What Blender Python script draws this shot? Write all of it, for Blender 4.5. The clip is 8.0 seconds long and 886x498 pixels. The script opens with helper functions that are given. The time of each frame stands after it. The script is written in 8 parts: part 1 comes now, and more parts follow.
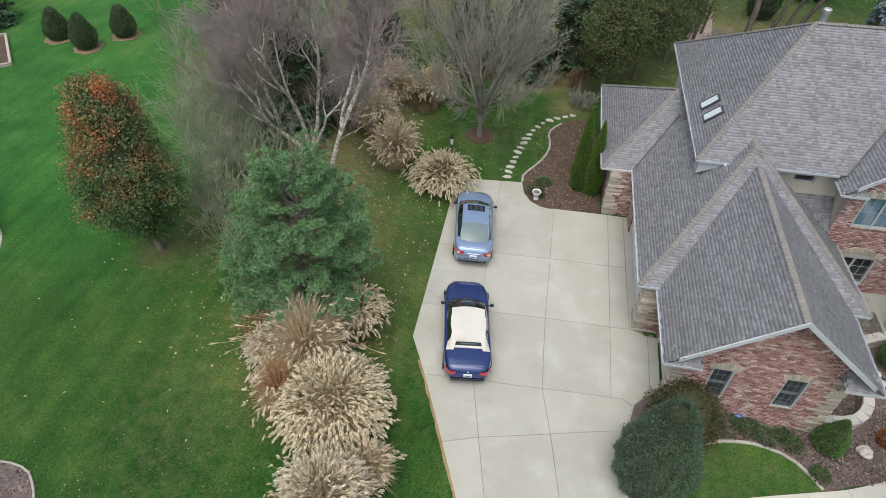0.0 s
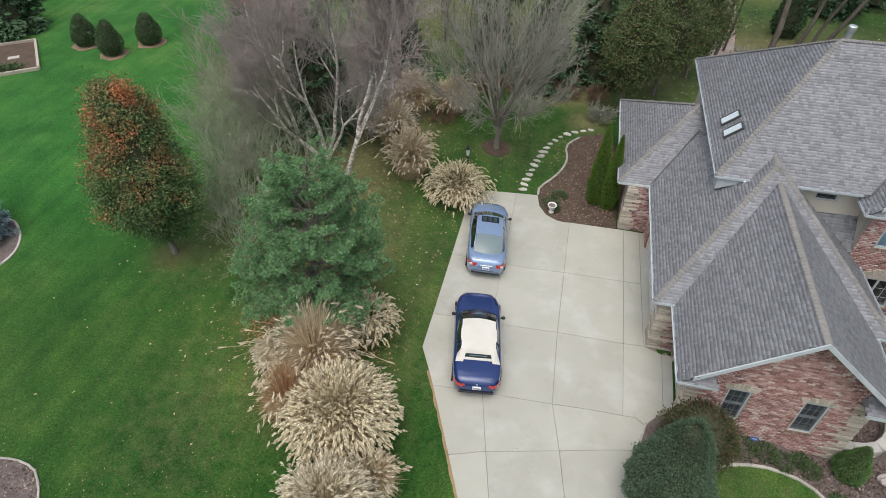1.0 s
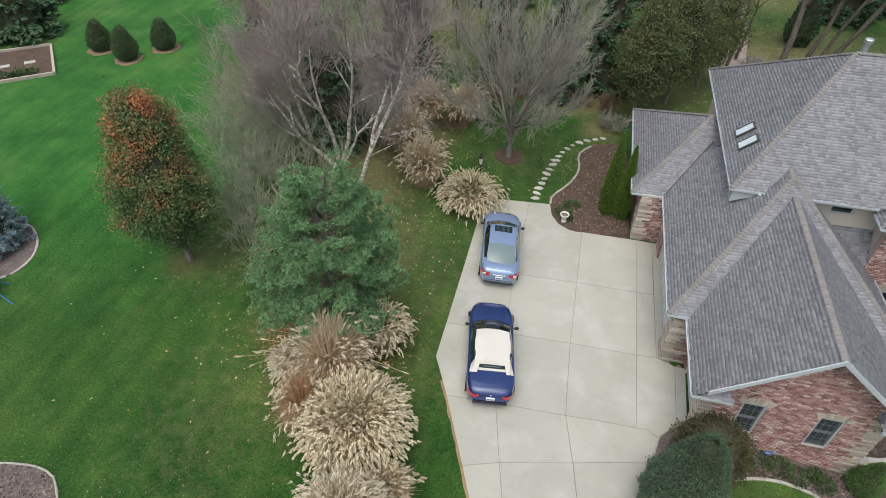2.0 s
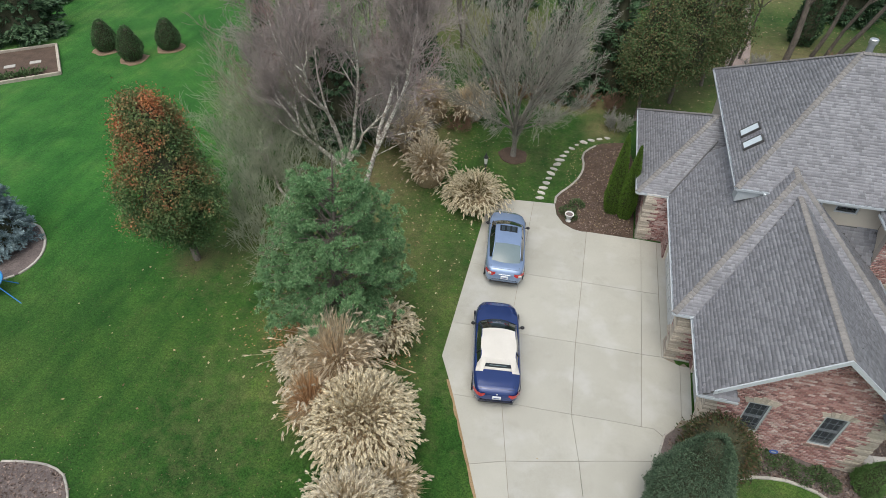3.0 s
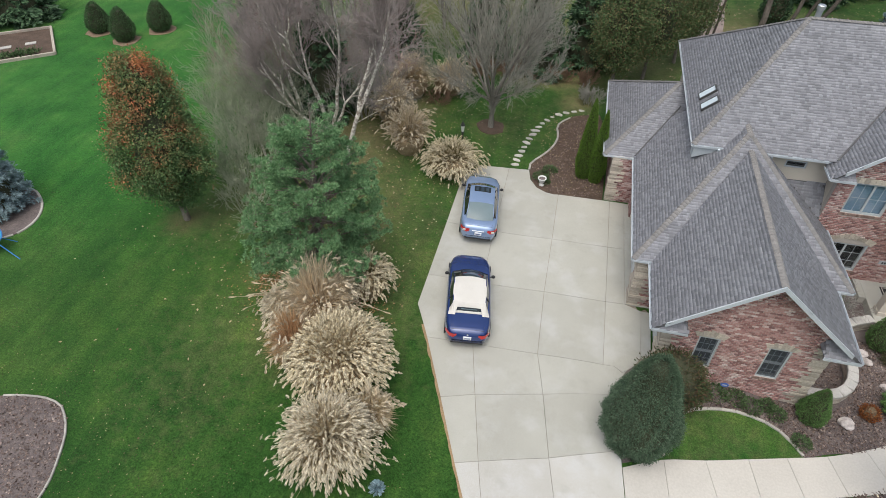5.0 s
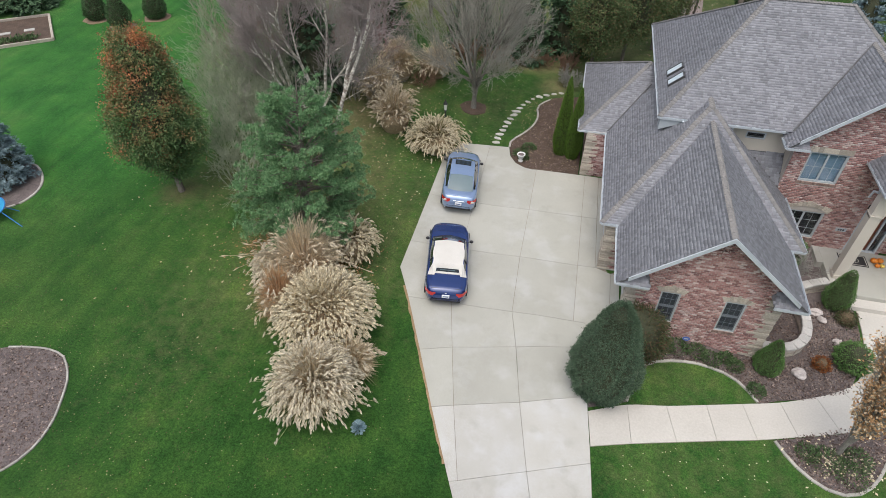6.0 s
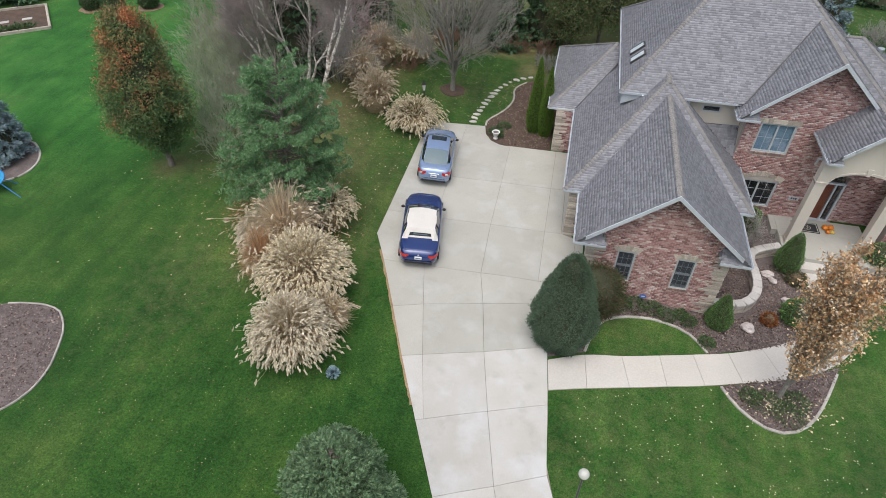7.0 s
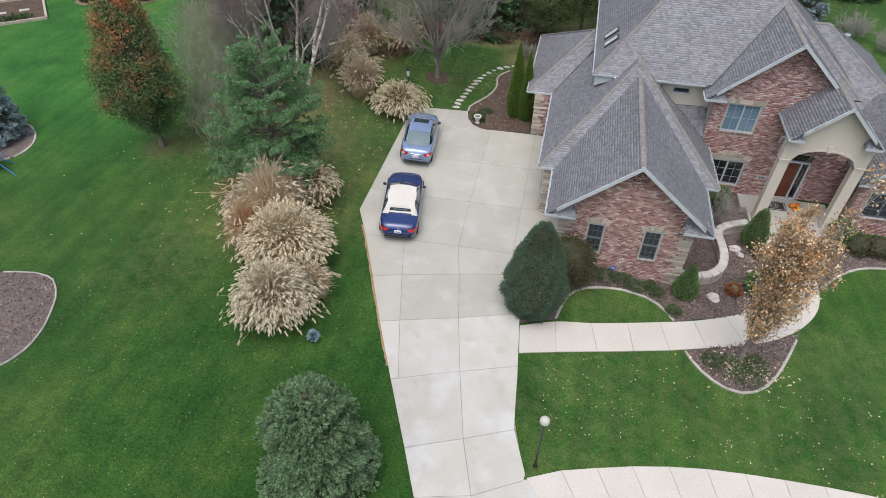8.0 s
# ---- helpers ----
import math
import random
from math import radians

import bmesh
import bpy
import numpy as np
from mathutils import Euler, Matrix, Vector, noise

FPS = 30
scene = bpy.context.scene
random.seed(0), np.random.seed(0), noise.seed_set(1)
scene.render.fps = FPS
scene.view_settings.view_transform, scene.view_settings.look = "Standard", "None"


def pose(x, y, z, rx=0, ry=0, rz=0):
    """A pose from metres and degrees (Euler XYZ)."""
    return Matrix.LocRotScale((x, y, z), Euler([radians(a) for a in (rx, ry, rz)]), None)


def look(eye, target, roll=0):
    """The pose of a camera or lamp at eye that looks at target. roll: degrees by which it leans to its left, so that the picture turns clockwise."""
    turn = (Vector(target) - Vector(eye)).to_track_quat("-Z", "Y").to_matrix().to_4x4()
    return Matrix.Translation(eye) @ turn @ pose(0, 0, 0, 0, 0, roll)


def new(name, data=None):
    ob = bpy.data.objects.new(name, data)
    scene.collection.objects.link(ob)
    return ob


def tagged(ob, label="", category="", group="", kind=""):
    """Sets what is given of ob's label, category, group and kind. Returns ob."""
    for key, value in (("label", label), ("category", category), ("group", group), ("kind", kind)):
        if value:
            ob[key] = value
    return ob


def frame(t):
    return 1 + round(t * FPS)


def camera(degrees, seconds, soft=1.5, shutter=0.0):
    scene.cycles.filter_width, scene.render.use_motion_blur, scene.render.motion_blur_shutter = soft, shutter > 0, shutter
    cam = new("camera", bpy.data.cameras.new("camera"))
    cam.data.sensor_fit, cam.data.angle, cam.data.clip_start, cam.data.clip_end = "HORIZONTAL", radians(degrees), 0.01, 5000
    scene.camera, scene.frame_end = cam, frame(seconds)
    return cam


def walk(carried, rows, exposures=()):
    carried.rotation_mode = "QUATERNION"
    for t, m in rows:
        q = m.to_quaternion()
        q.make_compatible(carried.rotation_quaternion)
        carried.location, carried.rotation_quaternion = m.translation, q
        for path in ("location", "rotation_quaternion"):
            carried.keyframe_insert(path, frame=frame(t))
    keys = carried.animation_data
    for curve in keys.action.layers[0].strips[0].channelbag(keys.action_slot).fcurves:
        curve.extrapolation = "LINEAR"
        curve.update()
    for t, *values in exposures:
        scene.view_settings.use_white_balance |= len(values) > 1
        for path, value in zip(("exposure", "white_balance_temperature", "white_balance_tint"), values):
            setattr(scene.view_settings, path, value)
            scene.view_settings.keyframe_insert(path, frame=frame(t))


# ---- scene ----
cam = camera(72.7, 8.0, soft=0.6)
PATH = [
    (0, (-1.386, -13.084, 19.516), (-1.649, -11.671, 18.125), 0.4),
    (0.5, (-1.141, -13.089, 19.19), (-1.447, -11.662, 17.822), 0.2),
    (1, (-1.222, -13.014, 19.294), (-1.546, -11.582, 17.936), 0.4),
    (1.5, (-1.422, -12.931, 19.48), (-1.758, -11.498, 18.126), 0.5),
    (3, (-1.771, -13.038, 19.721), (-2.117, -11.611, 18.363), 0.3),
    (3.5, (-1.7, -13.351, 19.483), (-2.036, -11.919, 18.128), 0.6),
    (4, (-1.522, -13.777, 19.349), (-1.846, -12.342, 17.994), 0.9),
    (5.3, (-0.056, -15.765, 19.34), (-0.391, -14.336, 17.981), 0.1),
    (5.5, (0.063, -16.164, 19.243), (-0.258, -14.731, 17.886), 0.6),
    (6, (0.829, -17.157, 19.226), (0.508, -15.722, 17.87), 0.5),
    (6.5, (1.64, -18.18, 19.188), (1.32, -16.742, 17.835), 0.5),
    (7, (2.492, -19.162, 19.2), (2.174, -17.725, 17.846), 0.4),
    (7.5, (3.302, -20.081, 19.168), (2.987, -18.643, 17.814), 0.4),
    (8, (3.786, -20.638, 18.973), (3.47, -19.194, 17.626), 0.5),
]
walk(cam, [(t, look(eye, target, roll)) for t, eye, target, roll in PATH],
     [(0, 0.04, 6500, 6), (4, 0.04, 6500, 6), (5.5, 0.05, 6430, 8), (8, 0.07, 6370, 10)])

# ---- light ----
world = bpy.data.worlds.new("overcast_sky")
scene.world = world
world.use_nodes = True
sky = world.node_tree.nodes.new("ShaderNodeTexSky")
sky.sky_type, sky.sun_disc = "NISHITA", False
sky.sun_elevation, sky.sun_rotation = radians(70), radians(186)
sky.air_density, sky.dust_density, sky.ozone_density = 1.0, 6.0, 1.5
soft_sky = world.node_tree.nodes.new("ShaderNodeHueSaturation")
soft_sky.inputs["Saturation"].default_value = 0.68
world.node_tree.links.new(sky.outputs[0], soft_sky.inputs["Color"])
world.node_tree.links.new(soft_sky.outputs[0], world.node_tree.nodes["Background"].inputs[0])
world.node_tree.nodes["Background"].inputs[1].default_value = 0.165
sun = new("sun", bpy.data.lights.new("sun", "SUN"))
sun.data.energy, sun.data.angle, sun.data.color = 1.15, radians(80), (0.98, 0.985, 1.0)
sun.matrix_world = look((-1, -13, 40), (0, 0, 0))
scene.view_settings.exposure = 0.0


# ---- tools ----
def smooth(t):
    t = min(1.0, max(0.0, t))
    return t * t * (3 - 2 * t)


def gz(x, y):
    """Height of the ground."""
    return 0.9 * smooth((-1 - x) / 12) - 0.9 * smooth(x / 9) * smooth((4 + 7 * smooth((x - 7.5) / 4) - y) / 5)


def thing(name, label, category, m=None, group="", kind=""):
    ob = new(name)
    ob.empty_display_size = 0.2
    if m is not None:
        ob.matrix_basis = m
    return tagged(ob, label, category, group, kind)


def part(name, shape, material, parent=None, label="", smooth_faces=False):
    """Links a bmesh or a mesh as one object under parent."""
    if isinstance(shape, bmesh.types.BMesh):
        data = bpy.data.meshes.new(name)
        bmesh.ops.recalc_face_normals(shape, faces=shape.faces)
        shape.to_mesh(data)
        shape.free()
    else:
        data = shape
    if material is not None and not data.materials:
        data.materials.append(material)
    if smooth_faces:
        data.polygons.foreach_set("use_smooth", [True] * len(data.polygons))
    ob = new(name, data)
    ob.parent = parent
    return tagged(ob, label) if label else ob


def mesh_of(name, verts, faces, material=None):
    """A mesh from arrays: verts (n, 3), faces (m, k) of equal k."""
    verts, faces = np.asarray(verts, dtype=np.float32), np.asarray(faces, dtype=np.int32)
    data = bpy.data.meshes.new(name)
    k = faces.shape[1]
    data.vertices.add(len(verts))
    data.vertices.foreach_set("co", verts.ravel())
    data.loops.add(faces.size)
    data.loops.foreach_set("vertex_index", faces.ravel())
    data.polygons.add(len(faces))
    data.polygons.foreach_set("loop_start", np.arange(0, faces.size, k, dtype=np.int32))
    data.update(calc_edges=True)
    if material is not None:
        data.materials.append(material)
    return data


def box(bm, x0, x1, y0, y1, z0, z1, m=None):
    v = [bm.verts.new((x, y, z)) for z in (z0, z1) for y in (y0, y1) for x in (x0, x1)]
    if m is not None:
        for q in v:
            q.co = m @ q.co
    for f in ((0, 2, 3, 1), (4, 5, 7, 6), (0, 1, 5, 4), (1, 3, 7, 5), (3, 2, 6, 7), (2, 0, 4, 6)):
        bm.faces.new([v[i] for i in f])
    return v


def bevelled(bm, width, segments=2):
    bmesh.ops.bevel(bm, geom=list(bm.edges), offset=width, segments=segments, affect="EDGES", profile=0.5)
    return bm


def prism(bm, loop, offset):
    """A solid from a loop of 3D points and an offset vector."""
    a = [bm.verts.new(p) for p in loop]
    b = [bm.verts.new(Vector(p) + Vector(offset)) for p in loop]
    bm.faces.new(a)
    bm.faces.new(b[::-1])
    for i in range(len(a)):
        j = (i + 1) % len(a)
        bm.faces.new((a[i], b[i], b[j], a[j]))
    return a + b


def lathe(bm, profile, segments=24, centre=(0, 0, 0)):
    """A turned form from (radius, height) pairs."""
    rings = []
    for r, z in profile:
        rings.append([bm.verts.new((centre[0] + r * math.cos(2 * math.pi * i / segments), centre[1] + r * math.sin(2 * math.pi * i / segments), centre[2] + z)) for i in range(segments)])
    for a, b in zip(rings, rings[1:]):
        for i in range(segments):
            j = (i + 1) % segments
            bm.faces.new((a[i], a[j], b[j], b[i]))
    bm.faces.new(rings[0][::-1])
    bm.faces.new(rings[-1])
    return bm


def tube(bm, points, radii, sides=8):
    """A closed tube along points."""
    points = [Vector(p) for p in points]
    if not isinstance(radii, (list, tuple)):
        radii = [radii] * len(points)
    rings, side = [], None
    for i, p in enumerate(points):
        d = (points[min(i + 1, len(points) - 1)] - points[max(i - 1, 0)]).normalized()
        side = (side - d * side.dot(d)).normalized() if side is not None else d.orthogonal().normalized()
        up = d.cross(side)
        rings.append([bm.verts.new(p + radii[i] * (math.cos(2 * math.pi * k / sides) * side + math.sin(2 * math.pi * k / sides) * up)) for k in range(sides)])
    for a, b in zip(rings, rings[1:]):
        for k in range(sides):
            j = (k + 1) % sides
            bm.faces.new((a[k], a[j], b[j], b[k]))
    bm.faces.new(rings[0][::-1])
    bm.faces.new(rings[-1])


def rounded(points, times=2, closed=True):
    """Chaikin's corner cutting of a loop or line of 2D points."""
    pts = [Vector((p[0], p[1])) for p in points]
    for _ in range(times):
        out = []
        n = len(pts)
        for i in range(n if closed else n - 1):
            a, b = pts[i], pts[(i + 1) % n]
            out += [a * 0.75 + b * 0.25, a * 0.25 + b * 0.75]
        pts = out if closed else [pts[0]] + out + [pts[-1]]
    return [(p.x, p.y) for p in pts]


def draped(loop, lift, skirt=0.12, cell=1.0):
    """A sheet over the ground inside a loop of 2D points, with a skirt down into the soil."""
    bm = bmesh.new()
    bm.faces.new([bm.verts.new((p[0], p[1], 0)) for p in loop])
    bmesh.ops.recalc_face_normals(bm, faces=bm.faces)
    xs, ys = [p[0] for p in loop], [p[1] for p in loop]
    for lo, hi, axis in ((min(xs), max(xs), (1, 0, 0)), (min(ys), max(ys), (0, 1, 0))):
        k = math.floor(lo / cell) + 1
        while k * cell < hi:
            bmesh.ops.bisect_plane(bm, geom=bm.verts[:] + bm.edges[:] + bm.faces[:], plane_co=Vector(axis) * k * cell, plane_no=axis)
            k += 1
    for v in bm.verts:
        v.co.z = gz(v.co.x, v.co.y) + lift
    if next(iter(bm.faces)).normal.z < 0:
        bmesh.ops.reverse_faces(bm, faces=bm.faces)
    rim = [e for e in bm.edges if e.is_boundary]
    made = bmesh.ops.extrude_edge_only(bm, edges=rim)
    for v in made["geom"]:
        if isinstance(v, bmesh.types.BMVert):
            v.co.z -= skirt
    return bm


def strip(line, width, lift, height, name, material, parent, pieces=None):
    """A low kerb along a line of 2D points; with pieces, cut into blocks of that length."""
    pts = [Vector(p) for p in line]
    if pieces:
        out, carry = [pts[0]], 0.0
        for a, b in zip(pts, pts[1:]):
            d = (b - a).length
            s = pieces - carry
            while s <= d:
                out.append(a.lerp(b, s / d))
                s += pieces
            carry = d - (s - pieces)
        pts = out
    made = []
    for a, b in zip(pts, pts[1:]):
        t = (b - a)
        if t.length < 1e-4:
            continue
        n = Vector((-t.y, t.x)).normalized() * width / 2
        g = t.normalized() * (0.006 if pieces else -0.01)
        bm = bmesh.new()
        h = height * random.uniform(0.85, 1.1) if pieces else height
        loop = [(p.x, p.y, gz(p.x, p.y) - 0.05) for p in (a + n + g, a - n + g, b - n - g, b + n - g)]
        v = prism(bm, loop, (0, 0, h + lift + 0.05))
        if pieces:
            bmesh.ops.bevel(bm, geom=[e for e in bm.edges if all(q in v[4:] for q in e.verts)], offset=0.015, segments=1, affect="EDGES")
        made.append(part(name, bm, material, parent))
    return made


# ---- materials ----
def surface(name, c1, c2, scale=1.5, fine=30.0, rough=0.8, bump=0.25, depth=0.01, metal=0.0, island=0.0, single=0.0, spread=0.5, coat=0.0, obj=False, third=None, spec=0.5, stretch=None):
    """A node material: two colours mixed by noise at two scales, with a bump; island and single vary the value by piece."""
    m = bpy.data.materials.new(name)
    m.use_nodes = True
    nt = m.node_tree
    n, l = nt.nodes, nt.links
    b = n["Principled BSDF"]
    b.inputs["Roughness"].default_value, b.inputs["Metallic"].default_value = rough, metal
    b.inputs["Specular IOR Level"].default_value = spec
    b.inputs["Coat Weight"].default_value, b.inputs["Coat Roughness"].default_value = coat, 0.08
    if obj:
        at = n.new("ShaderNodeTexCoord").outputs["Object"]
    else:
        at = n.new("ShaderNodeNewGeometry").outputs["Position"]
    if stretch:
        mp = n.new("ShaderNodeMapping")
        mp.inputs["Scale"].default_value = stretch
        l.new(at, mp.inputs["Vector"])
        at = mp.outputs[0]
    big, small = n.new("ShaderNodeTexNoise"), n.new("ShaderNodeTexNoise")
    for node, s, d in ((big, scale, 4.0), (small, fine, 3.0)):
        node.inputs["Scale"].default_value, node.inputs["Detail"].default_value = s, d
        l.new(at, node.inputs["Vector"])
    mix = n.new("ShaderNodeMath")
    mix.operation = "MULTIPLY_ADD"
    mix.inputs[1].default_value = 0.55
    l.new(small.outputs["Fac"], mix.inputs[0])
    half = n.new("ShaderNodeMath")
    half.operation = "MULTIPLY"
    half.inputs[1].default_value = 0.45
    l.new(big.outputs["Fac"], half.inputs[0])
    l.new(half.outputs[0], mix.inputs[2])
    ramp = n.new("ShaderNodeValToRGB")
    e = ramp.color_ramp.elements
    e[0].position, e[1].position = 0.5 - 0.22 * (1 - spread) - 0.03, 0.5 + 0.22 * (1 - spread) + 0.03
    e[0].color, e[1].color = (*c1, 1), (*c2, 1)
    if third:
        q = e.new(0.5)
        q.color = (*third, 1)
    l.new(mix.outputs[0], ramp.inputs[0])
    out = ramp.outputs[0]
    if island or single:
        hsv = n.new("ShaderNodeHueSaturation")
        rng = n.new("ShaderNodeMapRange")
        amount = island or single
        rng.inputs["To Min"].default_value, rng.inputs["To Max"].default_value = 1 - amount, 1 + amount
        src = n.new("ShaderNodeNewGeometry").outputs["Random Per Island"] if island else n.new("ShaderNodeObjectInfo").outputs["Random"]
        l.new(src, rng.inputs["Value"])
        l.new(rng.outputs[0], hsv.inputs["Value"])
        l.new(out, hsv.inputs["Color"])
        out = hsv.outputs[0]
    l.new(out, b.inputs["Base Color"])
    if bump:
        bp = n.new("ShaderNodeBump")
        bp.inputs["Strength"].default_value, bp.inputs["Distance"].default_value = bump, depth
        l.new(small.outputs["Fac"], bp.inputs["Height"])
        l.new(bp.outputs[0], b.inputs["Normal"])
    return m


def blotched(m, colour, scale, start, amount, seed):
    """Lays soft-edged patches of another colour, with a shape of their own, over a material."""
    nt = m.node_tree
    n, l = nt.nodes, nt.links
    b = n["Principled BSDF"]
    old = b.inputs["Base Color"].links[0].from_socket
    at, shift, cloud = n.new("ShaderNodeNewGeometry"), n.new("ShaderNodeMapping"), n.new("ShaderNodeTexNoise")
    shift.inputs["Location"].default_value = (seed, 2.3 * seed, 0)
    cloud.inputs["Scale"].default_value, cloud.inputs["Detail"].default_value, cloud.inputs["Roughness"].default_value = scale, 6.0, 0.6
    edge, mix = n.new("ShaderNodeMapRange"), n.new("ShaderNodeMix")
    edge.inputs["From Min"].default_value, edge.inputs["From Max"].default_value, edge.inputs["To Max"].default_value = start, start + 0.16, amount
    mix.data_type = "RGBA"
    l.new(at.outputs["Position"], shift.inputs["Vector"])
    l.new(shift.outputs[0], cloud.inputs["Vector"])
    l.new(cloud.outputs["Fac"], edge.inputs["Value"])
    l.new(edge.outputs[0], mix.inputs[0])
    l.new(old, mix.inputs[6])
    mix.inputs[7].default_value = (*colour, 1)
    l.new(mix.outputs[2], b.inputs["Base Color"])


def leafy(name, colours, rough=0.6, glow=0.25, by_height=None):
    """Leaves: the colour is taken by chance, piece by piece, from a row of colours."""
    m = bpy.data.materials.new(name)
    m.use_nodes = True
    n, l = m.node_tree.nodes, m.node_tree.links
    b = n["Principled BSDF"]
    b.inputs["Roughness"].default_value = rough
    b.inputs["Specular IOR Level"].default_value = 0.25
    ramp = n.new("ShaderNodeValToRGB")
    e = ramp.color_ramp.elements
    for i, c in enumerate(colours):
        q = e[i] if i < 2 else e.new(0.5)
        q.color = (*c, 1)
    for i in range(len(colours)):
        e[i].position = i / (len(colours) - 1)
    for i, c in enumerate(colours):
        e[i].color = (*c, 1)
    geo = n.new("ShaderNodeNewGeometry")
    fac = geo.outputs["Random Per Island"]
    if by_height:
        low, high, share, *tilt = by_height
        co = n.new("ShaderNodeTexCoord")
        turn = n.new("ShaderNodeVectorMath")
        turn.operation = "DOT_PRODUCT"
        turn.inputs[1].default_value = (*(tilt or (0.0, 0.0)), 1.0)
        l.new(co.outputs["Object"], turn.inputs[0])
        wob = n.new("ShaderNodeTexNoise")
        wob.inputs["Scale"].default_value = 1.1
        l.new(co.outputs["Object"], wob.inputs["Vector"])
        rng = n.new("ShaderNodeMapRange")
        rng.inputs["From Min"].default_value, rng.inputs["From Max"].default_value = low, high
        l.new(turn.outputs["Value"], rng.inputs["Value"])
        add = n.new("ShaderNodeMath")
        add.operation = "MULTIPLY_ADD"
        add.inputs[1].default_value = 3.0
        l.new(wob.outputs["Fac"], add.inputs[0])
        l.new(rng.outputs[0], add.inputs[2])
        sub = n.new("ShaderNodeMath")
        sub.operation = "SUBTRACT"
        sub.inputs[1].default_value = 1.5
        l.new(add.outputs[0], sub.inputs[0])
        mx = n.new("ShaderNodeMix")
        mx.inputs["Factor"].default_value = share
        l.new(fac, mx.inputs["A"])
        l.new(sub.outputs[0], mx.inputs["B"])
        fac = mx.outputs["Result"]
    l.new(fac, ramp.inputs[0])
    hsv = n.new("ShaderNodeHueSaturation")
    mul = n.new("ShaderNodeMath")
    mul.operation = "MULTIPLY"
    mul.inputs[1].default_value = 7.31
    fr = n.new("ShaderNodeMath")
    fr.operation = "FRACT"
    l.new(geo.outputs["Random Per Island"], mul.inputs[0])
    l.new(mul.outputs[0], fr.inputs[0])
    rg = n.new("ShaderNodeMapRange")
    rg.inputs["To Min"].default_value, rg.inputs["To Max"].default_value = 0.7, 1.3
    l.new(fr.outputs[0], rg.inputs["Value"])
    l.new(rg.outputs[0], hsv.inputs["Value"])
    l.new(ramp.outputs[0], hsv.inputs["Color"])
    l.new(hsv.outputs[0], b.inputs["Base Color"])
    if glow:
        tr = n.new("ShaderNodeBsdfTranslucent")
        l.new(hsv.outputs[0], tr.inputs["Color"])
        mixer = n.new("ShaderNodeMixShader")
        mixer.inputs[0].default_value = glow
        l.new(b.outputs[0], mixer.inputs[1])
        l.new(tr.outputs[0], mixer.inputs[2])
        l.new(mixer.outputs[0], n["Material Output"].inputs["Surface"])
    return m


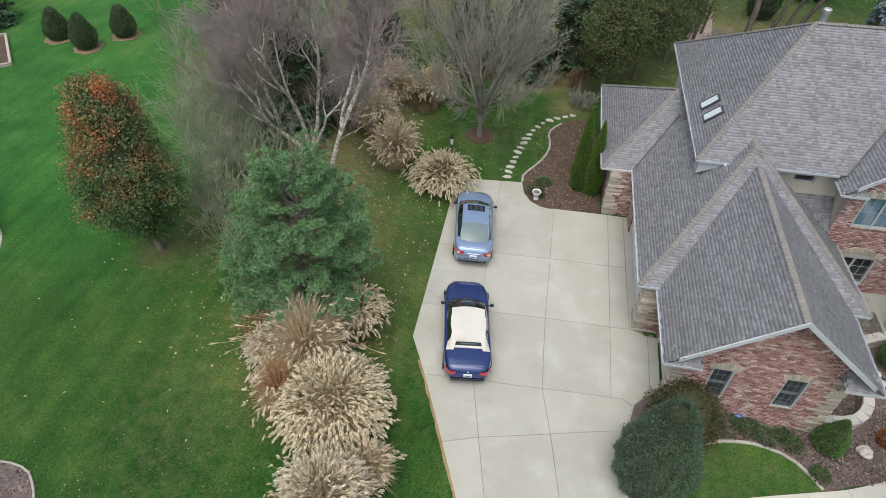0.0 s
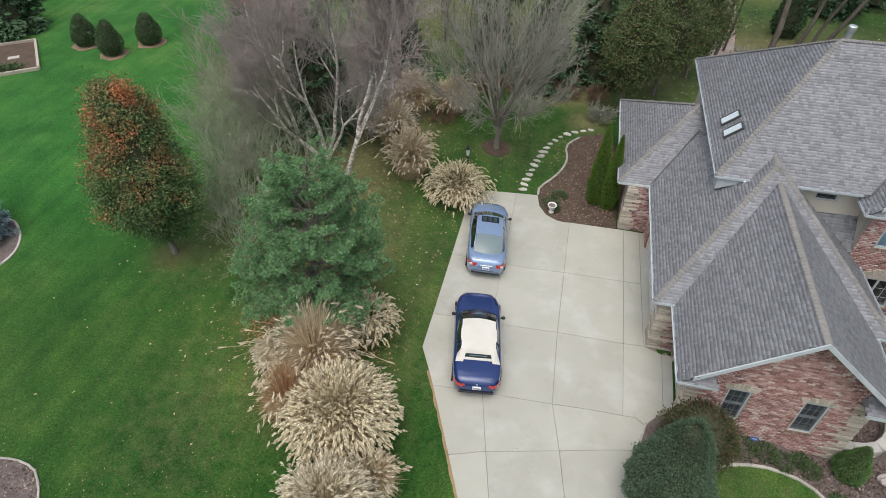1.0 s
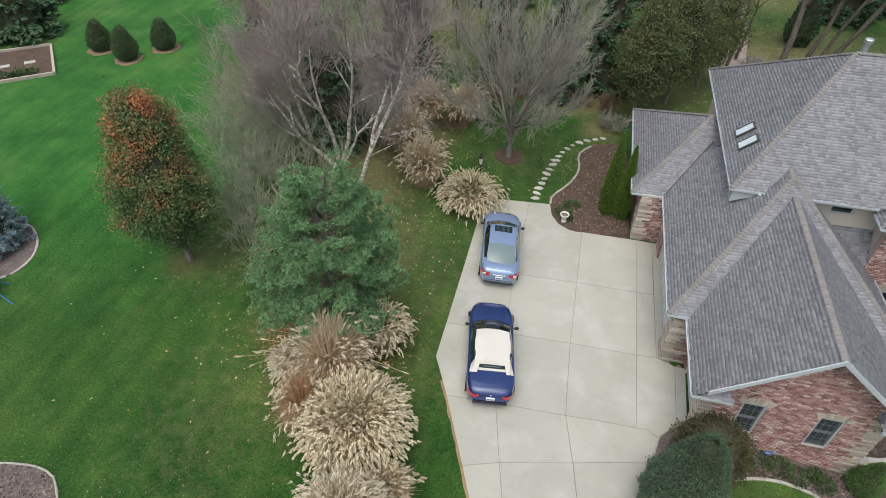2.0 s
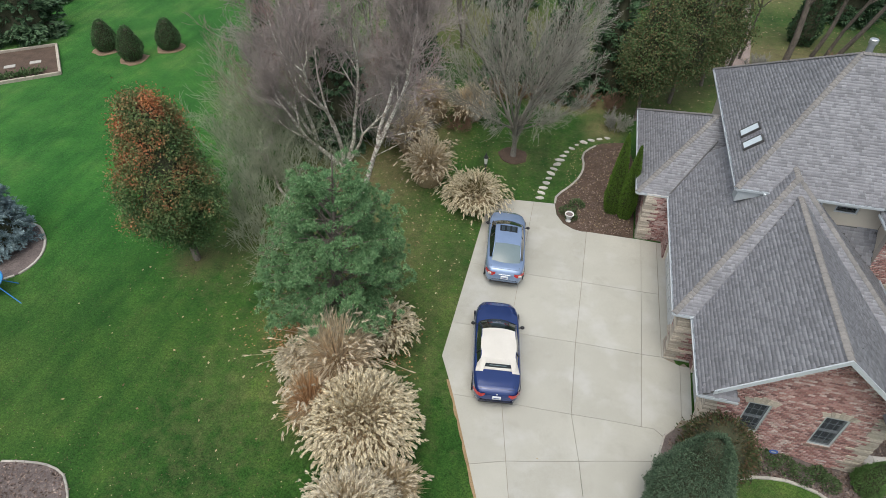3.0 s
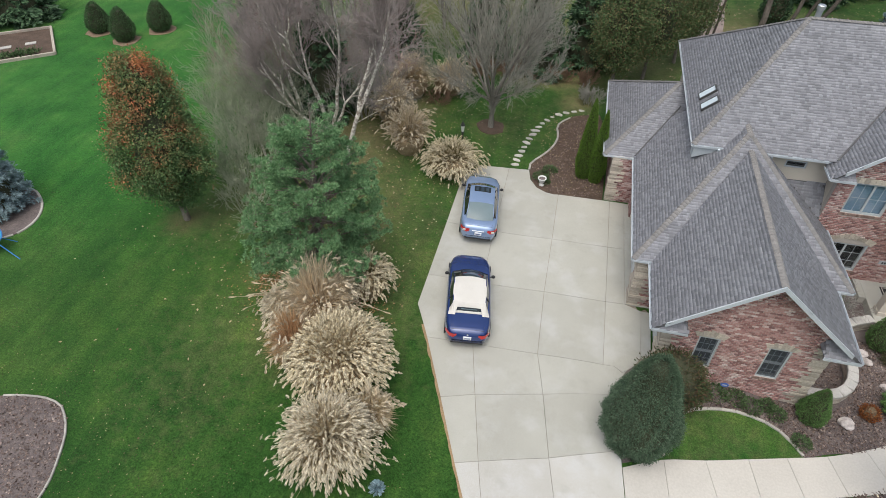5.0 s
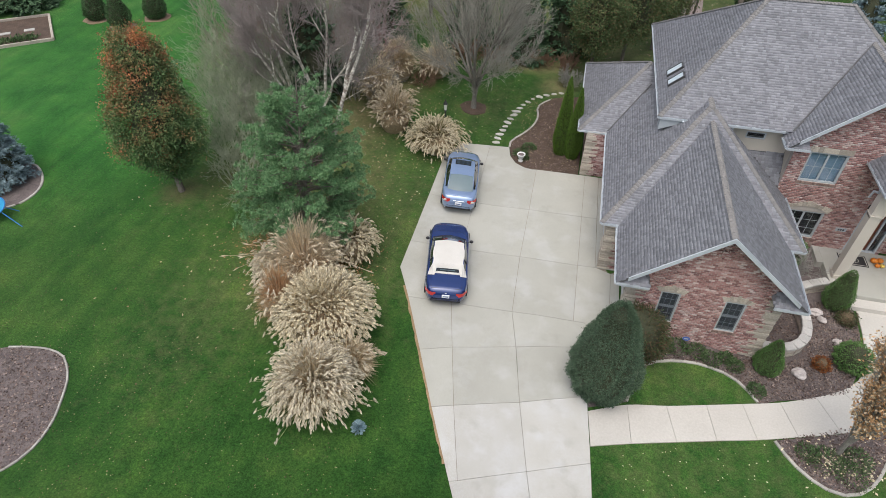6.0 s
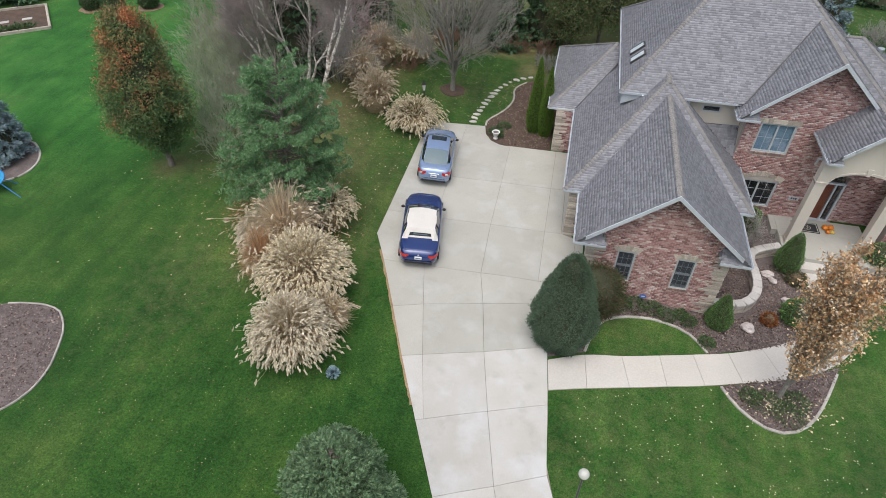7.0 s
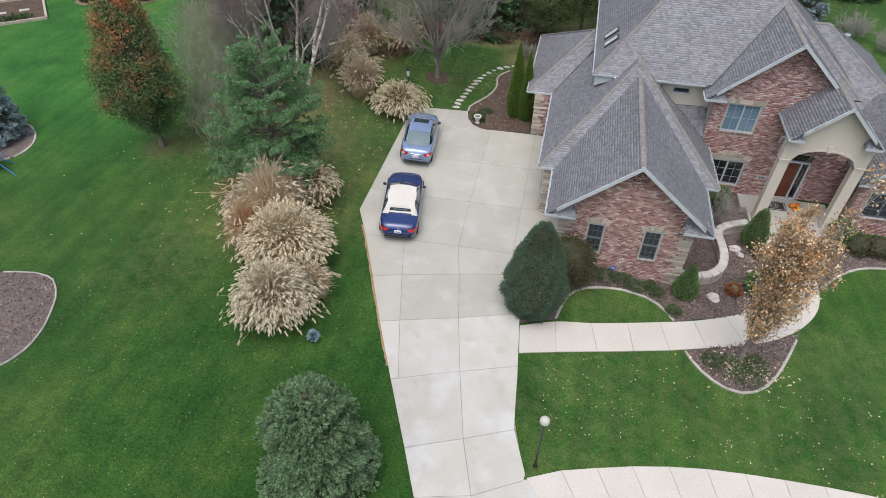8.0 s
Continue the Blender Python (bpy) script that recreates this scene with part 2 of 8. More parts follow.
def brickwork(name, bricks, mortar, width=0.21, height=0.075, vertical="XZ"):
    """Laid bricks: running bond with mortar joints and a bump, in the wall's own plane."""
    m = bpy.data.materials.new(name)
    m.use_nodes = True
    n, l = m.node_tree.nodes, m.node_tree.links
    b = n["Principled BSDF"]
    b.inputs["Roughness"].default_value = 0.9
    sep = n.new("ShaderNodeSeparateXYZ")
    geo = n.new("ShaderNodeNewGeometry")
    l.new(geo.outputs["Position"], sep.inputs[0])
    com = n.new("ShaderNodeCombineXYZ")
    add = n.new("ShaderNodeMath")
    l.new(sep.outputs["X"], add.inputs[0])
    l.new(sep.outputs["Y"], add.inputs[1])
    l.new(add.outputs[0], com.inputs["X"])
    l.new(sep.outputs["Z"], com.inputs["Y"])
    tex = n.new("ShaderNodeTexBrick")
    tex.inputs["Scale"].default_value = 1.0
    tex.inputs["Brick Width"].default_value, tex.inputs["Row Height"].default_value = width, height
    tex.inputs["Mortar Size"].default_value, tex.inputs["Mortar Smooth"].default_value = 0.0065, 0.3
    tex.inputs["Color1"].default_value, tex.inputs["Color2"].default_value, tex.inputs["Mortar"].default_value = (0, 0, 0, 1), (1, 1, 1, 1), (0.5, 0.5, 0.5, 1)
    l.new(com.outputs[0], tex.inputs["Vector"])
    ramp = n.new("ShaderNodeValToRGB")
    e = ramp.color_ramp.elements
    while len(e) < len(bricks):
        e.new(0.5)
    for i, c in enumerate(bricks):
        e[i].position = i / (len(bricks) - 1)
        e[i].color = (*c, 1)
    l.new(tex.outputs["Color"], ramp.inputs[0])
    stain = n.new("ShaderNodeTexNoise")
    stain.inputs["Scale"].default_value, stain.inputs["Detail"].default_value = 0.9, 5.0
    l.new(geo.outputs["Position"], stain.inputs["Vector"])
    grain = n.new("ShaderNodeTexNoise")
    grain.inputs["Scale"].default_value = 26.0
    l.new(geo.outputs["Position"], grain.inputs["Vector"])
    hsv = n.new("ShaderNodeHueSaturation")
    rg = n.new("ShaderNodeMapRange")
    rg.inputs["From Min"].default_value, rg.inputs["From Max"].default_value = 0.3, 0.7
    rg.inputs["To Min"].default_value, rg.inputs["To Max"].default_value = 0.75, 1.25
    l.new(stain.outputs["Fac"], rg.inputs["Value"])
    l.new(rg.outputs[0], hsv.inputs["Value"])
    l.new(ramp.outputs[0], hsv.inputs["Color"])
    hs2 = n.new("ShaderNodeHueSaturation")
    rg2 = n.new("ShaderNodeMapRange")
    rg2.inputs["From Min"].default_value, rg2.inputs["From Max"].default_value = 0.3, 0.7
    rg2.inputs["To Min"].default_value, rg2.inputs["To Max"].default_value = 0.7, 1.3
    l.new(grain.outputs["Fac"], rg2.inputs["Value"])
    l.new(rg2.outputs[0], hs2.inputs["Value"])
    l.new(hsv.outputs[0], hs2.inputs["Color"])
    mx = n.new("ShaderNodeMix")
    mx.data_type = "RGBA"
    l.new(tex.outputs["Fac"], mx.inputs["Factor"])
    l.new(hs2.outputs[0], mx.inputs["A"])
    mx.inputs["B"].default_value = (*mortar, 1)
    l.new(mx.outputs["Result"], b.inputs["Base Color"])
    bp = n.new("ShaderNodeBump")
    bp.invert = True
    bp.inputs["Strength"].default_value, bp.inputs["Distance"].default_value = 0.6, 0.008
    l.new(tex.outputs["Fac"], bp.inputs["Height"])
    l.new(bp.outputs[0], b.inputs["Normal"])
    return m


def lawn_material():
    """Mown grass that gives way to leaf litter where the sheet's cover attribute says so."""
    m = bpy.data.materials.new("mown_grass")
    m.use_nodes = True
    n, l = m.node_tree.nodes, m.node_tree.links
    b = n["Principled BSDF"]
    b.inputs["Roughness"].default_value = 0.85
    b.inputs["Specular IOR Level"].default_value = 0.06
    b.inputs["Sheen Weight"].default_value, b.inputs["Sheen Roughness"].default_value = 0.12, 0.5
    b.inputs["Sheen Tint"].default_value = (0.6, 0.9, 0.5, 1)
    at = n.new("ShaderNodeNewGeometry").outputs["Position"]

    def noise_at(scale, detail=4.0, rough=0.6, stretch=None):
        t = n.new("ShaderNodeTexNoise")
        t.inputs["Scale"].default_value, t.inputs["Detail"].default_value, t.inputs["Roughness"].default_value = scale, detail, rough
        if stretch:
            mp = n.new("ShaderNodeMapping")
            mp.inputs["Scale"].default_value = stretch
            mp.inputs["Rotation"].default_value = (0, 0, radians(14))
            l.new(at, mp.inputs["Vector"])
            l.new(mp.outputs[0], t.inputs["Vector"])
        else:
            l.new(at, t.inputs["Vector"])
        return t.outputs["Fac"]

    def ramp_of(fac, stops):
        r = n.new("ShaderNodeValToRGB")
        e = r.color_ramp.elements
        while len(e) < len(stops):
            e.new(0.5)
        for i, (p, c) in enumerate(stops):
            e[i].position, e[i].color = p, (*c, 1)
        l.new(fac, r.inputs[0])
        return r.outputs[0]

    def mixed(fac, a, c, mode="MIX"):
        x = n.new("ShaderNodeMix")
        x.data_type, x.blend_type = "RGBA", mode
        if isinstance(fac, float):
            x.inputs["Factor"].default_value = fac
        else:
            l.new(fac, x.inputs["Factor"])
        l.new(a, x.inputs["A"])
        l.new(c, x.inputs["B"])
        return x.outputs["Result"]

    patches = ramp_of(noise_at(0.21, 6.0, 0.68), [(0.36, (0.020, 0.063, 0.014)), (0.50, (0.032, 0.085, 0.018)), (0.64, (0.052, 0.105, 0.025))])
    bright_turf = ramp_of(noise_at(0.21, 6.0, 0.68), [(0.36, (0.022, 0.098, 0.020)), (0.50, (0.034, 0.128, 0.026)), (0.64, (0.062, 0.150, 0.038))])
    bright_share = n.new("ShaderNodeAttribute")
    bright_share.attribute_name = "bright_turf"
    patches = mixed(bright_share.outputs["Fac"], patches, bright_turf)
    wear = ramp_of(noise_at(0.75, 5.0, 0.65), [(0.34, (0.78, 0.84, 0.80)), (0.5, (1, 1, 1)), (0.66, (1.3, 1.12, 1.1))])
    patches = mixed(1.0, patches, wear, "MULTIPLY")
    blades = ramp_of(noise_at(9.0, 6.0, 0.75), [(0.34, (0.62, 0.65, 0.60)), (0.5, (1, 1, 1)), (0.66, (1.42, 1.36, 1.2))])
    tufts = ramp_of(noise_at(20.0, 3.0, 0.8), [(0.36, (0.6, 0.62, 0.6)), (0.5, (1, 1, 1)), (0.65, (1.45, 1.4, 1.3))])
    stripes = ramp_of(noise_at(1.1, 2.0, 0.5, (1.6, 0.06, 1)), [(0.35, (0.86, 0.88, 0.90)), (0.65, (1.13, 1.11, 1.05))])
    green = mixed(1.0, mixed(1.0, mixed(1.0, patches, blades, "MULTIPLY"), tufts, "MULTIPLY"), stripes, "MULTIPLY")
    soil = mixed(1.0, ramp_of(noise_at(1.3, 6.0, 0.7), [(0.3, (0.10, 0.085, 0.043)), (0.5, (0.175, 0.155, 0.078)), (0.7, (0.135, 0.160, 0.058))]), tufts, "MULTIPLY")
    att = n.new("ShaderNodeAttribute")
    att.attribute_name = "cover"
    wob = n.new("ShaderNodeMath")
    wob.operation = "MULTIPLY_ADD"
    wob.inputs[1].default_value, wob.inputs[2].default_value = 0.9, -0.45
    l.new(noise_at(2.2, 6.0, 0.7), wob.inputs[0])
    add = n.new("ShaderNodeMath")
    l.new(att.outputs["Fac"], add.inputs[0])
    l.new(wob.outputs[0], add.inputs[1])
    edge = n.new("ShaderNodeMapRange")
    edge.inputs["From Min"].default_value, edge.inputs["From Max"].default_value = 0.1, 0.9
    l.new(add.outputs[0], edge.inputs["Value"])
    l.new(mixed(edge.outputs[0], green, soil), b.inputs["Base Color"])
    bp = n.new("ShaderNodeBump")
    bp.inputs["Strength"].default_value, bp.inputs["Distance"].default_value = 0.6, 0.04
    l.new(noise_at(30.0, 4.0, 0.8), bp.inputs["Height"])
    l.new(bp.outputs[0], b.inputs["Normal"])
    return m


def clear_glass():
    m = bpy.data.materials.new("window_glass")
    m.use_nodes = True
    b = m.node_tree.nodes["Principled BSDF"]
    b.inputs["Base Color"].default_value = (0.72, 0.80, 0.86, 1)
    b.inputs["Roughness"].default_value, b.inputs["Transmission Weight"].default_value, b.inputs["IOR"].default_value = 0.02, 1.0, 1.5
    return m


def gloss(name, colour, rough=0.2, metal=0.0, coat=0.0, spec=0.5):
    return surface(name, [c * 0.92 for c in colour], [min(1, c * 1.06) for c in colour], 2.0, 60.0, rough, 0.03, 0.001, metal, coat=coat, obj=True, spec=spec)


GRASS = lawn_material()
CONCRETE = surface("driveway_concrete", (0.355, 0.347, 0.303), (0.45, 0.442, 0.392), 0.55, 42.0, 0.85, 0.2, 0.003, single=0.045, spread=0.35)
WALK = surface("path_concrete", (0.46, 0.435, 0.39), (0.58, 0.55, 0.50), 0.8, 14.0, 0.85, 0.15, 0.004, single=0.05, spread=0.1)
PALECON = surface("front_driveway_concrete", (0.41, 0.395, 0.355), (0.51, 0.51, 0.50), 0.6, 42.0, 0.8, 0.15, 0.003, single=0.05, spread=0.4, third=(0.455, 0.44, 0.40))
for worn, bright in ((CONCRETE, 0.26), (PALECON, 0.46)):
    blotched(worn, (0.30, 0.285, 0.245), 0.9, 0.56, 0.4, 3.1)
    blotched(worn, (0.58, 0.59, 0.60), 0.6, 0.51, bright, 8.4)
JOINT = surface("joint_sand", (0.17, 0.145, 0.11), (0.29, 0.25, 0.20), 3.0, 30.0, 0.95, 0.2)
SHINGLE = surface("asphalt_shingle", (0.208, 0.21, 0.228), (0.283, 0.286, 0.31), 0.6, 45.0, 0.9, 0.3, 0.004, island=0.2, spread=0.3)
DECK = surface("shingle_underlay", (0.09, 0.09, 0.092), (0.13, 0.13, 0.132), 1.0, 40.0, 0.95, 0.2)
# Dark cut edges; their tone also draws the shadow lines along the courses.
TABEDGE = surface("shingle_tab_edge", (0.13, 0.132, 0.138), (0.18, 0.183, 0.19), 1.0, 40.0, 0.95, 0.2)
CAP = surface("ridge_shingle", (0.185, 0.178, 0.172), (0.25, 0.24, 0.232), 0.8, 40.0, 0.9, 0.3, 0.004, island=0.08, spread=0.3)
BRICK = brickwork("red_brick", [(0.13, 0.062, 0.061), (0.25, 0.11, 0.101), (0.34, 0.165, 0.153), (0.37, 0.23, 0.216), (0.56, 0.43, 0.40)], (0.46, 0.42, 0.39))
STONE = surface("tan_limestone", (0.33, 0.29, 0.235), (0.60, 0.545, 0.47), 1.5, 16.0, 0.9, 0.6, 0.02, single=0.28, spread=0.2)
STUCCO = surface("beige_stucco", (0.55, 0.505, 0.435), (0.64, 0.59, 0.515), 0.8, 60.0, 0.9, 0.2, 0.003)
WHITE = surface("white_painted_trim", (0.46, 0.50, 0.535), (0.56, 0.60, 0.635), 0.9, 30.0, 0.45, 0.05, 0.002)
SASH = surface("grey_window_frame", (0.40, 0.44, 0.46), (0.48, 0.52, 0.545), 2.0, 40.0, 0.5, 0.05)
BARS = surface("dark_grey_sash", (0.085, 0.10, 0.10), (0.13, 0.145, 0.145), 2.0, 40.0, 0.5, 0.05)
GLASS = clear_glass()


def mesh_screen():
    m = surface("insect_mesh", (0.045, 0.055, 0.068), (0.07, 0.082, 0.098), 3.0, 60.0, 0.7, 0.0)
    m.node_tree.nodes["Principled BSDF"].inputs["Alpha"].default_value = 0.38
    return m


SCREEN = mesh_screen()
# Near-black colour; the window and door backings use it for unlit rooms.
DARK = surface("near_black_fill", (0.02, 0.02, 0.022), (0.035, 0.034, 0.034), 1.0, 10.0, 0.9, 0.0)
BLIND = surface("pale_window_blind", (0.19, 0.27, 0.34), (0.27, 0.36, 0.45), 2.0, 30.0, 0.8, 0.1, stretch=(0.3, 0.3, 18))
MULCH = surface("bark_mulch", (0.05, 0.04, 0.038), (0.225, 0.185, 0.175), 2.0, 22.0, 0.95, 0.9, 0.04, spread=0.1)
REDMULCH = surface("brown_bark_mulch", (0.035, 0.025, 0.019), (0.15, 0.10, 0.072), 2.0, 22.0, 0.95, 0.9, 0.04, spread=0.1)
TANMULCH = surface("tan_bark_mulch", (0.16, 0.105, 0.065), (0.33, 0.24, 0.165), 2.0, 22.0, 0.95, 0.7, 0.03, spread=0.1)
EDGING = surface("concrete_edging", (0.32, 0.305, 0.27), (0.45, 0.43, 0.385), 2.0, 20.0, 0.9, 0.4, 0.01, single=0.12)
FLAG = surface("pale_flagstone", (0.40, 0.38, 0.35), (0.58, 0.56, 0.52), 2.5, 20.0, 0.9, 0.5, 0.01, single=0.15)
BARK = surface("grey_bark", (0.12, 0.10, 0.085), (0.27, 0.235, 0.20), 3.0, 24.0, 0.95, 0.8, 0.02, stretch=(1, 1, 0.25))
TWIG = surface("grey_twigs", (0.24, 0.235, 0.21), (0.41, 0.395, 0.36), 2.0, 20.0, 0.9, 0.2)
PURPLE = surface("brown_birch_twigs", (0.24, 0.20, 0.19), (0.40, 0.345, 0.33), 2.0, 20.0, 0.9, 0.2)
BIRCH = surface("white_birch_bark", (0.30, 0.25, 0.21), (0.86, 0.82, 0.75), 3.0, 9.0, 0.8, 0.4, 0.01, spread=0.75, stretch=(1, 1, 1.6))


# ---- ground ----
def cover(x, y):
    """How much the turf gives way to leaf litter, 0 to 1."""
    def blob(cx, cy, rx, ry, a=1.0):
        return a * max(0.0, 1.25 - math.hypot((x - cx) / rx, (y - cy) / ry))
    c = max(blob(-10.0, 2.6, 3.2, 4.0, 0.8), blob(-12.5, 11.0, 4.5, 6.0, 0.95), blob(-8.4, 6.0, 2.2, 6.0, 0.48), blob(-17.1, 3.4, 1.4, 1.4, 0.7), blob(-15.5, 6.0, 3.5, 5.0, 0.45),
            blob(-9.3, -1.0, 2.2, 3.0, 0.7), blob(-12.0, -3.0, 4.0, 7.0, 0.22), blob(-11.0, 17.0, 3.5, 4.5, 0.95), blob(-4.74, 16.1, 0.9, 0.8, 1.2), blob(-6.2, 3.5, 2.6, 11.0, 0.30), blob(-3.8, 16.5, 5.0, 6.0, 0.22))
    c = max(c, blob(-18, 22, 7, 9, 0.8), blob(-9.5, 33, 16, 9, 0.62), blob(4, 27, 6, 5, 0.55), blob(-2.0, 23.6, 4.5, 1.8, 1.1), blob(12, 33, 10, 5.5, 1.0), blob(13, 46, 14, 5, 0.5), blob(15, 37, 12, 5, 0.5), blob(-22, 40, 18, 10, 0.4), blob(0.2, 20.6, 1.6, 1.8, 0.8))
    c = max(c, 1.6 * smooth((y - 52) / 10), 0.2 * smooth((x - 3.0) / 1.5) * smooth((0.5 - y) / 1.5))
    return min(1.0, c)


def bright_turf_share(x, y):
    """Share of the brighter green turf, 0 to 1: open lawn far from the trees and, faintly, the front."""
    return max(smooth((y + 2.0 - 0.35 * (x + 16)) / 12) * smooth((-12.0 - x) / 6), 0.2 * smooth((x - 3.5) / 2) * smooth((1 - y) / 2))


def build_ground():
    xs = np.concatenate([np.array([-900, -400, -200, -120, -85.0]), np.arange(-66, 42.01, 0.6), np.array([60, 90, 140, 250, 450, 900.0])])
    ys = np.concatenate([np.array([-900, -400, -200, -100, -60, -40.0]), np.arange(-27, 63.01, 0.6), np.array([80, 110, 160, 260, 450, 900.0])])
    verts = np.array([(x, y, gz(x, y)) for y in ys for x in xs])
    nx = len(xs)
    i, j = np.meshgrid(np.arange(nx - 1), np.arange(len(ys) - 1))
    a = (j * nx + i).ravel()
    data = mesh_of("ground", verts, np.stack([a, a + 1, a + nx + 1, a + nx], 1), GRASS)
    att = data.attributes.new("cover", "FLOAT", "POINT")
    att.data.foreach_set("value", np.array([cover(x, y) for x, y, _ in verts], dtype=np.float32))
    att = data.attributes.new("bright_turf", "FLOAT", "POINT")
    att.data.foreach_set("value", np.array([bright_turf_share(x, y) for x, y, _ in verts], dtype=np.float32))
    data.polygons.foreach_set("use_smooth", [True] * len(data.polygons))
    return tagged(new("ground", data), "mown green lawn with fallen leaves and bare litter under trees", "lawn", kind="structure")


build_ground()


# ---- driveway, paths and pavement ----
def inset(loop, d):
    """A loop drawn in by d on all sides."""
    n = len(loop)
    area = sum(loop[i][0] * loop[(i + 1) % n][1] - loop[(i + 1) % n][0] * loop[i][1] for i in range(n))
    s = 1 if area > 0 else -1
    out = []
    for i in range(n):
        p, q, r = Vector(loop[i - 1]), Vector(loop[i]), Vector(loop[(i + 1) % n])
        a, b = (q - p).normalized(), (r - q).normalized()
        na, nb = Vector((-a.y, a.x)) * s, Vector((-b.y, b.x)) * s
        k = na + nb
        k = k / max(0.35, k.dot(na)) if k.length > 1e-6 else na
        out.append(tuple(q + k * d))
    return out


def slabs(owner, loops, material, lift, gap=0.007):
    for loop in loops:
        pale = material == CONCRETE and sum(p[1] for p in loop) / len(loop) < -4.3
        part("slab", draped(inset(loop, gap), lift, 0.08), PALECON if pale else material, owner)


driveway = thing("driveway", "pale concrete driveway of jointed slabs beside the garage", "driveway", kind="structure")
DRIVE_EDGE = [(-4.55, 12.02), (-1.93, 12.46), (-1.75, 11.6), (-1.35, 10.98), (-0.82, 10.66), (-0.39, 10.58), (2.2, 10.66), (4.4, 10.62), (4.4, 0.95), (3.75, 0.45), (3.42, 0.1), (3.15, -0.8), (3.2, -2.2), (3.41, -3.9), (3.56, -5.33),
              (3.7, -6.5), (3.81, -8.26), (4.43, -10.41), (5.5, -12.3), (3.5, -13.6), (1.9, -14.0), (1.0, -12.05), (0.27, -10.5), (-0.99, -7.88), (-2.22, -5.26), (-3.9, -1.5), (-4.75, 0.3), (-5.27, 1.3), (-5.33, 10.7)]
part("joint_bed", draped(inset(DRIVE_EDGE, 0.02), 0.006, 0.05), JOINT, driveway)
slabs(driveway, [
    [(-5.3, 10.7), (-5.28, 6.8), (-2.95, 6.88), (-3.02, 12.3), (-4.55, 12.02)],
    [(-2.95, 6.88), (-0.13, 7.03), (-0.16, 10.62), (-0.39, 10.58), (-0.82, 10.66), (-1.35, 10.98), (-1.75, 11.6), (-1.93, 12.46), (-3.02, 12.3)],
    [(-0.13, 7.03), (2.5, 7.07), (2.47, 10.66), (2.2, 10.66), (-0.16, 10.62)],
    [(2.5, 7.07), (3.25, 7.1), (3.2, 10.64), (2.47, 10.66)],
    [(-5.28, 6.8), (-5.27, 3.1), (-2.85, 3.32), (-2.95, 6.88)],
    [(-2.85, 3.32), (-0.12, 3.47), (-0.13, 7.03), (-2.95, 6.88)],
    [(-0.12, 3.47), (2.53, 3.5), (2.5, 7.07), (-0.13, 7.03)],
    [(2.53, 3.5), (3.32, 3.55), (3.25, 7.1), (2.5, 7.07)],
    [(-5.27, 3.1), (-5.27, 1.3), (-4.75, 0.3), (-4.45, -0.3), (-2.6, -0.1), (-2.85, 3.32)],
    [(-2.6, -0.1), (0.0, 0.02), (-0.12, 3.47), (-2.85, 3.32)],
    [(0.0, 0.02), (2.58, 0.22), (2.53, 3.5), (-0.12, 3.47)],
    [(2.58, 0.22), (3.03, 0.27), (3.4, 0.05), (3.75, 0.45), (4.05, 0.95), (4.02, 3.3), (3.32, 3.55), (2.53, 3.5)],
    [(4.05, 0.95), (4.45, 0.95), (4.42, 3.3), (4.02, 3.3)],
    [(3.32, 3.55), (4.4, 3.55), (4.4, 10.62), (3.2, 10.64)],
    [(-4.45, -0.3), (-3.9, -1.5), (-3.28, -2.86), (-2.06, -2.41), (-2.6, -0.1)],
    [(-2.06, -2.41), (0.42, -1.8), (0.0, 0.02), (-2.6, -0.1)],
    [(0.42, -1.8), (3.14, -1.0), (3.15, -0.8), (3.38, 0.04), (3.03, 0.27), (2.58, 0.22), (0.0, 0.02)],
    [(-3.28, -2.86), (-2.22, -5.26), (-1.44, -5.0), (-2.06, -2.41)],
    [(-1.44, -5.0), (0.9, -4.31), (0.42, -1.8), (-2.06, -2.41)],
    [(0.9, -4.31), (3.36, -3.3), (3.2, -2.2), (3.14, -1.0), (0.42, -1.8)],
    [(-2.22, -5.26), (-0.99, -7.88), (-0.71, -7.79), (-1.44, -5.0)],
    [(-0.71, -7.79), (1.49, -6.92), (0.9, -4.31), (-1.44, -5.0)],
    [(1.49, -6.92), (3.62, -5.98), (3.56, -5.33), (3.41, -3.9), (3.36, -3.3), (0.9, -4.31)],
    [(-0.99, -7.88), (0.27, -10.5), (2.16, -9.64), (1.49, -6.92), (-0.71, -7.79)],
    [(2.16, -9.64), (3.86, -8.75), (3.81, -8.26), (3.62, -5.98), (1.49, -6.92)],
    [(0.27, -10.5), (1.02, -12.1), (2.8, -11.55), (2.16, -9.64)],
    [(2.8, -11.55), (4.4, -10.55), (4.45, -10.3), (3.86, -8.75), (2.16, -9.64)],
    [(1.02, -12.1), (1.9, -14.0), (3.5, -13.6), (2.8, -11.55)],
    [(2.8, -11.55), (3.5, -13.6), (5.5, -12.3), (4.4, -10.55)],
], CONCRETE, 0.035)
slabs(driveway, [[(4.36, -10.5), (4.62, -10.42), (6.3, -12.6), (5.45, -12.4)]], PALECON, 0.014)

pavement = thing("pavement", "curved public pavement of pale concrete slabs along the lawn", "pavement", kind="structure")
NORTH = [(4.5, -10.41), (5.77, -9.71), (7.72, -9.03), (8.89, -8.71), (10.63, -8.44), (12.34, -8.29), (14.37, -8.21), (16.45, -8.2), (18.5, -8.3), (21, -8.55)]


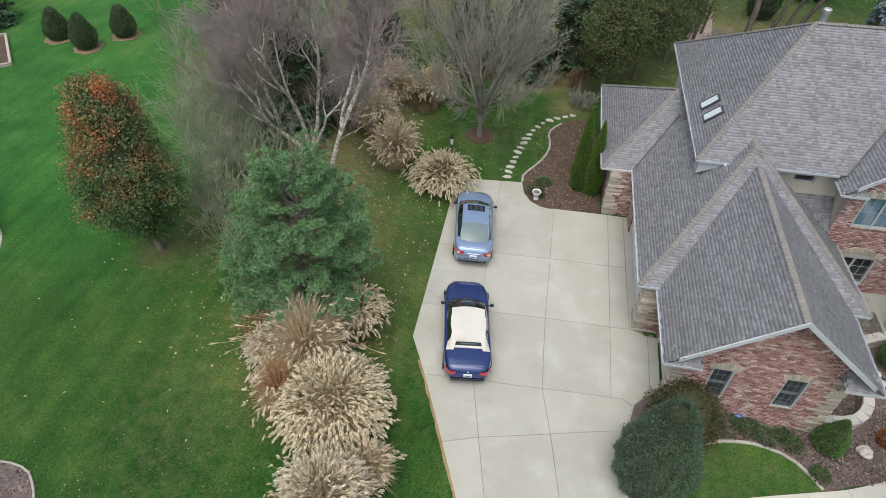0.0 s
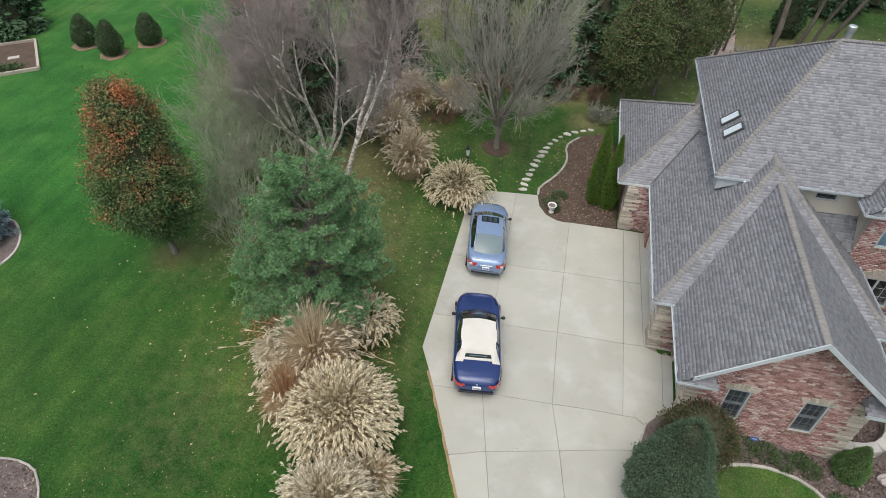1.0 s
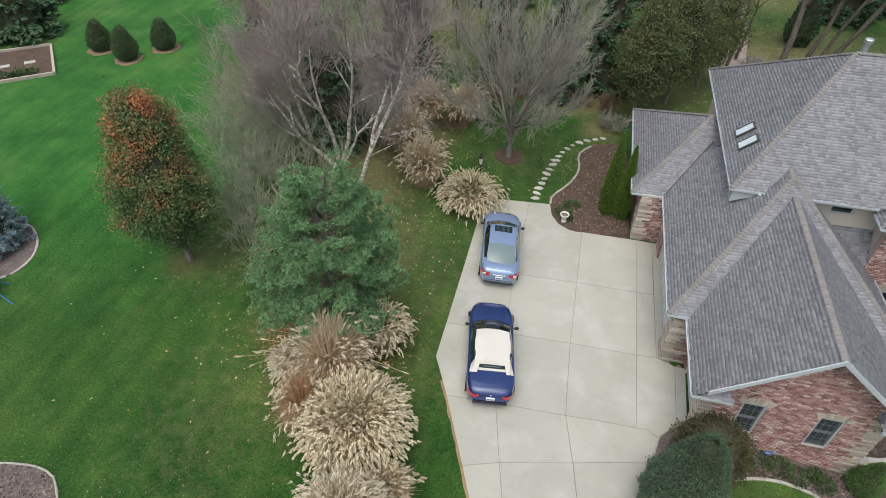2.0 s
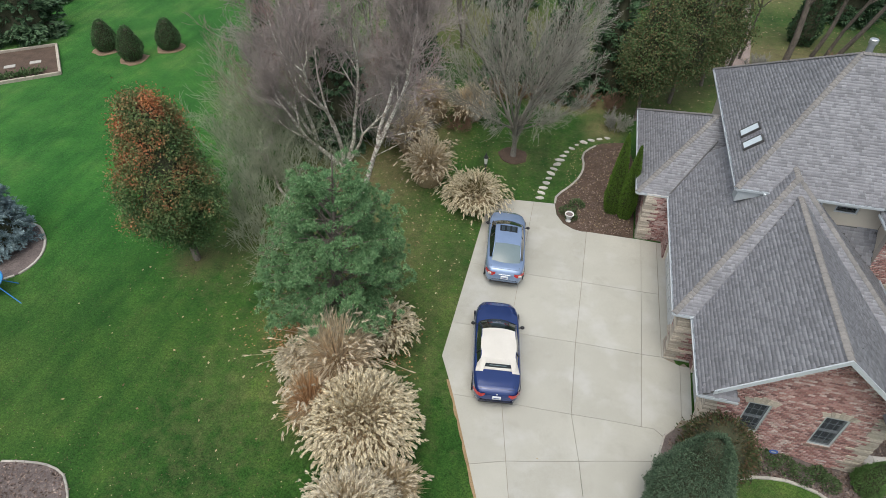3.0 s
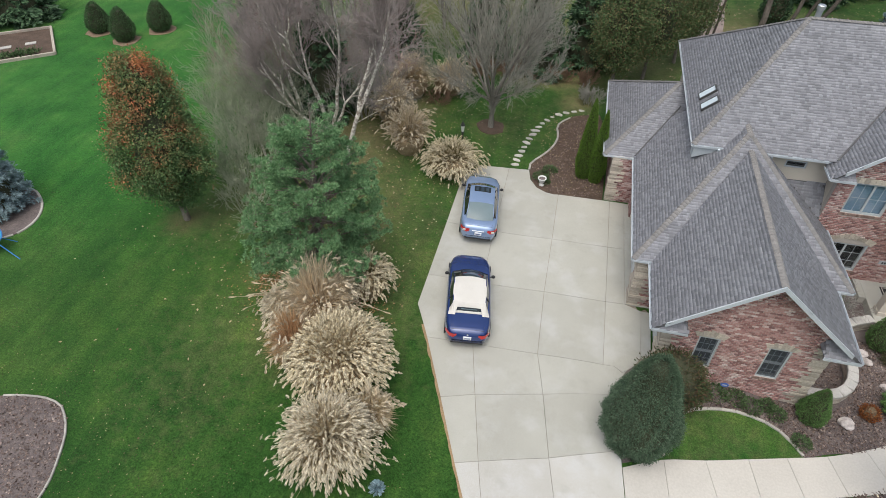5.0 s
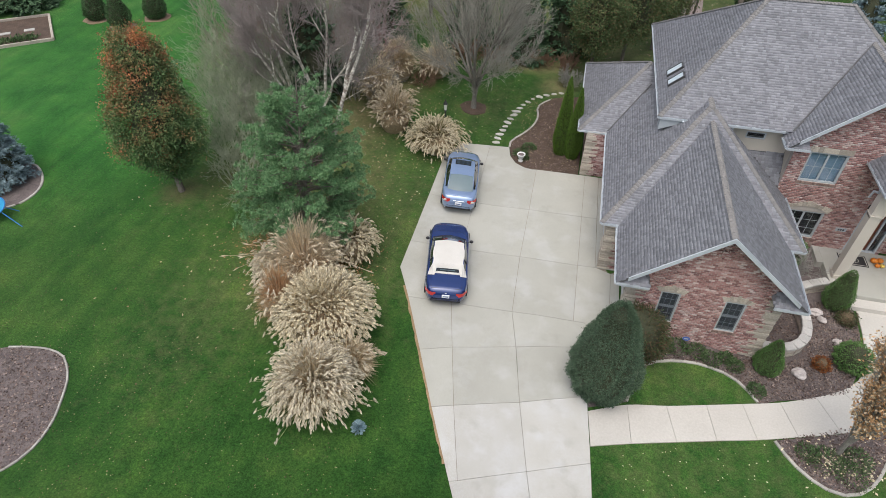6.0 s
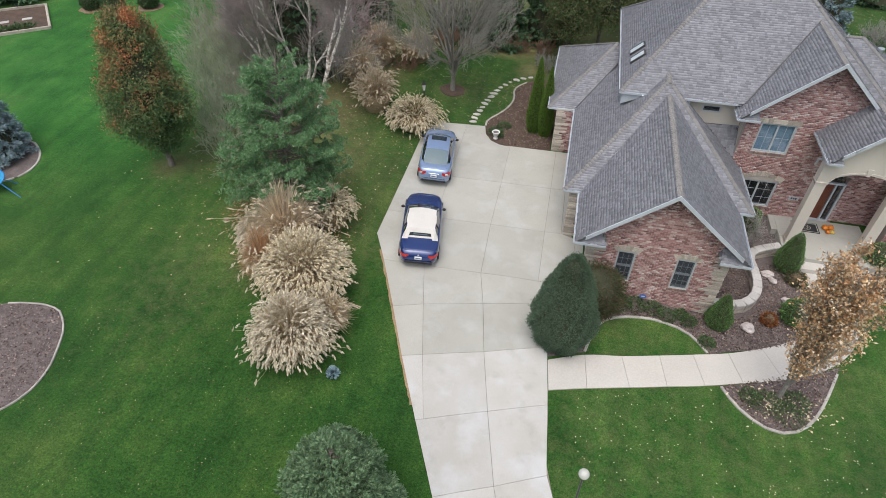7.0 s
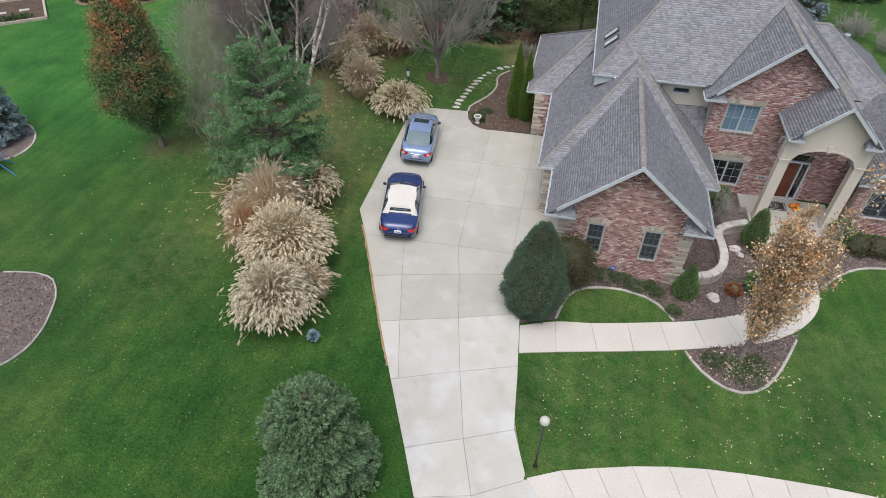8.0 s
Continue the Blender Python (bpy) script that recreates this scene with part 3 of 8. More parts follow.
def along(line, step):
    pts, out, carry = [Vector(p) for p in line], [Vector(line[0])], 0.0
    for a, b in zip(pts, pts[1:]):
        d, s = (b - a).length, step - carry
        while s <= d:
            out.append(a.lerp(b, s / d))
            s += step
        carry = d - (s - step)
    return out


north = along(NORTH, 1.3)
south = []
for i, p in enumerate(north):
    t = (north[min(i + 1, len(north) - 1)] - north[max(i - 1, 0)]).normalized()
    south.append(p + Vector((t.y, -t.x)) * 1.5 + t * 0.18)
slabs(pavement, [[tuple(north[i]), tuple(north[i + 1]), tuple(south[i + 1]), tuple(south[i])] for i in range(len(north) - 1)], WALK, 0.035)
part("joint_bed", draped([tuple(p) for p in north] + [tuple(p) for p in south[::-1]], 0.006, 0.05), JOINT, pavement)

front_path = thing("front_path", "pale pinkish concrete garden path leading to the front steps", "path", kind="structure")
PATH_N = [(3.42, -3.92), (4.88, -3.16), (6.38, -2.72), (7.93, -2.22), (9.3, -1.83), (10.74, -1.43), (12.15, -0.85), (13.2, -0.3), (14.0, 0.4), (14.55, 1.5), (14.8, 3.0), (14.9, 4.4)]
PATH_S = [(3.58, -5.33), (5.04, -4.76), (6.7, -4.18), (8.18, -3.71), (9.65, -3.32), (11.15, -2.86), (12.75, -2.33), (14.2, -1.66), (15.45, -0.62), (16.3, 0.75), (16.55, 2.6), (16.4, 4.4)]
def eased(line, i):
    """The line's bit from point i to the next, bowed through its neighbours."""
    p = [Vector(line[max(0, min(len(line) - 1, k))]) for k in (i - 1, i, i + 1, i + 2)]
    out = []
    for t in (0.0, 0.25, 0.5, 0.75, 1.0):
        out.append(tuple(0.5 * (2 * p[1] + (p[2] - p[0]) * t + (2 * p[0] - 5 * p[1] + 4 * p[2] - p[3]) * t * t + (3 * p[1] - p[0] - 3 * p[2] + p[3]) * t ** 3)))
    return out


slabs(front_path, [eased(PATH_N, i) + eased(PATH_S, i)[::-1] for i in range(len(PATH_N) - 1)], WALK, 0.04)
part("joint_bed", draped(PATH_N + PATH_S[::-1], 0.006, 0.05), JOINT, front_path)

# stepping stones from the driveway into the rear garden
STEPS = [(-2.76, 12.75), (-2.73, 13.2), (-2.66, 13.68), (-2.57, 14.15), (-2.48, 14.62), (-2.42, 15.12), (-2.32, 15.6), (-2.2, 16.1), (-2.08, 16.58), (-1.95, 17.05), (-1.77, 17.52), (-1.55, 17.98), (-1.25, 18.42), (-0.88, 18.82), (-0.46, 19.15), (0.0, 19.4), (0.46, 19.62)]
for x, y in STEPS:
    s, turn = random.uniform(0.62, 0.98), random.uniform(-0.6, 0.6)
    ring = []
    for k in range(9):
        a = 2 * math.pi * k / 9
        r = s * random.uniform(0.72, 1.15)
        px, py = 0.27 * r * math.cos(a), 0.15 * r * math.sin(a)
        ring.append((px * math.cos(turn) - py * math.sin(turn), px * math.sin(turn) + py * math.cos(turn), 0))
    bm = bmesh.new()
    v = prism(bm, ring, (0, 0, 0.075))
    bmesh.ops.bevel(bm, geom=[e for e in bm.edges if all(q in v[9:] for q in e.verts)], offset=0.02, segments=1, affect="EDGES")
    ob = part("stepping_stone", bm, FLAG)
    ob.location = (x, y, gz(x, y) - 0.02)
    tagged(ob, "pale irregular flagstone set in the lawn", "stepping stone", "stepping stone path")


def bed(name, loop, material, label, edge=None, lift=0.03, blocks=0.55, edge_width=0.11):
    owner = thing(name, label, "flower bed", kind="structure")
    part("soil", draped(loop, lift, 0.1, 0.8), material, owner)
    for piece in strip(edge, edge_width, 0.015, 0.05, "edging_block", EDGING, owner, blocks) if edge else ():
        pass
    return owner


LAWN_RIM = rounded([(4.86, -3.0), (4.98, -2.5), (5.2, -1.6), (5.7, -0.85), (6.6, -0.45), (7.8, -0.25), (8.75, -0.4), (9.4, -0.85), (9.75, -1.35), (9.95, -1.68)], 1, False)
bed("front_bed", [(3.15, -0.75), (3.22, -2.0), (3.42, -3.75), (4.8, -3.05)] + LAWN_RIM + [(10.7, -1.35), (12.2, -0.9), (13.45, -0.36), (13.9, 0.45), (14.4, 1.5), (14.7, 3.0), (14.8, 4.5), (13.85, 8.0), (10.5, 8.0), (10.2, 0.9), (4.6, 0.9), (3.75, 0.5), (3.38, 0.1)], MULCH,
    "bark-mulched flower bed along the brick garage front", LAWN_RIM)
strip([(3.75, 0.5), (3.4, 0.12), (3.17, -0.8), (3.22, -2.0)], 0.08, 0.02, 0.05, "edging_block", EDGING, bpy.data.objects["front_bed"], 0.5)
REAR_RIM = rounded([(-1.93, 12.5), (-1.95, 13.2), (-1.4, 14.0), (-0.86, 15.1), (-0.66, 16.3), (-0.9, 17.4), (-0.6, 18.1), (0.1, 18.9)], 1, False)
bed("rear_bed", [(-0.39, 10.6), (-0.82, 10.68), (-1.33, 11.0), (-1.73, 11.62)] + REAR_RIM + [(1.6, 19.4), (2.1, 17), (2.1, 10.7)], REDMULCH, "brown-mulched bed between the driveway and the wing", REAR_RIM)
TREE_RIM = rounded([(10.27, -3.2), (10.75, -4.1), (11.7, -4.85), (12.6, -4.85), (13.45, -4.2), (14.25, -2.9), (15.1, -1.15)], 2, False)
bed("tree_bed", TREE_RIM + [(14.25, -1.66), (12.75, -2.36), (11.15, -2.9)], MULCH, "mulched bed with fallen leaves round the orange tree", TREE_RIM)
ISLAND = rounded([(-18.6, -7.0), (-17.4, -6.7), (-16.2, -6.65), (-15.3, -7.4), (-14.8, -8.4), (-14.4, -9.6), (-14.5, -10.6), (-15.0, -11.4), (-16.4, -12.6), (-18.5, -13.2), (-20.3, -12.0), (-21, -10), (-20.2, -8)], 1)
bed("island_bed", ISLAND, MULCH, "rounded bark-mulched island bed in the lawn", ISLAND + ISLAND[:1], blocks=0.4, edge_width=0.07)
SPRUCE_RIM = rounded([(-24.3, 0.4), (-24.0, 1.3), (-24.2, 2.2), (-24.9, 3.1), (-26, 3.8), (-27.4, 3.4), (-27.8, 1.8), (-27.0, 0.2), (-25.5, -0.3)], 1)
bed("spruce_bed", SPRUCE_RIM, MULCH, "mulched ring with a concrete edge under the spruce", SPRUCE_RIM + SPRUCE_RIM[:1], blocks=0.4)
RIGHT_RIM = rounded([(16.6, 1.9), (17.37, 2.8), (18.4, 3.6), (19.26, 3.95), (20.6, 4.1), (23, 4.0)], 1, False)
bed("right_bed", RIGHT_RIM + [(23, 6.5), (16.6, 6.2), (16.5, 3.6)], MULCH, "mulched bed under the front windows", RIGHT_RIM)
for x, y, r in ((-34.8, 21.3, 0.98), (-32.1, 20.4, 1.0), (-30.6, 22.6, 0.98), (-4.74, 16.1, 0.85)):
    ring = [(x + r * random.uniform(0.9, 1.1) * math.cos(a * math.pi / 8), y + r * random.uniform(0.85, 1.1) * math.sin(a * math.pi / 8)) for a in range(16)]
    bed("tree_ring", ring, TANMULCH if x < -5.5 else REDMULCH, "ring of brown mulch round a trunk")

# timber-edged vegetable bed far off on the lawn
raised = thing("raised_bed", "timber-edged vegetable bed with bare soil in the lawn", "raised bed", kind="structure")
RB = [(-35.4, 17.2), (-38.7, 20.9), (-44.4, 16.9), (-41.0, 13.0)]
part("soil", draped(RB, 0.05, 0.1), REDMULCH, raised)
TIMBER = surface("weathered_timber", (0.33, 0.29, 0.24), (0.5, 0.45, 0.38), 2.0, 25.0, 0.9, 0.4)
for a, b in zip(RB, RB[1:] + RB[:1]):
    strip([a, b], 0.16, 0.0, 0.2, "edge_board", TIMBER, raised)
# gravel track behind the house
TRACK = [(8.2, 29.5), (9.6, 29.5), (10.6, 36), (11.6, 44), (12.6, 56), (10.6, 56), (9.6, 44), (8.6, 36)]
tagged(part("garden_track", draped(TRACK, 0.02, 0.05), surface("pinkish_gravel", (0.22, 0.17, 0.15), (0.42, 0.34, 0.31), 1.0, 14.0, 0.95, 0.6, 0.03, spread=0.1)), "pinkish gravel track between trees", "path", kind="structure")


# ---- house ----
house = thing("house", "brick and stucco house with grey shingled hip roofs and attached garage", "house")
ROOFN = np.random.default_rng(5)


def inside(poly, p):
    """Which of the points p (n, 2) lie inside the polygon."""
    x, y = p[:, 0], p[:, 1]
    res = np.zeros(len(p), bool)
    n = len(poly)
    for i in range(n):
        (x0, y0), (x1, y1) = poly[i], poly[(i + 1) % n]
        if abs(y1 - y0) < 1e-9:
            continue
        res ^= ((y0 > y) != (y1 > y)) & (x < (x1 - x0) * (y - y0) / (y1 - y0) + x0)
    return res


def roof_plane(owner, pts, row=0.127):
    """A sloped roof face: a solid deck and, on it, overlapping shingle tabs."""
    pts = [Vector(p) for p in pts]
    n = (pts[1] - pts[0]).cross(pts[2] - pts[0]).normalized()
    if n.z < 0:
        n = -n
    u = Vector((0, 0, 1)).cross(n).normalized()
    v = n.cross(u)
    bm = bmesh.new()
    prism(bm, pts, -n * 0.1)
    face = part("roof", bm, DECK, owner)
    poly = [((p - pts[0]).dot(u), (p - pts[0]).dot(v)) for p in pts]
    us, vs = [p[0] for p in poly], [p[1] for p in poly]
    verts, faces, raised, count = [], [], [], 0
    for r in np.arange(min(vs), max(vs), row):
        w = ROOFN.uniform(0.09, 0.21, int((max(us) - min(us)) / 0.14) + 10)
        start = min(us) - ROOFN.uniform(0, 0.3) + np.concatenate([[0], np.cumsum(w)[:-1]])
        lo = r + ROOFN.choice([0.0, 0.0, -0.018], len(w))
        th = ROOFN.choice([0.005, 0.006, 0.012, 0.015], len(w))
        mids = np.stack([start + w / 2, np.full(len(w), r + row * 0.5)], 1)
        keep = inside(poly, mids)
        for a, b, c, t in zip(start[keep], (start + w)[keep], lo[keep], th[keep]):
            top = min(r + row + 0.012, max(vs))
            o = pts[0]
            q = [o + u * (a + 0.001) + v * c + n * t, o + u * (b - 0.001) + v * c + n * t, o + u * (b - 0.001) + v * top + n * 0.002, o + u * (a + 0.001) + v * top + n * 0.002,
                 o + u * (a + 0.001) + v * c, o + u * (b - 0.001) + v * c]
            verts += [tuple(s) for s in q]
            faces += [(count, count + 1, count + 2, count + 3), (count + 4, count + 5, count + 1, count)]
            raised.append(1 if t > 0.01 else 0)
            count += 6
    if faces:
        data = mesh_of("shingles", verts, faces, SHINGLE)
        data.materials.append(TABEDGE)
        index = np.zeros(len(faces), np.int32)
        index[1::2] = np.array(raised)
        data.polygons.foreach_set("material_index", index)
        tagged(part("shingles", data, None, face), kind="stuff")
    return face


def ridge_caps(owner, p0, p1, drop=0.55, width=0.12):
    """Overlapping folded cap shingles along a hip or ridge."""
    p0, p1 = Vector(p0), Vector(p1)
    d = (p1 - p0)
    length = d.length
    d.normalize()
    side = Vector((d.y, -d.x, 0)).normalized()
    up = side.cross(d)
    verts, faces, c = [], [], 0
    for s in np.arange(0, length, 0.16):
        a, b = p0 + d * s, p0 + d * min(length, s + 0.2)
        h0, h1 = 0.055 + ROOFN.uniform(0, 0.012), 0.03
        for q, h in ((a, h0), (b, h1)):
            for k in (-1, 0, 1):
                verts.append(tuple(q + side * (k * width) + Vector((0, 0, h - abs(k) * width * drop))))
        verts += [tuple(Vector(verts[c + k]) - Vector((0, 0, 0.03))) for k in range(3)]
        faces += [(c, c + 1, c + 4, c + 3), (c + 1, c + 2, c + 5, c + 4), (c + 6, c + 7, c + 1, c), (c + 7, c + 8, c + 2, c + 1)]
        c += 9
    return tagged(part("ridge_cap", mesh_of("ridge_cap", verts, faces, CAP), None, owner, "brownish folded cap shingles"), kind="stuff")


def gutter(owner, p0, p1, out):
    """An eaves gutter with its fascia, from p0 to p1; out points away from the wall."""
    p0, p1, out = Vector(p0), Vector(p1), Vector(out).normalized()
    bm = bmesh.new()
    prof = [(0.0, -0.12), (0.0, 0.0), (0.008, 0.0), (0.008, -0.085), (0.055, -0.085), (0.065, 0.0), (0.08, 0.0), (0.07, -0.1), (0.015, -0.1), (0.015, -0.12)]
    prism(bm, [p0 + out * a + Vector((0, 0, b + 0.01)) for a, b in prof], p1 - p0)
    return part("gutter", bm, WHITE, owner, "white metal gutter")


def rake_board(owner, p0, p1, depth=0.16, thick=0.05, y_out=(0, -1, 0)):
    bm = bmesh.new()
    p0, p1 = Vector(p0), Vector(p1)
    prism(bm, [p0 + Vector((0, 0, 0.03)), p1 + Vector((0, 0, 0.03)), p1 - Vector((0, 0, depth)), p0 - Vector((0, 0, depth))], Vector(y_out) * thick)
    part("rake_board", bm, WHITE, owner, "white painted rake board")


def soffit(owner, loop, material=None):
    bm = bmesh.new()
    prism(bm, loop, (0, 0, 0.03))
    part("soffit", bm, material or WHITE, owner)


def wall(owner, material, x0, x1, y0, thick, base, top, holes=(), along_x=True, name="wall", label=""):
    """A wall along x (outer face at y0, thickness towards +y) or along y; top is a height or a list of (s, z); holes are (s0, s1, z0, z1)."""
    prof = top if isinstance(top, list) else [(x0, top), (x1, top)]
    cuts = sorted({x0, x1, *[p[0] for p in prof if x0 < p[0] < x1], *[h[0] for h in holes], *[h[1] for h in holes]})

    def z_at(s):
        for (a, za), (b, zb) in zip(prof, prof[1:]):
            if a - 1e-6 <= s <= b + 1e-6:
                return za + (zb - za) * (s - a) / (b - a)
        return prof[-1][1]
    bm = bmesh.new()
    for a, b in zip(cuts, cuts[1:]):
        mine = sorted([h for h in holes if h[0] <= a + 1e-6 and h[1] >= b - 1e-6], key=lambda h: h[2])
        z = base
        for h in mine + [None]:
            ta, tb = (h[2], h[2]) if h else (z_at(a), z_at(b))
            if min(ta, tb) > z or (h is None and max(ta, tb) > z):
                loop = [(a, y0, z), (b, y0, z), (b, y0, tb), (a, y0, ta)]
                off = (0, thick, 0)
                if not along_x:
                    loop, off = [(q[1], q[0], q[2]) for q in loop], (thick, 0, 0)
                prism(bm, loop, off)
            if h:
                z = h[3]
    bmesh.ops.remove_doubles(bm, verts=bm.verts, dist=0.0005)
    return part(name, bm, material, owner, label)


def window(owner, x0, x1, z0, z1, y, cols, rows, blind=None, arch=None, sill=True, split=None, label="", along_x=True, frame_mat=None, bars=None, screen=False):
    """A framed window in a wall opening whose outer face is at y; split: double-hung at that share of its height, else casements side by side."""
    def turned(bm):
        if not along_x:
            for v in bm.verts:
                v.co.x, v.co.y = v.co.y, v.co.x
        return bm
    frame_mat = frame_mat or SASH
    w = part("window", turned(box_shell(x0, x1, z0, z1, y + 0.03, 0.09, 0.065)), frame_mat, owner, label)
    leaves = [(x0 + 0.05, x1 - 0.05, z0 + 0.05, z1 - 0.05)]
    if split:
        zm = z0 + (z1 - z0) * split
        leaves = [(x0 + 0.05, x1 - 0.05, z0 + 0.05, zm), (x0 + 0.05, x1 - 0.05, zm, z1 - 0.05)]
    elif cols >= 2 and (x1 - x0) > 1.2:
        xm = (x0 + x1) / 2
        leaves = [(x0 + 0.05, xm, z0 + 0.05, z1 - 0.05), (xm, x1 - 0.05, z0 + 0.05, z1 - 0.05)]
    for i, (a, b, c, d) in enumerate(leaves):
        dy = 0.03 * i if split else 0.0
        part("sash", turned(box_shell(a, b, c, d, y + 0.045 + dy, 0.05, 0.04)), bars or BARS, w)
        bm = bmesh.new()
        box(bm, a + 0.045, b - 0.045, y + 0.068 + dy, y + 0.074 + dy, c + 0.045, d - 0.045)
        pane = part("pane", turned(bm), GLASS, w)
        pane.visible_shadow = False
        bm = bmesh.new()
        cc = cols if split else max(2, cols // 2 + cols % 2)
        for k in range(1, cc):
            q = a + (b - a) * k / cc
            box(bm, q - 0.007, q + 0.007, y + 0.058 + dy, y + 0.066 + dy, c + 0.05, d - 0.05)
        for k in range(1, rows):
            q = c + (d - c) * k / rows
            box(bm, a + 0.05, b - 0.05, y + 0.0562 + dy, y + 0.0664 + dy, q - 0.007, q + 0.007)
        if cc > 1 or rows > 1:
            part("glazing_grid", turned(bm), bars or BARS, w)
    if screen:
        bm = bmesh.new()
        box(bm, x0 + 0.06, x1 - 0.06, y + 0.034, y + 0.036, z0 + 0.06, z1 - 0.06)
        part("insect_screen", turned(bm), SCREEN, w, "fine grey insect screen").visible_shadow = False
    # Near-black sheet in place of the unlit room.
    bm = bmesh.new()
    box(bm, x0 - 0.1, x1 + 0.1, y + 0.34, y + 0.36, z0 - 0.1, z1 + 0.1)
    part("backing", turned(bm), DARK, w, "near-black sheet standing for the unlit room")
    if blind:
        bm = bmesh.new()
        q = z1 - (z1 - z0) * blind
        box(bm, x0 + 0.04, x1 - 0.04, y + 0.15, y + 0.16, q, z1 - 0.04)
        part("blind", turned(bm), BLIND, w, "pale lowered blind")
    if sill:
        n = max(3, int((x1 - x0 + 0.1) / 0.085))
        step = (x1 - x0 + 0.12) / n
        for k in range(n):
            bm = bmesh.new()
            box(bm, x0 - 0.06 + k * step + 0.005, x0 - 0.06 + (k + 1) * step - 0.005, y - 0.045, y + 0.08, z0 - 0.12, z0 - 0.005)
            part("sill_brick", turned(bm), SILL, w)
    if arch is not None:
        n, rise = arch
        half, cx = (x1 - x0) / 2 + 0.1, (x0 + x1) / 2
        for k in range(n):
            a0, a1 = -1 + 2 * k / n, -1 + 2 * (k + 1) / n
            h = random.uniform(0.17, 0.27) * (1.25 if abs(a0 + a1) < 0.3 else 1.0)
            bm = bmesh.new()
            lo0, lo1 = z1 + rise * (1 - a0 * a0) + 0.005, z1 + rise * (1 - a1 * a1) + 0.005
            lean0, lean1 = a0 * 0.13, a1 * 0.13
            g = 0.006
            prism(bm, [(cx + a0 * half + g, y - 0.035, lo0), (cx + a1 * half - g, y - 0.035, lo1), (cx + a1 * half + lean1 - g, y - 0.035, lo1 + h), (cx + a0 * half + lean0 + g, y - 0.035, lo0 + h)], (0, 0.1, 0))
            part("arch_stone", turned(bm), STONE, w)
        if rise > 0.03:
            bm = bmesh.new()
            prism(bm, [(x0, y + 0.05, z1)] + [(cx + (a / 4 - 1) * (x1 - x0) / 2, y + 0.05, z1 + rise * (1 - (a / 4 - 1) ** 2)) for a in range(1, 8)] + [(x1, y + 0.05, z1)], (0, 0.08, 0))
            part("arch_head", turned(bm), frame_mat, w)
    return w


def box_shell(x0, x1, z0, z1, y, depth, width):
    """A rectangular frame of four bars."""
    bm = bmesh.new()
    box(bm, x0, x1, y, y + depth, z0, z0 + width)
    box(bm, x0, x1, y, y + depth, z1 - width, z1)
    box(bm, x0, x0 + width, y, y + depth, z0 + width, z1 - width)
    box(bm, x1 - width, x1, y, y + depth, z0 + width, z1 - width)
    return bm


def quoin(owner, x, y, z0, z1, sx, sy, long=0.5):
    """A stack of rough stones wrapped round a corner at (x, y); sx, sy point along the two faces."""
    z, k = z0, 0
    while z < z1 - 0.05:
        h = min(random.uniform(0.08, 0.15), z1 - z)
        a, b = random.uniform(0.5, 1.05) * long, random.uniform(0.3, 0.65) * long
        if k % 2:
            a, b = b, a
        o = random.uniform(0.02, 0.045)
        bm = bmesh.new()
        xa, xb = sorted((x - sx * o, x + sx * a))
        ya, yb = sorted((y - sy * o, y + sy * b))
        box(bm, xa, xb, ya, yb, z + 0.006, z + h - 0.006)
        for v in bm.verts:
            v.co += Vector((random.uniform(-0.01, 0.01), random.uniform(-0.01, 0.01), 0))
        part("stone", bm, STONE, owner)
        z += h
        k += 1


SILL = surface("dark_sill_brick", (0.16, 0.09, 0.075), (0.36, 0.27, 0.23), 3.0, 20.0, 0.9, 0.3, single=0.3)

# garage: front gabled bay
EZ = 2.68
GB = (3.8, 10.7, 7.25, 0.06, 5.6)
gw0, gw1, gy = 4.4, 10.1, 0.67
slope = (GB[4] - EZ) / (GB[2] - GB[0])
wins = [(5.67, 6.43, 0.34, 2.0), (8.1, 8.88, 0.34, 2.0)]
front = wall(house, BRICK, gw0, gw1, gy, 0.3, -1.1, [(gw0, EZ - 0.02), (gw0 + 0.01, EZ + slope * (gw0 - GB[0]) - 0.12), (GB[2], GB[4] - 0.14), (gw1 - 0.01, EZ + slope * (GB[1] - gw1) - 0.12), (gw1, EZ - 0.02)], wins, label="red brick gable wall")
for a, b, c, d in wins:
    window(house, a, b, c, d, gy, 3, 2, arch=(9, 0.1), split=0.5, label="dark double-hung window with a stone arch", bars=SASH, screen=True)
quoin(front, gw0, gy, -0.9, EZ - 0.05, 1, 1, 0.75)
quoin(front, gw1, gy, -1.1, EZ - 0.05, -1, 1, 0.85)
wall(house, BRICK, gy + 0.3, 3.5, gw1 - 0.3, 0.3, -1.1, EZ + 0.3, along_x=False)
side = wall(house, BRICK, gy + 0.3, 3.75, gw0, 0.3, -0.5, EZ, [(1.0, 3.2, -0.4, 2.2)], along_x=False)
# garage: hipped main part
HX0, HX1, HY0, AY, AZ, RX = 3.12, 11.24, 3.5, 8.77, 5.96, 7.18
HZ = 2.72
pier = wall(house, BRICK, 3.42, 4.7, 3.62, 0.3, -0.4, HZ)
quoin(pier, 3.42, 3.62, -0.05, HZ - 0.05, 1, 1, 1.0)
wall(house, BRICK, 3.92, 10.9, 3.42, 0.3, -0.4, HZ, [(4.3, 9.6, -0.3, 2.2)], along_x=False)
wall(house, BRICK, 4.25, 10.0, 10.3, 0.3, -1.1, HZ - 0.05, along_x=False)
wall(house, BRICK, 10.05, 10.6, 3.95, 0.3, -1.1, HZ)


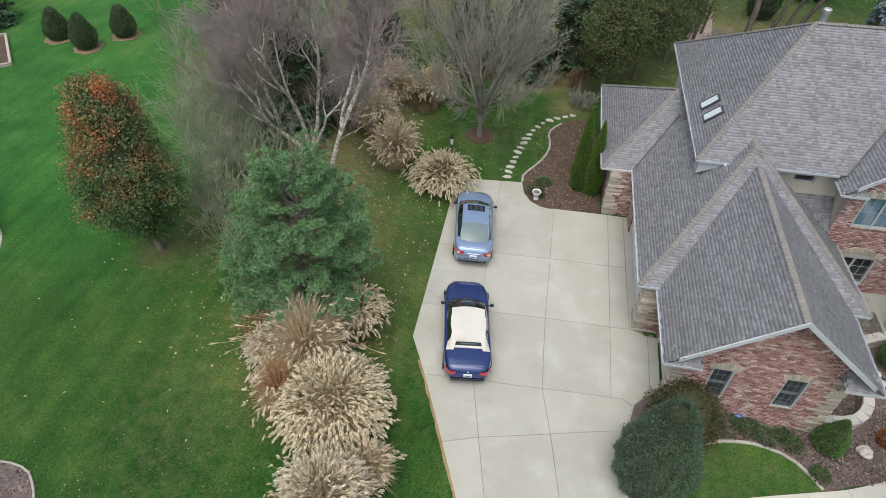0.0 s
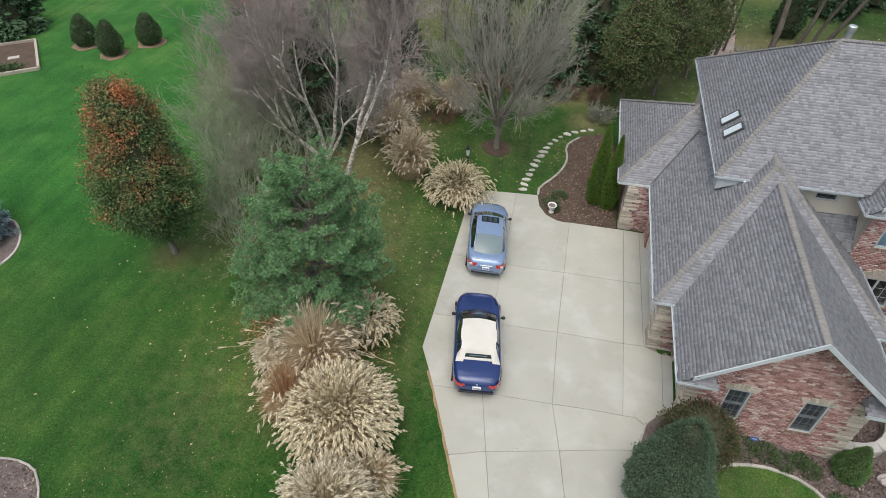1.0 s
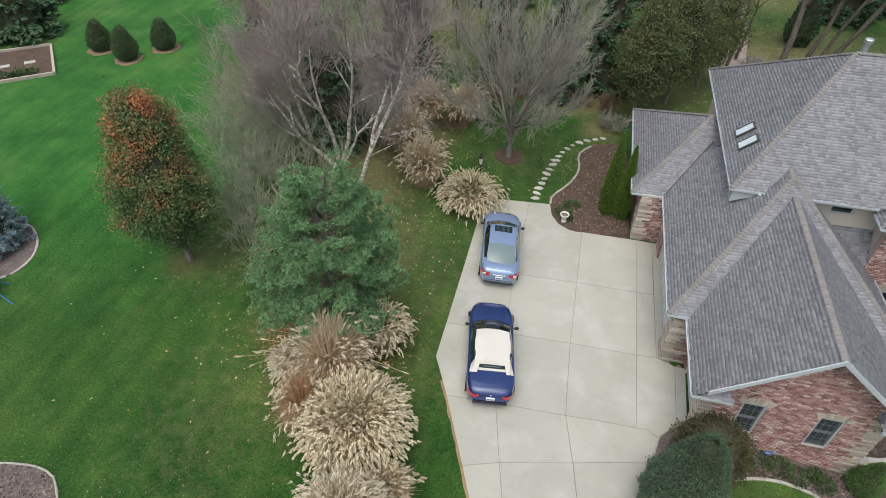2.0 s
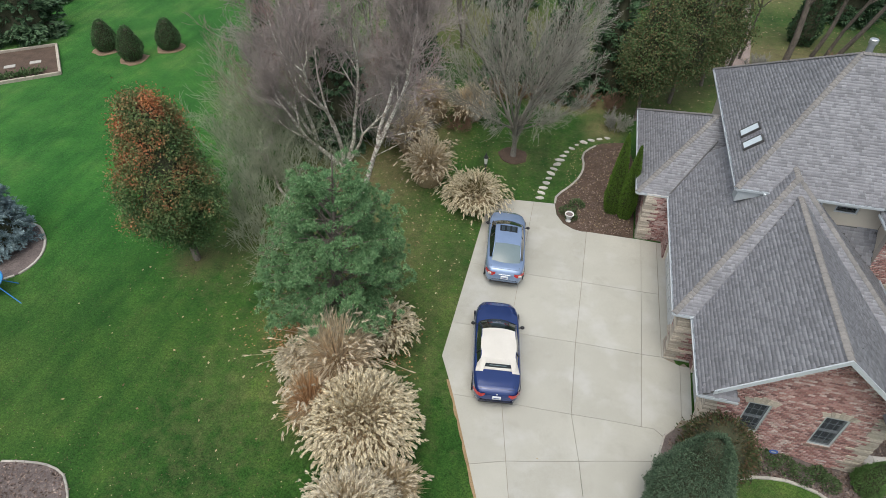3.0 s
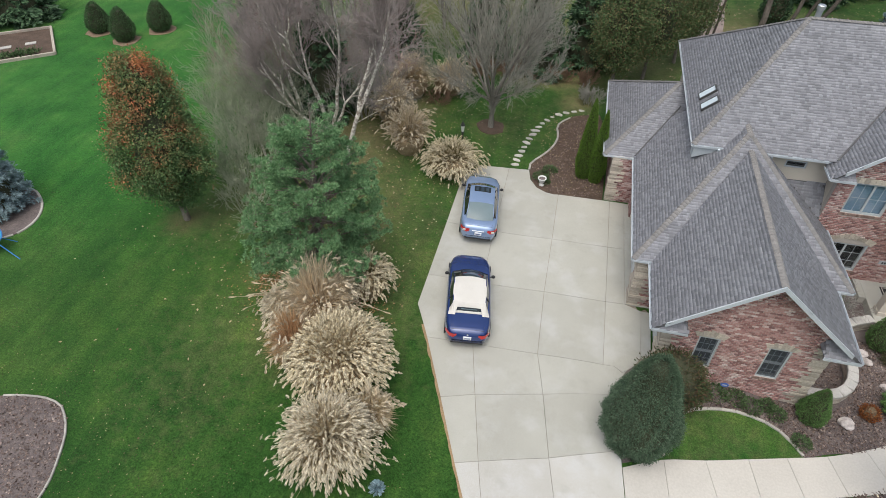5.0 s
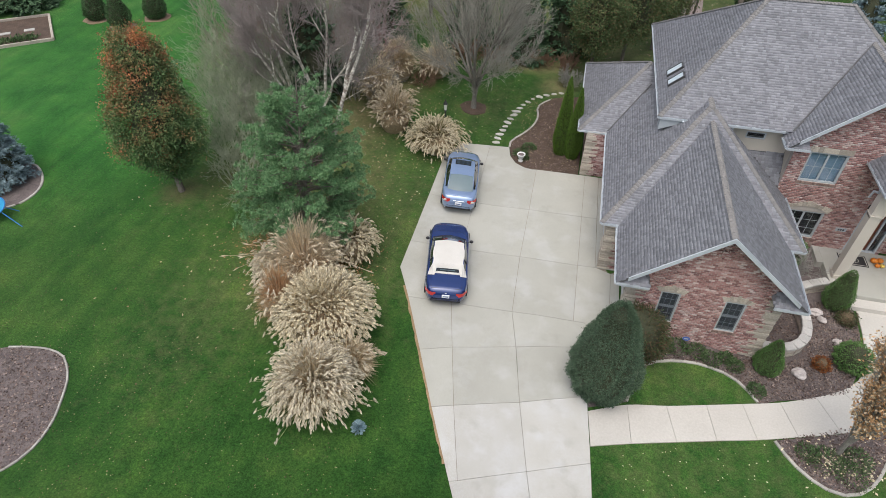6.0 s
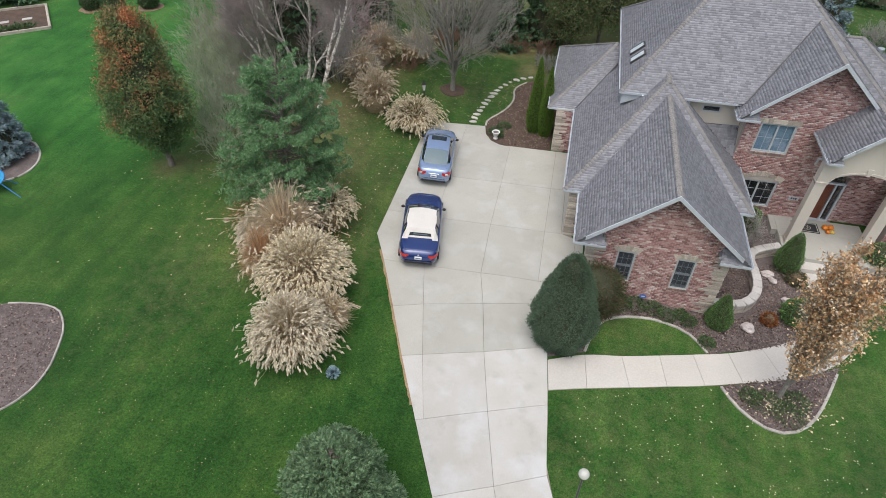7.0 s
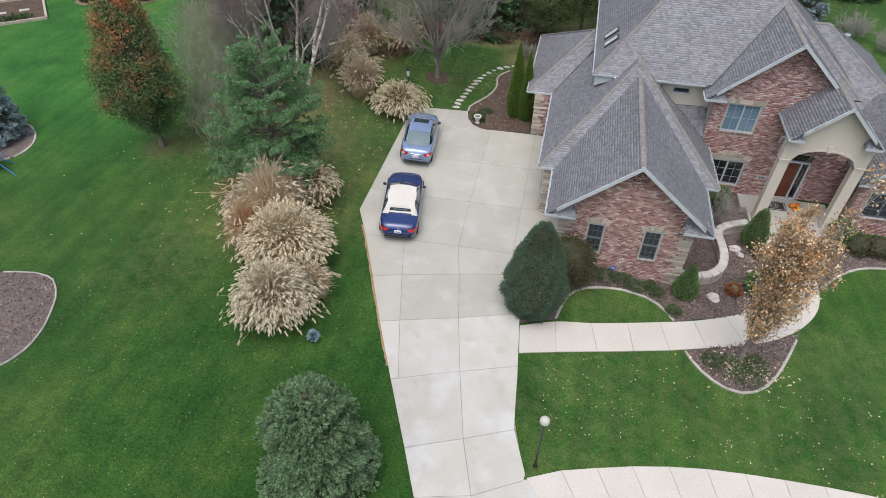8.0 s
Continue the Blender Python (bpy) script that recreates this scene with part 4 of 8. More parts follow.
def garage_door(y0, y1, x, z0, z1):
    d = thing("garage_door", "closed pale grey panelled sectional garage door", "garage door")
    bm = bmesh.new()
    box(bm, x, x + 0.05, y0, y1, z0, z1)
    part("door_leaf", bm, DOORGREY, d)
    n = 4
    for k in range(n):
        a, b = z0 + (z1 - z0) * k / n, z0 + (z1 - z0) * (k + 1) / n
        bm = bmesh.new()
        m = max(2, int((y1 - y0) / 0.65))
        for i in range(m):
            c, e = y0 + (y1 - y0) * i / m, y0 + (y1 - y0) * (i + 1) / m
            box(bm, x - 0.02, x, c + 0.06, e - 0.06, a + 0.06, b - 0.06)
        part("panel", bm, DOORGREY, d)
    bm = bmesh.new()
    for c, e in ((y0 - 0.1, y0), (y1, y1 + 0.1)):
        box(bm, x - 0.1, x + 0.06, c, e, z0 - 0.1, z1 + 0.1)
    box(bm, x - 0.1, x + 0.06, y0, y1, z1, z1 + 0.1)
    part("casing", bm, STUCCO, d)
    return d


DOORGREY = surface("pale_grey_door_paint", (0.52, 0.54, 0.55), (0.60, 0.62, 0.63), 1.0, 40.0, 0.5, 0.05)
garage_door(1.1, 3.1, 4.52, gz(4.4, 2) + 0.03, 2.15)
garage_door(4.4, 9.5, 3.6, 0.03, 2.15)

# rear wing beside the driveway
WX, WY0, WY1, WZ, WR = 1.72, 10.85, 18.72, 2.7, 4.95
wing_front = wall(house, BRICK, 2.2, 3.5, 10.7 + 0.5, 0.3, -0.4, WZ)
for v in wing_front.data.vertices:
    v.co.y -= 0.42
quoin(wing_front, 2.2, 10.78, -0.1, WZ - 0.05, 1, 1, 0.75)
wall(house, BRICK, 11.08, 18.3, 2.2, 0.3, -0.4, WZ, along_x=False)
wall(house, BRICK, 2.2, 6.0, 18.0, 0.3, -0.4, WZ)

# roofs
R = house
MZ_EAVE, SW = 5.26, 9.0
roof_plane(R, [(GB[0], GB[3], EZ), (GB[0], 3.62, EZ), (GB[2], 8.1, GB[4]), (GB[2], GB[3], GB[4])])
roof_plane(R, [(GB[1], GB[3], EZ), (GB[2], GB[3], GB[4]), (GB[2], 8.1, GB[4]), (GB[1], 3.62, EZ)])
ridge_caps(R, (GB[2], GB[3], GB[4]), (GB[2], 8.05, GB[4]), 0.8)
roof_plane(R, [(HX0, HY0, HZ), (HX1, HY0, HZ), (RX, AY, AZ)])
roof_plane(R, [(HX0, 13, HZ), (HX0, HY0, HZ), (RX, AY, AZ), (RX, 13, AZ)])


def on_plane(a, b, c):
    """The height over (x, y) of the plane through three points."""
    n = (Vector(b) - Vector(a)).cross(Vector(c) - Vector(a))
    return lambda x, y: a[2] - (n.x * (x - a[0]) + n.y * (y - a[1])) / n.z


HC, HA, HE, HP = (HX1, HY0, HZ), (RX, AY, AZ), (HX1, 7.6, 2.43), (9.36, SW - 0.01, 3.84)
side_z = on_plane(HA, HE, HP)
meet = next(x for x in np.arange(RX, 11, 0.01) if side_z(x, SW - 0.05) < MZ_EAVE)
roof_plane(R, [HC, HE, HA])
roof_plane(R, [HA, HE, HP, (float(meet), SW - 0.05, side_z(float(meet), SW - 0.05))])
roof_plane(R, [HP, (10.94, 7.98, 2.62), (10.94, SW - 0.01, 3.87)])
roof_plane(R, [HA, (float(meet), SW - 0.05, side_z(float(meet), SW - 0.05)), (RX, 9.6, AZ)])

ridge_caps(R, (HX0, HY0, HZ), (RX, AY, AZ), 0.52)
ridge_caps(R, (HX1, HY0, HZ), (RX, AY, AZ), 0.52)
ridge_caps(R, (RX, AY, AZ), (RX, 9.5, AZ), 0.8)
roof_plane(R, [(WX, WY1, WZ), (WX, WY0, WZ), (4.95, 14.8, WR)])
roof_plane(R, [(WX, WY0, WZ), (8, WY0, WZ), (8, 14.8, WR), (4.95, 14.8, WR)])
roof_plane(R, [(8, WY1, WZ), (WX, WY1, WZ), (4.95, 14.8, WR), (8, 14.8, WR)])
ridge_caps(R, (WX, WY0, WZ), (4.95, 14.8, WR), 0.4)
ridge_caps(R, (WX, WY1, WZ), (4.95, 14.8, WR), 0.4)
MX0, MX1, MY0, MY1, MZ = 5.05, 17.4, 8.5, 19.2, 5.25
ML, MR = (9.25, 13.75, 9.03), (12.9, 13.75, 9.03)
roof_plane(R, [(MX0, MY0, MZ), (MX1, MY0, MZ), MR, ML])
roof_plane(R, [(MX0, MY1, MZ), (MX0, MY0, MZ), ML])
roof_plane(R, [(MX1, MY1, MZ), (MX0, MY1, MZ), ML, MR])
roof_plane(R, [(MX1, MY0, MZ), (MX1, MY1, MZ), MR])
for a, b in (((MX0, MY0, MZ), ML), ((MX0, MY1, MZ), ML), (ML, MR), ((MX1, MY0, MZ), MR), ((MX1, MY1, MZ), MR)):
    ridge_caps(R, a, b, 0.52)
# front gable over the entrance side
VX0, VXC, VX1, VY, VZ, VA = 10.42, 13.78, 17.14, 7.6, 4.98, 8.0
vw = 8.1
roof_plane(R, [(VX0, VY, VZ), (VX0, 9.0, VZ), (VXC, 12.6, VA), (VXC, VY, VA)])
roof_plane(R, [(VX1, VY, VZ), (VXC, VY, VA), (VXC, 12.6, VA), (VX1, 9.0, VZ)])
ridge_caps(R, (VXC, VY, VA), (VXC, 12.3, VA), 0.85)
# portico
PX0, PXC, PX1, PY, PZ, PA = 14.0, 15.9, 17.8, 5.5, 4.5, 6.33
roof_plane(R, [(PX0, PY, PZ), (PX0, vw + 0.05, PZ), (PXC, vw + 0.05, PA), (PXC, PY, PA)])
roof_plane(R, [(PX1, PY, PZ), (PXC, PY, PA), (PXC, vw + 0.05, PA), (PX1, vw + 0.05, PZ)])
ridge_caps(R, (PXC, PY, PA), (PXC, vw, PA), 0.9)
# right wing: hipped block and a low front gable
roof_plane(R, [(13.5, 11.2, 2.7), (22.2, 11.2, 2.7), (17.4, 16.0, 6.0), (13.5, 16.0, 6.0)])
roof_plane(R, [(22.2, 11.2, 2.7), (22.2, 20.8, 2.7), (17.4, 16.0, 6.0)])
roof_plane(R, [(22.2, 20.8, 2.7), (13.5, 20.8, 2.7), (13.5, 16.0, 6.0), (17.4, 16.0, 6.0)])
ridge_caps(R, (22.2, 11.2, 2.7), (17.4, 16.0, 6.0))
ridge_caps(R, (22.2, 20.8, 2.7), (17.4, 16.0, 6.0))
ridge_caps(R, (13.5, 16.0, 6.0), (17.4, 16.0, 6.0), 0.65)
roof_plane(R, [(18.0, 6.2, 2.2), (18.0, 12.5, 2.2), (20.3, 12.5, 4.1), (20.3, 6.2, 4.1)])
roof_plane(R, [(22.6, 6.2, 2.2), (20.3, 6.2, 4.1), (20.3, 12.5, 4.1), (22.6, 12.5, 2.2)])
ridge_caps(R, (20.3, 6.2, 4.1), (20.3, 12.5, 4.1), 0.8)

# dark valley lines where roof slopes meet
for a, b in (((10.72, 8.52, 5.3), (13.76, 12.3, 8.0)), ((3.16, 10.92, 2.78), (5.05, 13.56, 4.28))):
    bm = bmesh.new()
    tube(bm, [Vector(a) + Vector((0, 0, 0.0)), Vector(b)], 0.035, 6)
    part("valley", bm, DECK, house)

# upper walls
wall(house, STUCCO, 5.6, 10.94, SW, 0.3, 2.0, MZ - 0.02, [(9.04, 9.9, 4.42, 4.77)], label="beige stucco wall")
window(house, 9.04, 9.9, 4.42, 4.77, SW, 3, 1, sill=False, label="small three-paned window in the stucco", split=None, frame_mat=WHITE)
wall(house, STUCCO, 9.3, 18.6, 5.6, 0.3, 2.0, MZ - 0.02, along_x=False)
wall(house, STUCCO, 5.6, 17.0, 18.6, 0.3, -0.5, MZ - 0.02)
wall(house, STUCCO, 9.0, 18.6, 16.7, 0.3, -1, MZ - 0.02, along_x=False)
vs = (VA - VZ) / (VXC - VX0)
uwin, lwin = (11.6, 13.2, 3.12, 4.66), (11.75, 13.45, -0.02, 1.5)
vx0, vx1 = 10.95, 16.6
gable = wall(house, BRICK, vx0, vx1, vw, 0.3, -1.1, [(vx0, VZ - 0.02), (vx0 + 0.01, VZ + vs * (vx0 - VX0) - 0.12), (VXC, VA - 0.16), (vx1 - 0.01, VZ + vs * (VX1 - vx1) - 0.12), (vx1, VZ - 0.02)], [uwin, lwin, (15.0, 16.45, -0.46, 2.3)], label="red brick two-storey gable wall")
wall(house, STUCCO, vw + 0.3, SW, vx0, 0.3, -1.1, VZ, along_x=False)
wall(house, BRICK, vw + 0.3, SW, vx1 - 0.3, 0.3, -1.1, VZ, along_x=False)
window(house, *uwin, vw, 2, 2, blind=0.97, bars=SASH, label="wide casement window with pale blinds")
window(house, *lwin, vw, 4, 3, arch=(11, 0.28), bars=SASH, label="arched multi-paned ground-floor window")
for k in range(9):
    bm = bmesh.new()
    a = 11.45 + k * 0.205
    h = random.uniform(0.2, 0.27)
    box(bm, a + 0.005, a + 0.2, vw - 0.035, vw + 0.05, 4.67, 4.67 + h)
    part("lintel_stone", bm, STONE, gable)

# eaves, rakes and returns
gutter(house, (GB[0], GB[3], EZ), (GB[0], HY0, EZ), (-1, 0, 0))
gutter(house, (GB[1], GB[3], EZ), (GB[1], HY0, EZ), (1, 0, 0))
gutter(house, (HX0, HY0, HZ), (HX0, WY0 + 0.1, HZ), (-1, 0, 0))
gutter(house, (HX0, HY0, HZ), (GB[0] + 0.12, HY0, HZ), (0, -1, 0))
gutter(house, (GB[1] - 0.05, HY0, HZ), (HX1, HY0, HZ), (0, -1, 0))
gutter(house, (HX1, HY0, HZ), (HX1, 7.62, 2.43), (1, 0, 0))
gutter(house, (WX, WY0, WZ), (WX, WY1, WZ), (-1, 0, 0))
gutter(house, (WX, WY0, WZ), (HX0, WY0, WZ), (0, -1, 0))
gutter(house, (MX0, MY0, MZ), (MX0, MY1, MZ), (-1, 0, 0))
gutter(house, (MX0, MY0, MZ), (VX0, MY0, MZ), (0, -1, 0))
gutter(house, (VX0, VY, VZ), (VX0, MY0, VZ), (-1, 0, 0))
gutter(house, (PX0, PY, PZ), (PX0, vw, PZ), (-1, 0, 0))
gutter(house, (PX1, PY, PZ), (PX1, vw, PZ), (1, 0, 0))
for x0, xc, x1, y, z, za in ((GB[0], GB[2], GB[1], GB[3], EZ, GB[4]), (VX0, VXC, VX1, VY, VZ, VA), (PX0, PXC, PX1, PY, PZ, PA), (18.0, 20.3, 22.6, 6.2, 2.2, 4.1)):
    rake_board(house, (x0 + 0.4, y, z + 0.4 * (za - z) / (xc - x0)), (xc, y, za))
    rake_board(house, (xc, y, za), (x1 - 0.4, y, z + 0.4 * (za - z) / (x1 - xc)))


def eave_return(owner, x, y, z, sx, length, depth):
    """A little hipped, shingled roof that turns the eave round a gable's foot."""
    xa, xb, top = x, x + sx * length, 0.3
    a, b, c = Vector((xa, y, z)), Vector((xb, y, z)), Vector((xb, y + depth, z))
    r0, r1 = Vector((xa + sx * 0.35, y + depth, z + top)), Vector((xb - sx * 0.18, y + depth, z + top))
    roof_plane(owner, [a, b, r1, r0])
    roof_plane(owner, [b, c, r1])
    gutter(owner, (min(xa, xb), y, z), (max(xa, xb), y, z), (0, -1, 0))


eave_return(house, GB[0], GB[3], EZ, 1, 1.25, 0.6)
eave_return(house, GB[1], GB[3], EZ, -1, 1.2, 0.6)
eave_return(house, VX0, VY, VZ, 1, 0.95, 0.5)
eave_return(house, PX0, PY, PZ, 1, 0.6, 0.4)
eave_return(house, PX1, PY, PZ, -1, 0.7, 0.4)
eave_return(house, 18.0, 6.2, 2.2, 1, 0.75, 0.4)
# undersides of the eaves
soffit(house, [(GB[0] + 0.05, GB[3] + 0.03, EZ - 0.1), (gw0 + 0.05, GB[3] + 0.03, EZ - 0.1), (gw0 + 0.05, 3.6, EZ - 0.1), (GB[0] + 0.05, 3.6, EZ - 0.1)])
soffit(house, [(HX0 + 0.05, HY0 + 0.03, HZ - 0.12), (3.5, HY0 + 0.03, HZ - 0.12), (3.5, 10.8, HZ - 0.12), (HX0 + 0.05, 10.8, HZ - 0.12)])
soffit(house, [(MX0 + 0.05, MY0 + 0.05, MZ - 0.12), (10.9, MY0 + 0.05, MZ - 0.12), (10.9, SW + 0.1, MZ - 0.12), (5.65, SW + 0.1, MZ - 0.12), (5.65, MY1, MZ - 0.12), (MX0 + 0.05, MY1, MZ - 0.12)])
# boxed eave end at the main roof's corner, and downspouts
west_z = lambda x: HZ + (AZ - HZ) / (RX - HX0) * (x - HX0)
bm = bmesh.new()
prism(bm, [(5.14, MY0 + 0.03, MZ - 0.09), (6.2, MY0 + 0.03, MZ - 0.09), (6.2, MY0 + 0.03, west_z(6.2) - 0.1), (5.14, MY0 + 0.03, west_z(5.14) + 0.25)], (0, 0.5, 0))
part("boxed_eave", bm, SASH, house, "pale grey boxed eave end")
for x, y, z in ((6.1, 8.38, 5.22), (8.25, 8.5, 5.18), (14.0, 6.2, 4.4)):
    bm = bmesh.new()
    tube(bm, [(x, y, z), (x + 0.02, y + 0.05, z - 0.22), (x + 0.05, y + 0.45, z - 0.42), (x + 0.05, y + 0.55, z - 0.8)], 0.05, 8)
    part("downspout", bm, WHITE, house)
# skylights on the main roof's side slope
for cy in (12.0, 11.0):
    s = (ML[2] - MZ) / (ML[0] - MX0)
    zc = MZ + s * (5.77 - MX0)
    m = Matrix.Translation((5.77, cy, zc)) @ Matrix.Rotation(-math.atan(s), 4, "Y")
    bm = bmesh.new()
    for a, b, c, d in ((-0.42, 0.42, -0.27, -0.22), (-0.42, 0.42, 0.22, 0.27), (-0.42, -0.37, -0.22, 0.22), (0.37, 0.42, -0.22, 0.22)):
        box(bm, a, b, c, d, 0.0, 0.11, m)
    sk = part("skylight", bm, surface("bronze_skylight_frame", (0.05, 0.05, 0.05), (0.09, 0.09, 0.09), 2.0, 30.0, 0.4, 0.05), house, "dark-framed roof skylight")
    bm = bmesh.new()
    box(bm, -0.37, 0.37, -0.22, 0.22, 0.07, 0.09, m)
    # Pale base colour stands in for sky mirrored in the glass.
    part("pane", bm, gloss("painted_sky_pane", (0.58, 0.66, 0.70), 0.05, 0.0, 1.0), sk)
# roof vents
for x, y, z, h, r in ((9.75, 14.5, 8.35, 1.0, 0.13), (15.6, 17.2, 5.3, 1.35, 0.16), (18.6, 16.2, 4.9, 0.55, 0.13)):
    bm = bmesh.new()
    lathe(bm, [(r, 0), (r, h * 0.72), (r * 1.05, h * 0.72), (r * 1.05, h * 0.8), (r * 1.35, h * 0.82), (r * 1.35, h * 0.97), (r * 1.1, h)], 16, (x, y, z))
    part("roof_vent", bm, gloss("galvanised_vent", (0.6, 0.63, 0.65), 0.35, 0.7), house, "galvanised round roof vent with a cap")

# portico front with its arch and columns
porch = -0.45
bm = bmesh.new()
yf, yb, n = 5.9, 6.3, 14
xa, xb, spring, crown = 14.52, 17.28, 3.2, 3.88
ps = (PA - PZ) / (PXC - PX0)
prism(bm, [(14.05, yf, porch - 0.4), (xa, yf, porch - 0.4), (xa, yf, spring), (14.05, yf, spring)], (0, yb - yf, 0))
prism(bm, [(xb, yf, porch - 0.4), (17.75, yf, porch - 0.4), (17.75, yf, spring), (xb, yf, spring)], (0, yb - yf, 0))
prism(bm, [(14.05, yf, spring), (xa, yf, spring), (xa, yf, PZ + ps * (xa - PX0) - 0.15), (14.05, yf, PZ - 0.08)], (0, yb - yf, 0))
prism(bm, [(xb, yf, spring), (17.75, yf, spring), (17.75, yf, PZ - 0.08), (xb, yf, PZ + ps * (PX1 - xb) - 0.15)], (0, yb - yf, 0))
for k in range(n):
    a, b = xa + (xb - xa) * k / n, xa + (xb - xa) * (k + 1) / n

    def arch_z(x):
        q = (x - (xa + xb) / 2) / ((xb - xa) / 2)
        return spring + (crown - spring) * math.sqrt(max(0, 1 - q * q * 0.999))

    def top_z(x):
        return PA - ps * abs(x - PXC) - 0.15
    prism(bm, [(a, yf, arch_z(a)), (b, yf, arch_z(b)), (b, yf, top_z(b)), (a, yf, top_z(a))], (0, yb - yf, 0))
bmesh.ops.remove_doubles(bm, verts=bm.verts, dist=0.001)
portico = part("portico_front", bm, STUCCO, house, "beige stucco portico front with a wide arch")
for x0, x1 in ((14.02, 14.55), (17.25, 17.78)):
    for z0, z1, o in ((spring - 0.1, spring - 0.01, 0.02), (spring - 0.01, spring + 0.05, 0.045), (porch - 0.05, porch + 0.2, 0.04)):
        bm = bmesh.new()
        box(bm, x0 - o + 0.05, x1 + o - 0.05, yf - o, yb + o, z0, z1)
        part("column_moulding", bm, STUCCO, portico)
bm = bmesh.new()
prism(bm, [(PXC - 0.07, yf - 0.05, crown - 0.05), (PXC + 0.07, yf - 0.05, crown - 0.05), (PXC + 0.11, yf - 0.05, crown + 0.3), (PXC - 0.11, yf - 0.05, crown + 0.3)], (0, 0.1, 0))
part("keystone", bm, STUCCO, portico)
for k in range(n):
    a, b = xa + (xb - xa) * k / n, xa + (xb - xa) * (k + 1) / n
    bm = bmesh.new()
    prism(bm, [(a, yf - 0.025, arch_z(a)), (b, yf - 0.025, arch_z(b)), (b, yf - 0.025, arch_z(b) + 0.1), (a, yf - 0.025, arch_z(a) + 0.1)], (0, 0.05, 0))
    part("arch_moulding", bm, STUCCO, portico)
soffit(house, [(14.2, yb, 4.3), (17.6, yb, 4.3), (17.6, vw, 4.3), (14.2, vw, 4.3)], STUCCO)

# porch floor, steps, front door
bm = bmesh.new()
box(bm, 13.9, 18.0, 4.95, 8.1, porch - 0.6, porch)
bevelled(bm, 0.02, 1)
porch_floor = part("porch_floor", bm, CONCRETE, house, "pale concrete porch floor")
bm = bmesh.new()
box(bm, 14.6, 17.0, 4.4, 4.95, porch - 0.6, porch - 0.2)
part("porch_step", bm, WALK, house)
bm = bmesh.new()
box(bm, 13.62, 13.9, 6.9, 8.1, porch - 0.6, porch)
part("side_porch_floor", bm, CONCRETE, house)
OAK = surface("reddish_door_wood", (0.10, 0.026, 0.012), (0.19, 0.055, 0.028), 2.0, 30.0, 0.4, 0.15, stretch=(8, 8, 0.8))
door = thing("front_door", "reddish-brown wooden front door with white sidelights", "door", Matrix.Translation((0, 0, 0)))
bm = bmesh.new()
box(bm, 15.12, 15.98, vw + 0.08, vw + 0.13, porch + 0.02, 1.75)
leaf = part("door_leaf", bm, OAK, door)
for c, d in ((porch + 0.2, 0.35), (0.5, 1.55)):
    bm = bmesh.new()
    box(bm, 15.25, 15.85, vw + 0.06, vw + 0.09, c, d)
    bevelled(bm, 0.012, 1)
    part("door_panel", bm, OAK, leaf)
bm = bmesh.new()
lathe(bm, [(0.03, 0), (0.035, 0.03), (0.02, 0.06)], 12, (0, 0, 0))
for v in bm.verts:
    v.co = Vector((15.9 + v.co.x, vw + 0.06 - v.co.z, 0.55 + v.co.y))
part("door_knob", bm, gloss("brass", (0.6, 0.42, 0.16), 0.25, 1.0), leaf)
part("door_frame", box_shell(15.0, 16.45, porch + 0.0, 1.86, vw + 0.02, 0.14, 0.09), WHITE, door)
bm = bmesh.new()
box(bm, 16.0, 16.08, vw + 0.02, vw + 0.16, porch + 0.09, 1.77)
part("mullion", bm, WHITE, door)
for a, b, c, d in ((16.09, 16.35, porch + 0.1, 1.76), (15.1, 16.35, 1.88, 2.22)):
    bm = bmesh.new()
    box(bm, a, b, vw + 0.1, vw + 0.108, c, d)
    part("sidelight", bm, GLASS, door)
# Near-black sheet behind the sidelights stands for the unlit hall.
bm = bmesh.new()
box(bm, 14.9, 16.5, vw + 0.36, vw + 0.38, porch, 2.4)
part("backing", bm, DARK, door)

# doormat, pumpkins, number plaque
mat_thing = thing("doormat", "dark doormat with a pale scroll pattern before the door", "doormat", Matrix.Translation((15.3, 7.4, porch + 0.001)))
bm = bmesh.new()
box(bm, -0.62, 0.62, -0.38, 0.38, 0, 0.02)
part("mat", bm, surface("black_coir", (0.015, 0.015, 0.016), (0.04, 0.04, 0.04), 6, 60, 0.95, 0.4), mat_thing)
PALE = surface("pale_coir", (0.45, 0.42, 0.36), (0.6, 0.57, 0.5), 6, 60, 0.95, 0.3)
for r, k in ((0.19, 20), (0.1, 14)):
    bm = bmesh.new()
    for i in range(k):
        a = 2 * math.pi * i / k
        box(bm, -0.02, 0.02, -0.015, 0.015, 0.02, 0.026, pose(r * 1.3 * math.cos(a), r * math.sin(a), 0, 0, 0, math.degrees(a)))
    part("scroll", bm, PALE, mat_thing)
bm = bmesh.new()
for a, b, c, d in ((-0.57, 0.57, -0.34, -0.31), (-0.57, 0.57, 0.31, 0.34), (-0.57, -0.54, -0.31, 0.31), (0.54, 0.57, -0.31, 0.31)):
    box(bm, a, b, c, d, 0.02, 0.025)
part("border", bm, PALE, mat_thing)
PUMPKIN = surface("orange_pumpkin_skin", (0.50, 0.13, 0.01), (0.72, 0.24, 0.02), 4, 20, 0.45, 0.1, obj=True)
